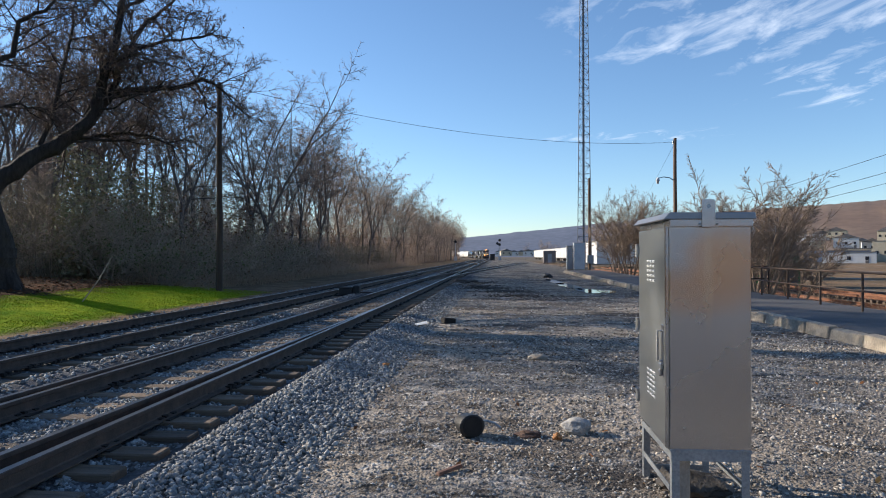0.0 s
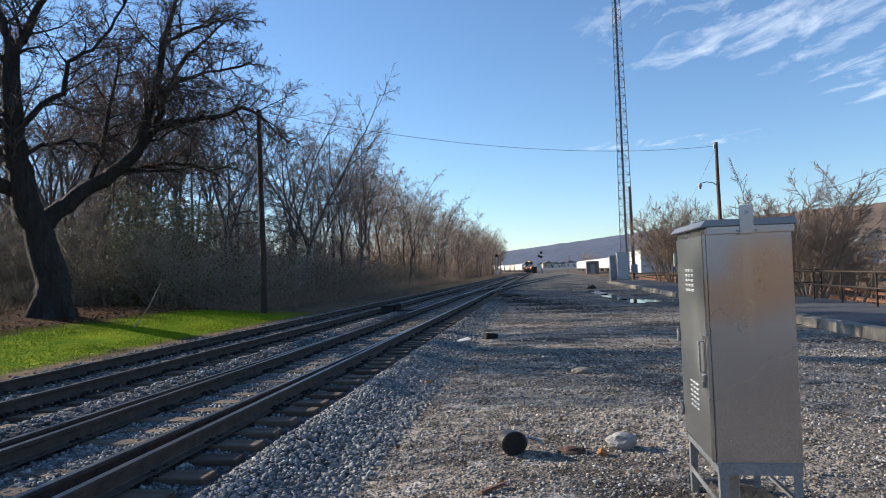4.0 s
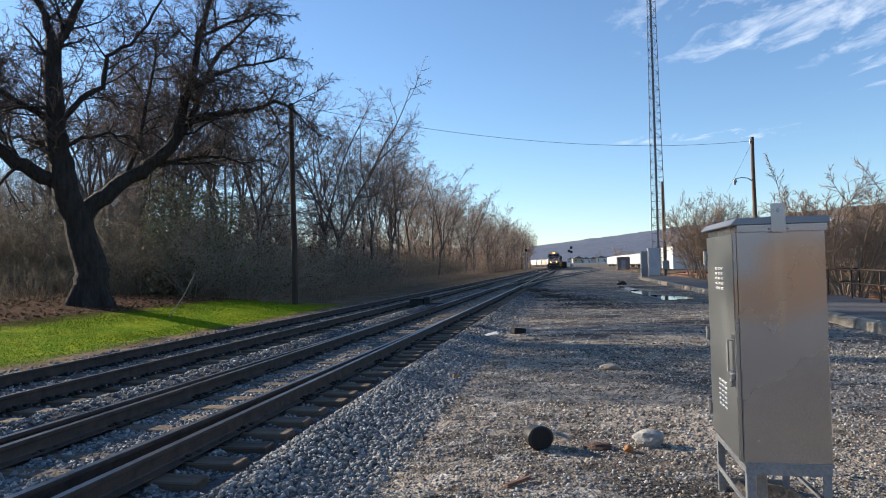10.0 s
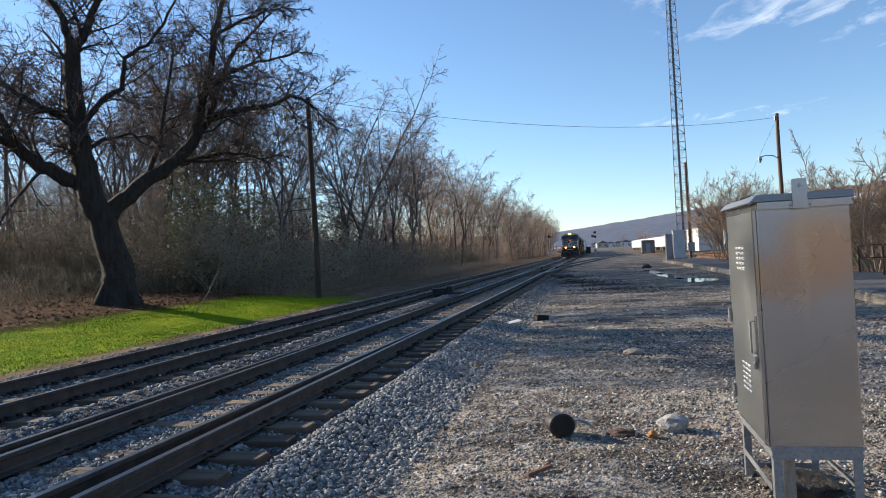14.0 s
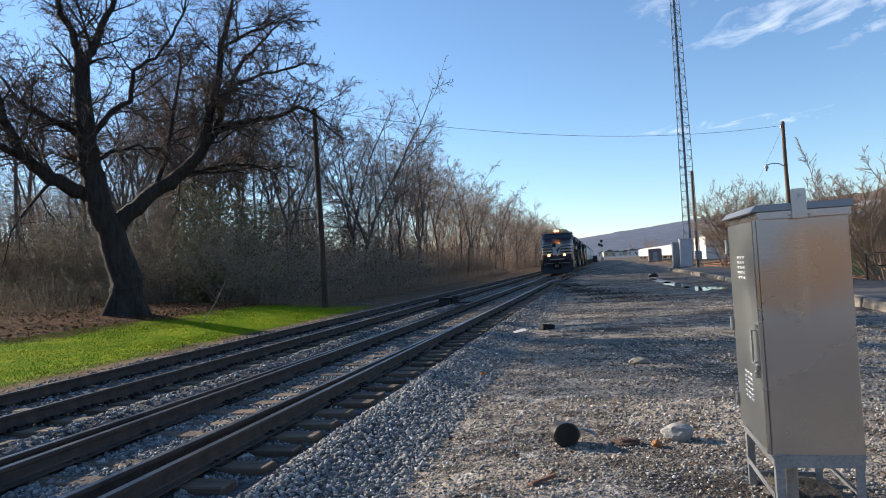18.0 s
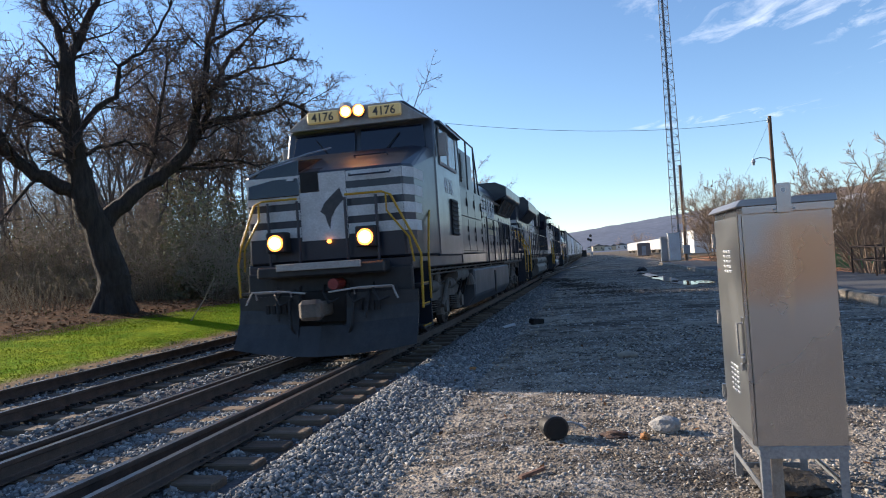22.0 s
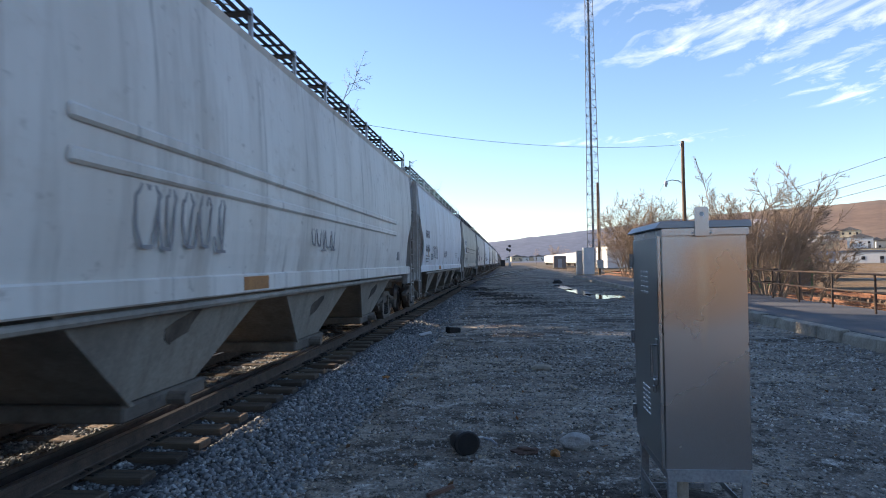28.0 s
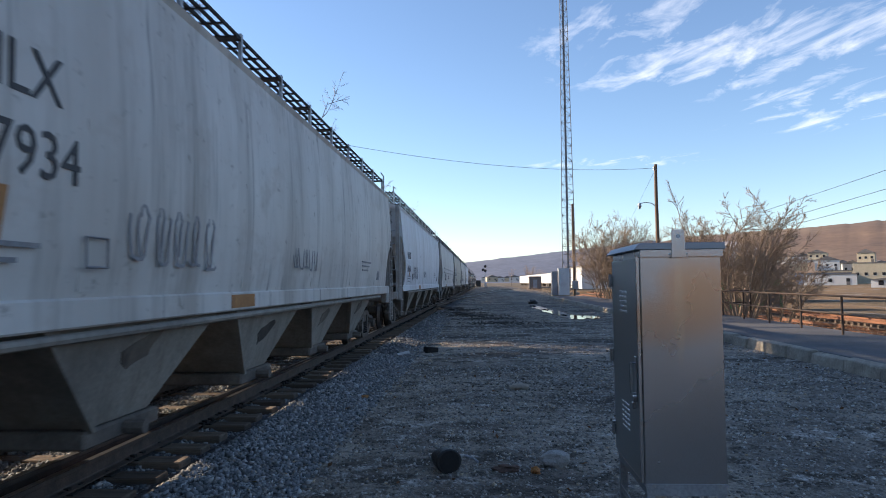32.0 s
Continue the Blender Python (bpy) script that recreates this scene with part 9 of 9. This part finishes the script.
def ballast(count, x0, x1, y0, y1, s0, s1, name, label):
    xs, ys = n_rng.uniform(x0, x1, count), y0 + (y1 - y0) * n_rng.uniform(0, 1, count) ** 1.5
    size = n_rng.uniform(s0, s1, count)
    k = clear_of_ties(xs, ys, size)
    xs, ys, size = xs[k], ys[k], size[k]
    zs = ground_zs(xs, ys) + size * n_rng.uniform(-0.1, 0.45, len(xs)) - 0.004 * ((np.abs(xs - NEAR) < 1.3) | (np.abs(xs - FAR_T) < 1.3))
    return stones(name, xs, ys, zs, size, 0.8, M_BALLAST, label)


ballast(52000, -5.4, -1.35, 1.2, 15, 0.011, 0.034, "ballast_stones", "loose grey ballast heaped beside the near track")
ballast(36000, -9.4, -1.3, 3.2, 44, 0.018, 0.042, "ballast_stones", "grey ballast between the tracks")
n = 56000
ys = 1.2 + 12.5 * n_rng.uniform(0, 1, n) ** 1.6
xs = n_rng.uniform(-1.9, 6.9, n)
size = (0.006 + 0.014 * n_rng.uniform(0, 1, n) ** 2) * (1 + ys * 0.04)
stones("yard_gravel", xs, ys, ground_zs(xs, ys) + size * 0.2, size, 0.7, M_GRIT, "fine grey-brown gravel of the yard")
n = 2600
ys = 1.2 + 34 * n_rng.uniform(0, 1, n) ** 1.5
xs = n_rng.uniform(-1.9, 6.9, n)
size = n_rng.uniform(0.014, 0.034, n)
stones("scattered_stones", xs, ys, ground_zs(xs, ys) + size * 0.2, size, 0.7, M_GRIT, "larger stones strewn over the yard")
n = 5200
ys = 12 + 48 * n_rng.uniform(0, 1, n) ** 1.3
xs = n_rng.uniform(-1.9, 6.8, n)
size = n_rng.uniform(0.02, 0.05, n)
stones("scattered_stones", xs, ys, ground_zs(xs, ys) + size * 0.1, size, 0.6, M_GRIT, "stones strewn over the far yard")
n = 2600
cl = n_rng.integers(0, 9, n)
cx = np.array([-0.8, -2.0, -1.2, -0.2, 0.5, -1.5, 0.9, 2.6, 1.2])
cy = np.array([35.3, 40.2, 37.4, 34.0, 31.5, 42.5, 28.0, 13.5, 11.0])
xs, ys = cx[cl] + n_rng.normal(0, 0.7, n), cy[cl] + n_rng.normal(0, 0.55, n)
size = n_rng.uniform(0.015, 0.07, n) * np.where(cl > 6, 0.45, 1.0)
stones("mud_clods", xs, ys, ground_zs(xs, ys) + size * 0.2, size, 0.6, M_CLOD, "dark clods of earth scattered on the yard")
n = 420
ys = 1.5 + 20 * n_rng.uniform(0, 1, n) ** 1.5
xs = n_rng.uniform(-1.8, 6.5, n)
flakes("fallen_leaves", xs, ys, ground_zs(xs, ys) + 0.02, 0.035, LEAF, "single dry leaves on the gravel", 0.4)

# ---- litter beside the camera ----


def lump(name, x, y, size, squash, material, label, category, seed, jag=0.25, z=None):
    bm = bmesh.new()
    bmesh.ops.create_icosphere(bm, subdivisions=3, radius=1.0)
    for v_ in bm.verts:
        d = 1 + jag * noise.noise(v_.co * 1.3 + Vector((seed * 7.1, 0, 0))) + 0.35 * jag * noise.noise(v_.co * 4 + Vector((seed, 3, 0)))
        v_.co = Vector((v_.co.x * squash[0], v_.co.y * squash[1], v_.co.z * squash[2])) * d * size
    me = bpy.data.meshes.new(name)
    bm.to_mesh(me)
    bm.free()
    me.materials.append(material)
    ob = new(name, me)
    ob.location = (x, y, (ground_z(x, y) if z is None else z) + size * squash[2] * 0.62)
    return tagged(ob, label, category)


M_PALE_ROCK = shade("pale_broken_concrete", (0.46, 0.44, 0.41), (0.36, 0.34, 0.31), 0.9, 0, 8, 60, 0.8)
M_DARK_MUD = shade("dark_wet_mud", (0.06, 0.05, 0.042), (0.10, 0.085, 0.07), 0.7, 0, 3, 30, 0.8, dist=0.03)
M_RUBBER = shade("black_scuffed_rubber", (0.014, 0.014, 0.014), (0.03, 0.028, 0.027), 0.5, 0, 6, 60, 0.3)
M_BARKBIT = shade("brown_bark_scrap", (0.17, 0.10, 0.07), (0.10, 0.06, 0.045), 0.85, 0, 9, 60, 0.6)
M_STICK = shade("reddish_wood_scrap", (0.22, 0.11, 0.075), (0.15, 0.08, 0.055), 0.8, 0, 6, 60, 0.4)
lump("rock", 0.90, 6.02, 0.125, (1.15, 0.8, 0.75), M_PALE_ROCK, "pale broken concrete lump on the gravel", "rock", 2)
lump("stone", 0.81, 10.5, 0.13, (1.25, 0.8, 0.45), M_CONC, "flat grey stone on the gravel", "stone", 5)
for k, (x, y, s) in enumerate(((-0.8, 35.3, 0.5), (-2.0, 40.2, 0.75), (-1.2, 37.4, 0.4), (-0.2, 34.0, 0.35), (0.5, 31.5, 0.3), (-1.5, 42.5, 0.6), (0.9, 28.0, 0.3))):
    lump("mud_mound", x, y, s * 0.5, (1.5, 0.9, 0.35), M_DARK_MUD, "low heap of dark wet mud beside the track", "mud heap", 11 + k, 0.5)
lump("mud_mound", 1.55, 4.5, 0.17, (1.3, 1.2, 0.5), M_DARK_MUD, "dark dug earth under the cabinet", "mud heap", 31, 0.6)
boot = thing("rubber_bucket", pose(-0.135, 5.86, ground_z(-0.135, 5.86) + 0.105, 0, 0, 25), "crushed black rubber bucket lying on its side", "bucket")
bk = Builder()
bk.rings([[(r_ * math.cos(a) * 1.08, yy, r_ * math.sin(a) * sq) for a in [2 * math.pi * j / 18 for j in range(18)]] for yy, r_, sq in ((-0.11, 0.108, 0.95), (-0.1, 0.118, 0.95), (-0.06, 0.115, 0.95), (0.05, 0.105, 0.9), (0.12, 0.085, 0.85), (0.13, 0.05, 0.8))])
part("shell", bk, M_RUBBER, boot, smooth=True)
part("mouth", Builder().rod((0, -0.112, 0), (0, -0.116, 0), 0.098, n=18), M_DARKIN, boot)
part("handle", Builder().pipe([(0.1, -0.05, 0.03), (0.2, 0.02, 0.01), (0.28, 0.0, -0.02), (0.31, -0.06, -0.05)], 0.012), M_GALV, boot)
lump("bark_scrap", 0.44, 5.86, 0.085, (1.3, 0.7, 0.42), M_BARKBIT, "curled scrap of brown bark on the gravel", "bark", 8, 0.6)
lump("curled_leaf", 0.70, 5.78, 0.045, (0.9, 0.8, 0.8), M_ORANGE, "crumpled orange leaf on the gravel", "leaf", 9, 0.7)
lump("crumpled_leaf", -1.56, 9.66, 0.05, (1, 0.8, 0.7), M_ORANGE, "orange leaf at the foot of the ballast", "leaf", 10, 0.7)
stick = thing("wood_scrap", pose(-0.23, 4.75, 0.02, 4, 3, -42), "short reddish splinter of wood", "wood")
part("splinter", Builder().hexa([(-0.025, -0.13, 0), (0.02, -0.13, 0), (0.028, 0.12, 0), (-0.012, 0.14, 0)], [(-0.02, -0.12, 0.022), (0.015, -0.125, 0.024), (0.02, 0.11, 0.024), (-0.01, 0.12, 0.02)]), M_STICK, stick)
block = thing("tie_butt", pose(-1.1, 16.4, 0.0, 0, 8, 30), "dark cut-off end of an old tie on the gravel", "wood")
part("timber", Builder().box(-0.16, 0.16, -0.12, 0.12, -0.05, 0.13), M_IRON, block, bevel=0.02)
paper = thing("paper_scrap", pose(-1.69, 15.5, 0.06, 6, -8, 20), "white scrap of paper on the stones", "paper")
part("sheet", Builder().hexa([(-0.16, -0.1, 0), (0.15, -0.12, 0.01), (0.17, 0.1, 0.02), (-0.13, 0.12, 0)], [(-0.16, -0.1, 0.006), (0.15, -0.12, 0.016), (0.17, 0.1, 0.026), (-0.13, 0.12, 0.006)]), M_WHITE, paper)
lump("black_sack", 4.1, 52.0, 0.28, (1.2, 0.9, 0.7), M_RUBBER, "black sack beside the puddle", "sack", 14, 0.5)
sap = thing("leaning_sapling", pose(-12.9, 19.5, ground_z(-12.9, 19.5) - 0.05), "pale leaning sapling stem with a few yellow-green leaves", "sapling")
part("stem", Builder().pipe([(0, 0, 0), (0.4, 0.3, 0.75), (0.72, 0.5, 1.5)], 0.018), M_TWIG_LIT, sap)

# puddle: still water in a shallow dip
M_WATER = bpy.data.materials.new("still_puddle_water")
M_WATER.use_nodes = True
wb = M_WATER.node_tree.nodes["Principled BSDF"]
wb.inputs["Base Color"].default_value = (0.03, 0.035, 0.04, 1)
wb.inputs["Roughness"].default_value, wb.inputs["IOR"].default_value = 0.03, 1.33
for k, (cx_, cy_, rx, ry, tilt) in enumerate(((3.85, 43.5, 0.36, 4.6, -0.03), (4.15, 37.0, 0.45, 4.0, -0.05), (4.5, 32.0, 0.5, 2.2, -0.04), (5.3, 31.5, 0.4, 1.3, 0.0))):
    ring = [(cx_ + rx * math.cos(a) * (1 + 0.35 * noise.noise(Vector((math.cos(a) * 2, math.sin(a) * 2, k)))) + tilt * ry * math.sin(a), cy_ + ry * math.sin(a) * (1 + 0.25 * noise.noise(Vector((math.cos(a) * 2, math.sin(a) * 2, k + 9))))) for a in [2 * math.pi * j / 40 for j in range(40)]]
    me = mesh_of("puddle", [(px, py, 0.034) for px, py in ring], [tuple(range(40))])
    me.materials.append(M_WATER)
    tagged(new("puddle", me), "shallow puddle of still water reflecting the sky", "puddle", kind="structure")

# ---- beyond the platform ----
M_RUSTRAIL = shade("orange_rust_rail", (0.28, 0.12, 0.06), (0.18, 0.08, 0.045), 0.85, 0.1, 2, 40, 0.2)
for xc in (17.5, 22.5):
    t2 = thing("railway_track", label="disused rusty track below the platform", category="track", kind="structure")
    for side in (-1, 1):
        rail(lambda y: xc + side * G2, 8, 140, t2, -0.62, False, M_RUSTRAIL)
    b = Builder()
    for k in range(200):
        b.box(xc - 1.25, xc + 1.25, 8 + 0.62 * k, 8.22 + 0.62 * k, -0.95, -0.8)
    tagged(part("ties", b, M_TIE, t2), kind="stuff")

M_WALL_W = shade("sunlit_white_siding", (0.74, 0.74, 0.72), (0.66, 0.66, 0.64), 0.7, 0, 0.6, 20, 0.05)
M_WALL_C = shade("cream_render", (0.62, 0.53, 0.38), (0.52, 0.45, 0.33), 0.8, 0, 0.6, 20, 0.05)
M_WALL_B = shade("grey_blue_metal_siding", (0.30, 0.37, 0.48), (0.24, 0.30, 0.40), 0.6, 0.1, 0.6, 20, 0.05)
M_WALL_G = shade("green_painted_steel", (0.10, 0.28, 0.09), (0.07, 0.20, 0.07), 0.6, 0.1, 0.6, 20, 0.05)
M_ROOF = shade("grey_shingle_roof", (0.20, 0.19, 0.19), (0.14, 0.135, 0.135), 0.9, 0, 0.6, 20, 0.1)
M_PANE = shade("dark_window_pane", (0.03, 0.035, 0.045), None, 0.1, 0, 3, 20, 0)


def building(name, az, dist, w, d, h, wall, label, gable=0.0, z=-1.0, windows=4, turn=0.0):
    x, y = dist * math.sin(radians(az)), dist * math.cos(radians(az))
    b = thing(name, pose(x, y, z, 0, 0, -az + turn), label, name.replace("_", " "))
    part("wall_shell", Builder().box(-w / 2, w / 2, 0, d, 0, h), wall, b, bevel=0.03)
    if gable:
        part("roof", Builder().prism([(-w / 2 - 0.3, h - 0.05), (w / 2 + 0.3, h - 0.05), (0, h + gable)], "y", -0.4, d + 0.4), M_ROOF, b)
    else:
        part("roof", Builder().box(-w / 2 - 0.15, w / 2 + 0.15, -0.15, d + 0.15, h, h + 0.3), M_ROOF, b)
    for k in range(windows):
        wx = -w / 2 + w * (k + 0.5) / windows
        p = part("window", Builder().box(wx - 0.6, wx + 0.6, -0.06, -0.002, h * 0.4, h * 0.4 + 1.3), M_PANE, b)
        part("frame", Builder().box(wx - 0.7, wx + 0.7, -0.09, -0.03, h * 0.4 - 0.12, h * 0.4), M_WALL_W, p)
    part("door", Builder().box(w * 0.3, w * 0.3 + 1.2, -0.05, -0.002, 0, 2.1), M_ROOF, b)
    return b


building("warehouse", 10.9, 150, 13, 20, 4.9, M_WALL_W, "long white warehouse wall beyond the weeds", 0, 0.0, 0, 10)
building("warehouse", 26.8, 285, 17, 16, 4.6, M_WALL_W, "white flat-roofed warehouse across the valley", 0, -1.6, 3)
building("warehouse", 25.2, 330, 34, 20, 5.0, M_WALL_B, "long grey-blue metal shed behind the warehouse", 0, -1.2, 6)
building("office_building", 29.6, 340, 16, 14, 9.0, M_WALL_C, "cream two-storey office building with rows of windows", 0, -1.0, 5)
building("office_building", 28.3, 360, 24, 14, 6.0, M_WALL_C, "cream low building with windows", 0, -1.0, 6)
building("warehouse", 30.6, 210, 9, 8, 2.6, M_WALL_W, "low white shed beyond the field", 0.6, -1.4, 2)
building("storage_container", 20.8, 62, 7.2, 2.6, 2.7, M_WALL_G, "green storage container behind the shrubs", 0, -1.0, 0, 20)
h_rng = random.Random(21)
for k in range(16):
    building("house", 19 + 0.78 * k + h_rng.uniform(-0.2, 0.2), h_rng.uniform(420, 560), h_rng.uniform(8, 14), 9, h_rng.uniform(3.2, 6), (M_WALL_W, M_WALL_C)[k % 2], "small pale house on the far hillside", 2.2, 4 + h_rng.uniform(-5, 9), 3, h_rng.uniform(-20, 20))
for k in range(7):
    building("house", 0.2 + 0.62 * k, h_rng.uniform(640, 820), 11, 9, 4.5, (M_WALL_W, M_WALL_C)[k % 2], "tiny pale house at the foot of the ridge", 2.2, 2, 2, h_rng.uniform(-20, 20))
silo = thing("storage_tank", pose(30.5, 84, -1), "tall white storage tank behind the shrubs", "storage tank")
part("shell", Builder().rod((0, 0, 0), (0, 0, 6.6), 3.4, n=32), M_WALL_W, silo, smooth=True)
part("dome", Builder().rod((0, 0, 6.6), (0, 0, 7.4), 3.4, 0.6, 32), M_WALL_W, silo)

# a string of parked white cars beyond the spur
M_CARW = shade("chalky_white_car_paint", (0.72, 0.71, 0.68), (0.62, 0.61, 0.58), 0.7, 0, 0.6, 20, 0.05, streak=(0.5, 0.46, 0.4), streak_amt=0.4)
for k in range(8):
    u = k / 7.0
    x, y = 20.5 + 4.0 * (1 - u), 197 + 118 * u
    c = thing("parked_box_car", pose(x, y, 0.0, 0, 0, 2.5), "parked white freight car far down the yard", "freight car", "parked cars")
    part("body", Builder().box(-1.5, 1.5, 0.3, 15.6, 1.1, 4.3), M_CARW, c, bevel=0.05)
    part("roof", Builder().hexa([(-1.55, 0.3, 4.3), (1.55, 0.3, 4.3), (1.55, 15.6, 4.3), (-1.55, 15.6, 4.3)], [(-0.4, 0.3, 4.55), (0.4, 0.3, 4.55), (0.4, 15.6, 4.55), (-0.4, 15.6, 4.55)]), M_CARW, c)
    for s in (-1, 1):
        part("door", Builder().box(min(s * 1.5, s * 1.56), max(s * 1.5, s * 1.56), 6.5, 9.4, 1.2, 4.1), M_CARW, c)
    for yy in (2.2, 13.7):
        part("truck", Builder().box(-1.1, 1.1, yy - 1.1, yy + 1.1, 0.05, 0.8).rod((-0.9, yy - 0.8, 0.42), (0.9, yy - 0.8, 0.42), 0.42, n=12).rod((-0.9, yy + 0.8, 0.42), (0.9, yy + 0.8, 0.42), 0.42, n=12), M_UNDER, c)


motions()
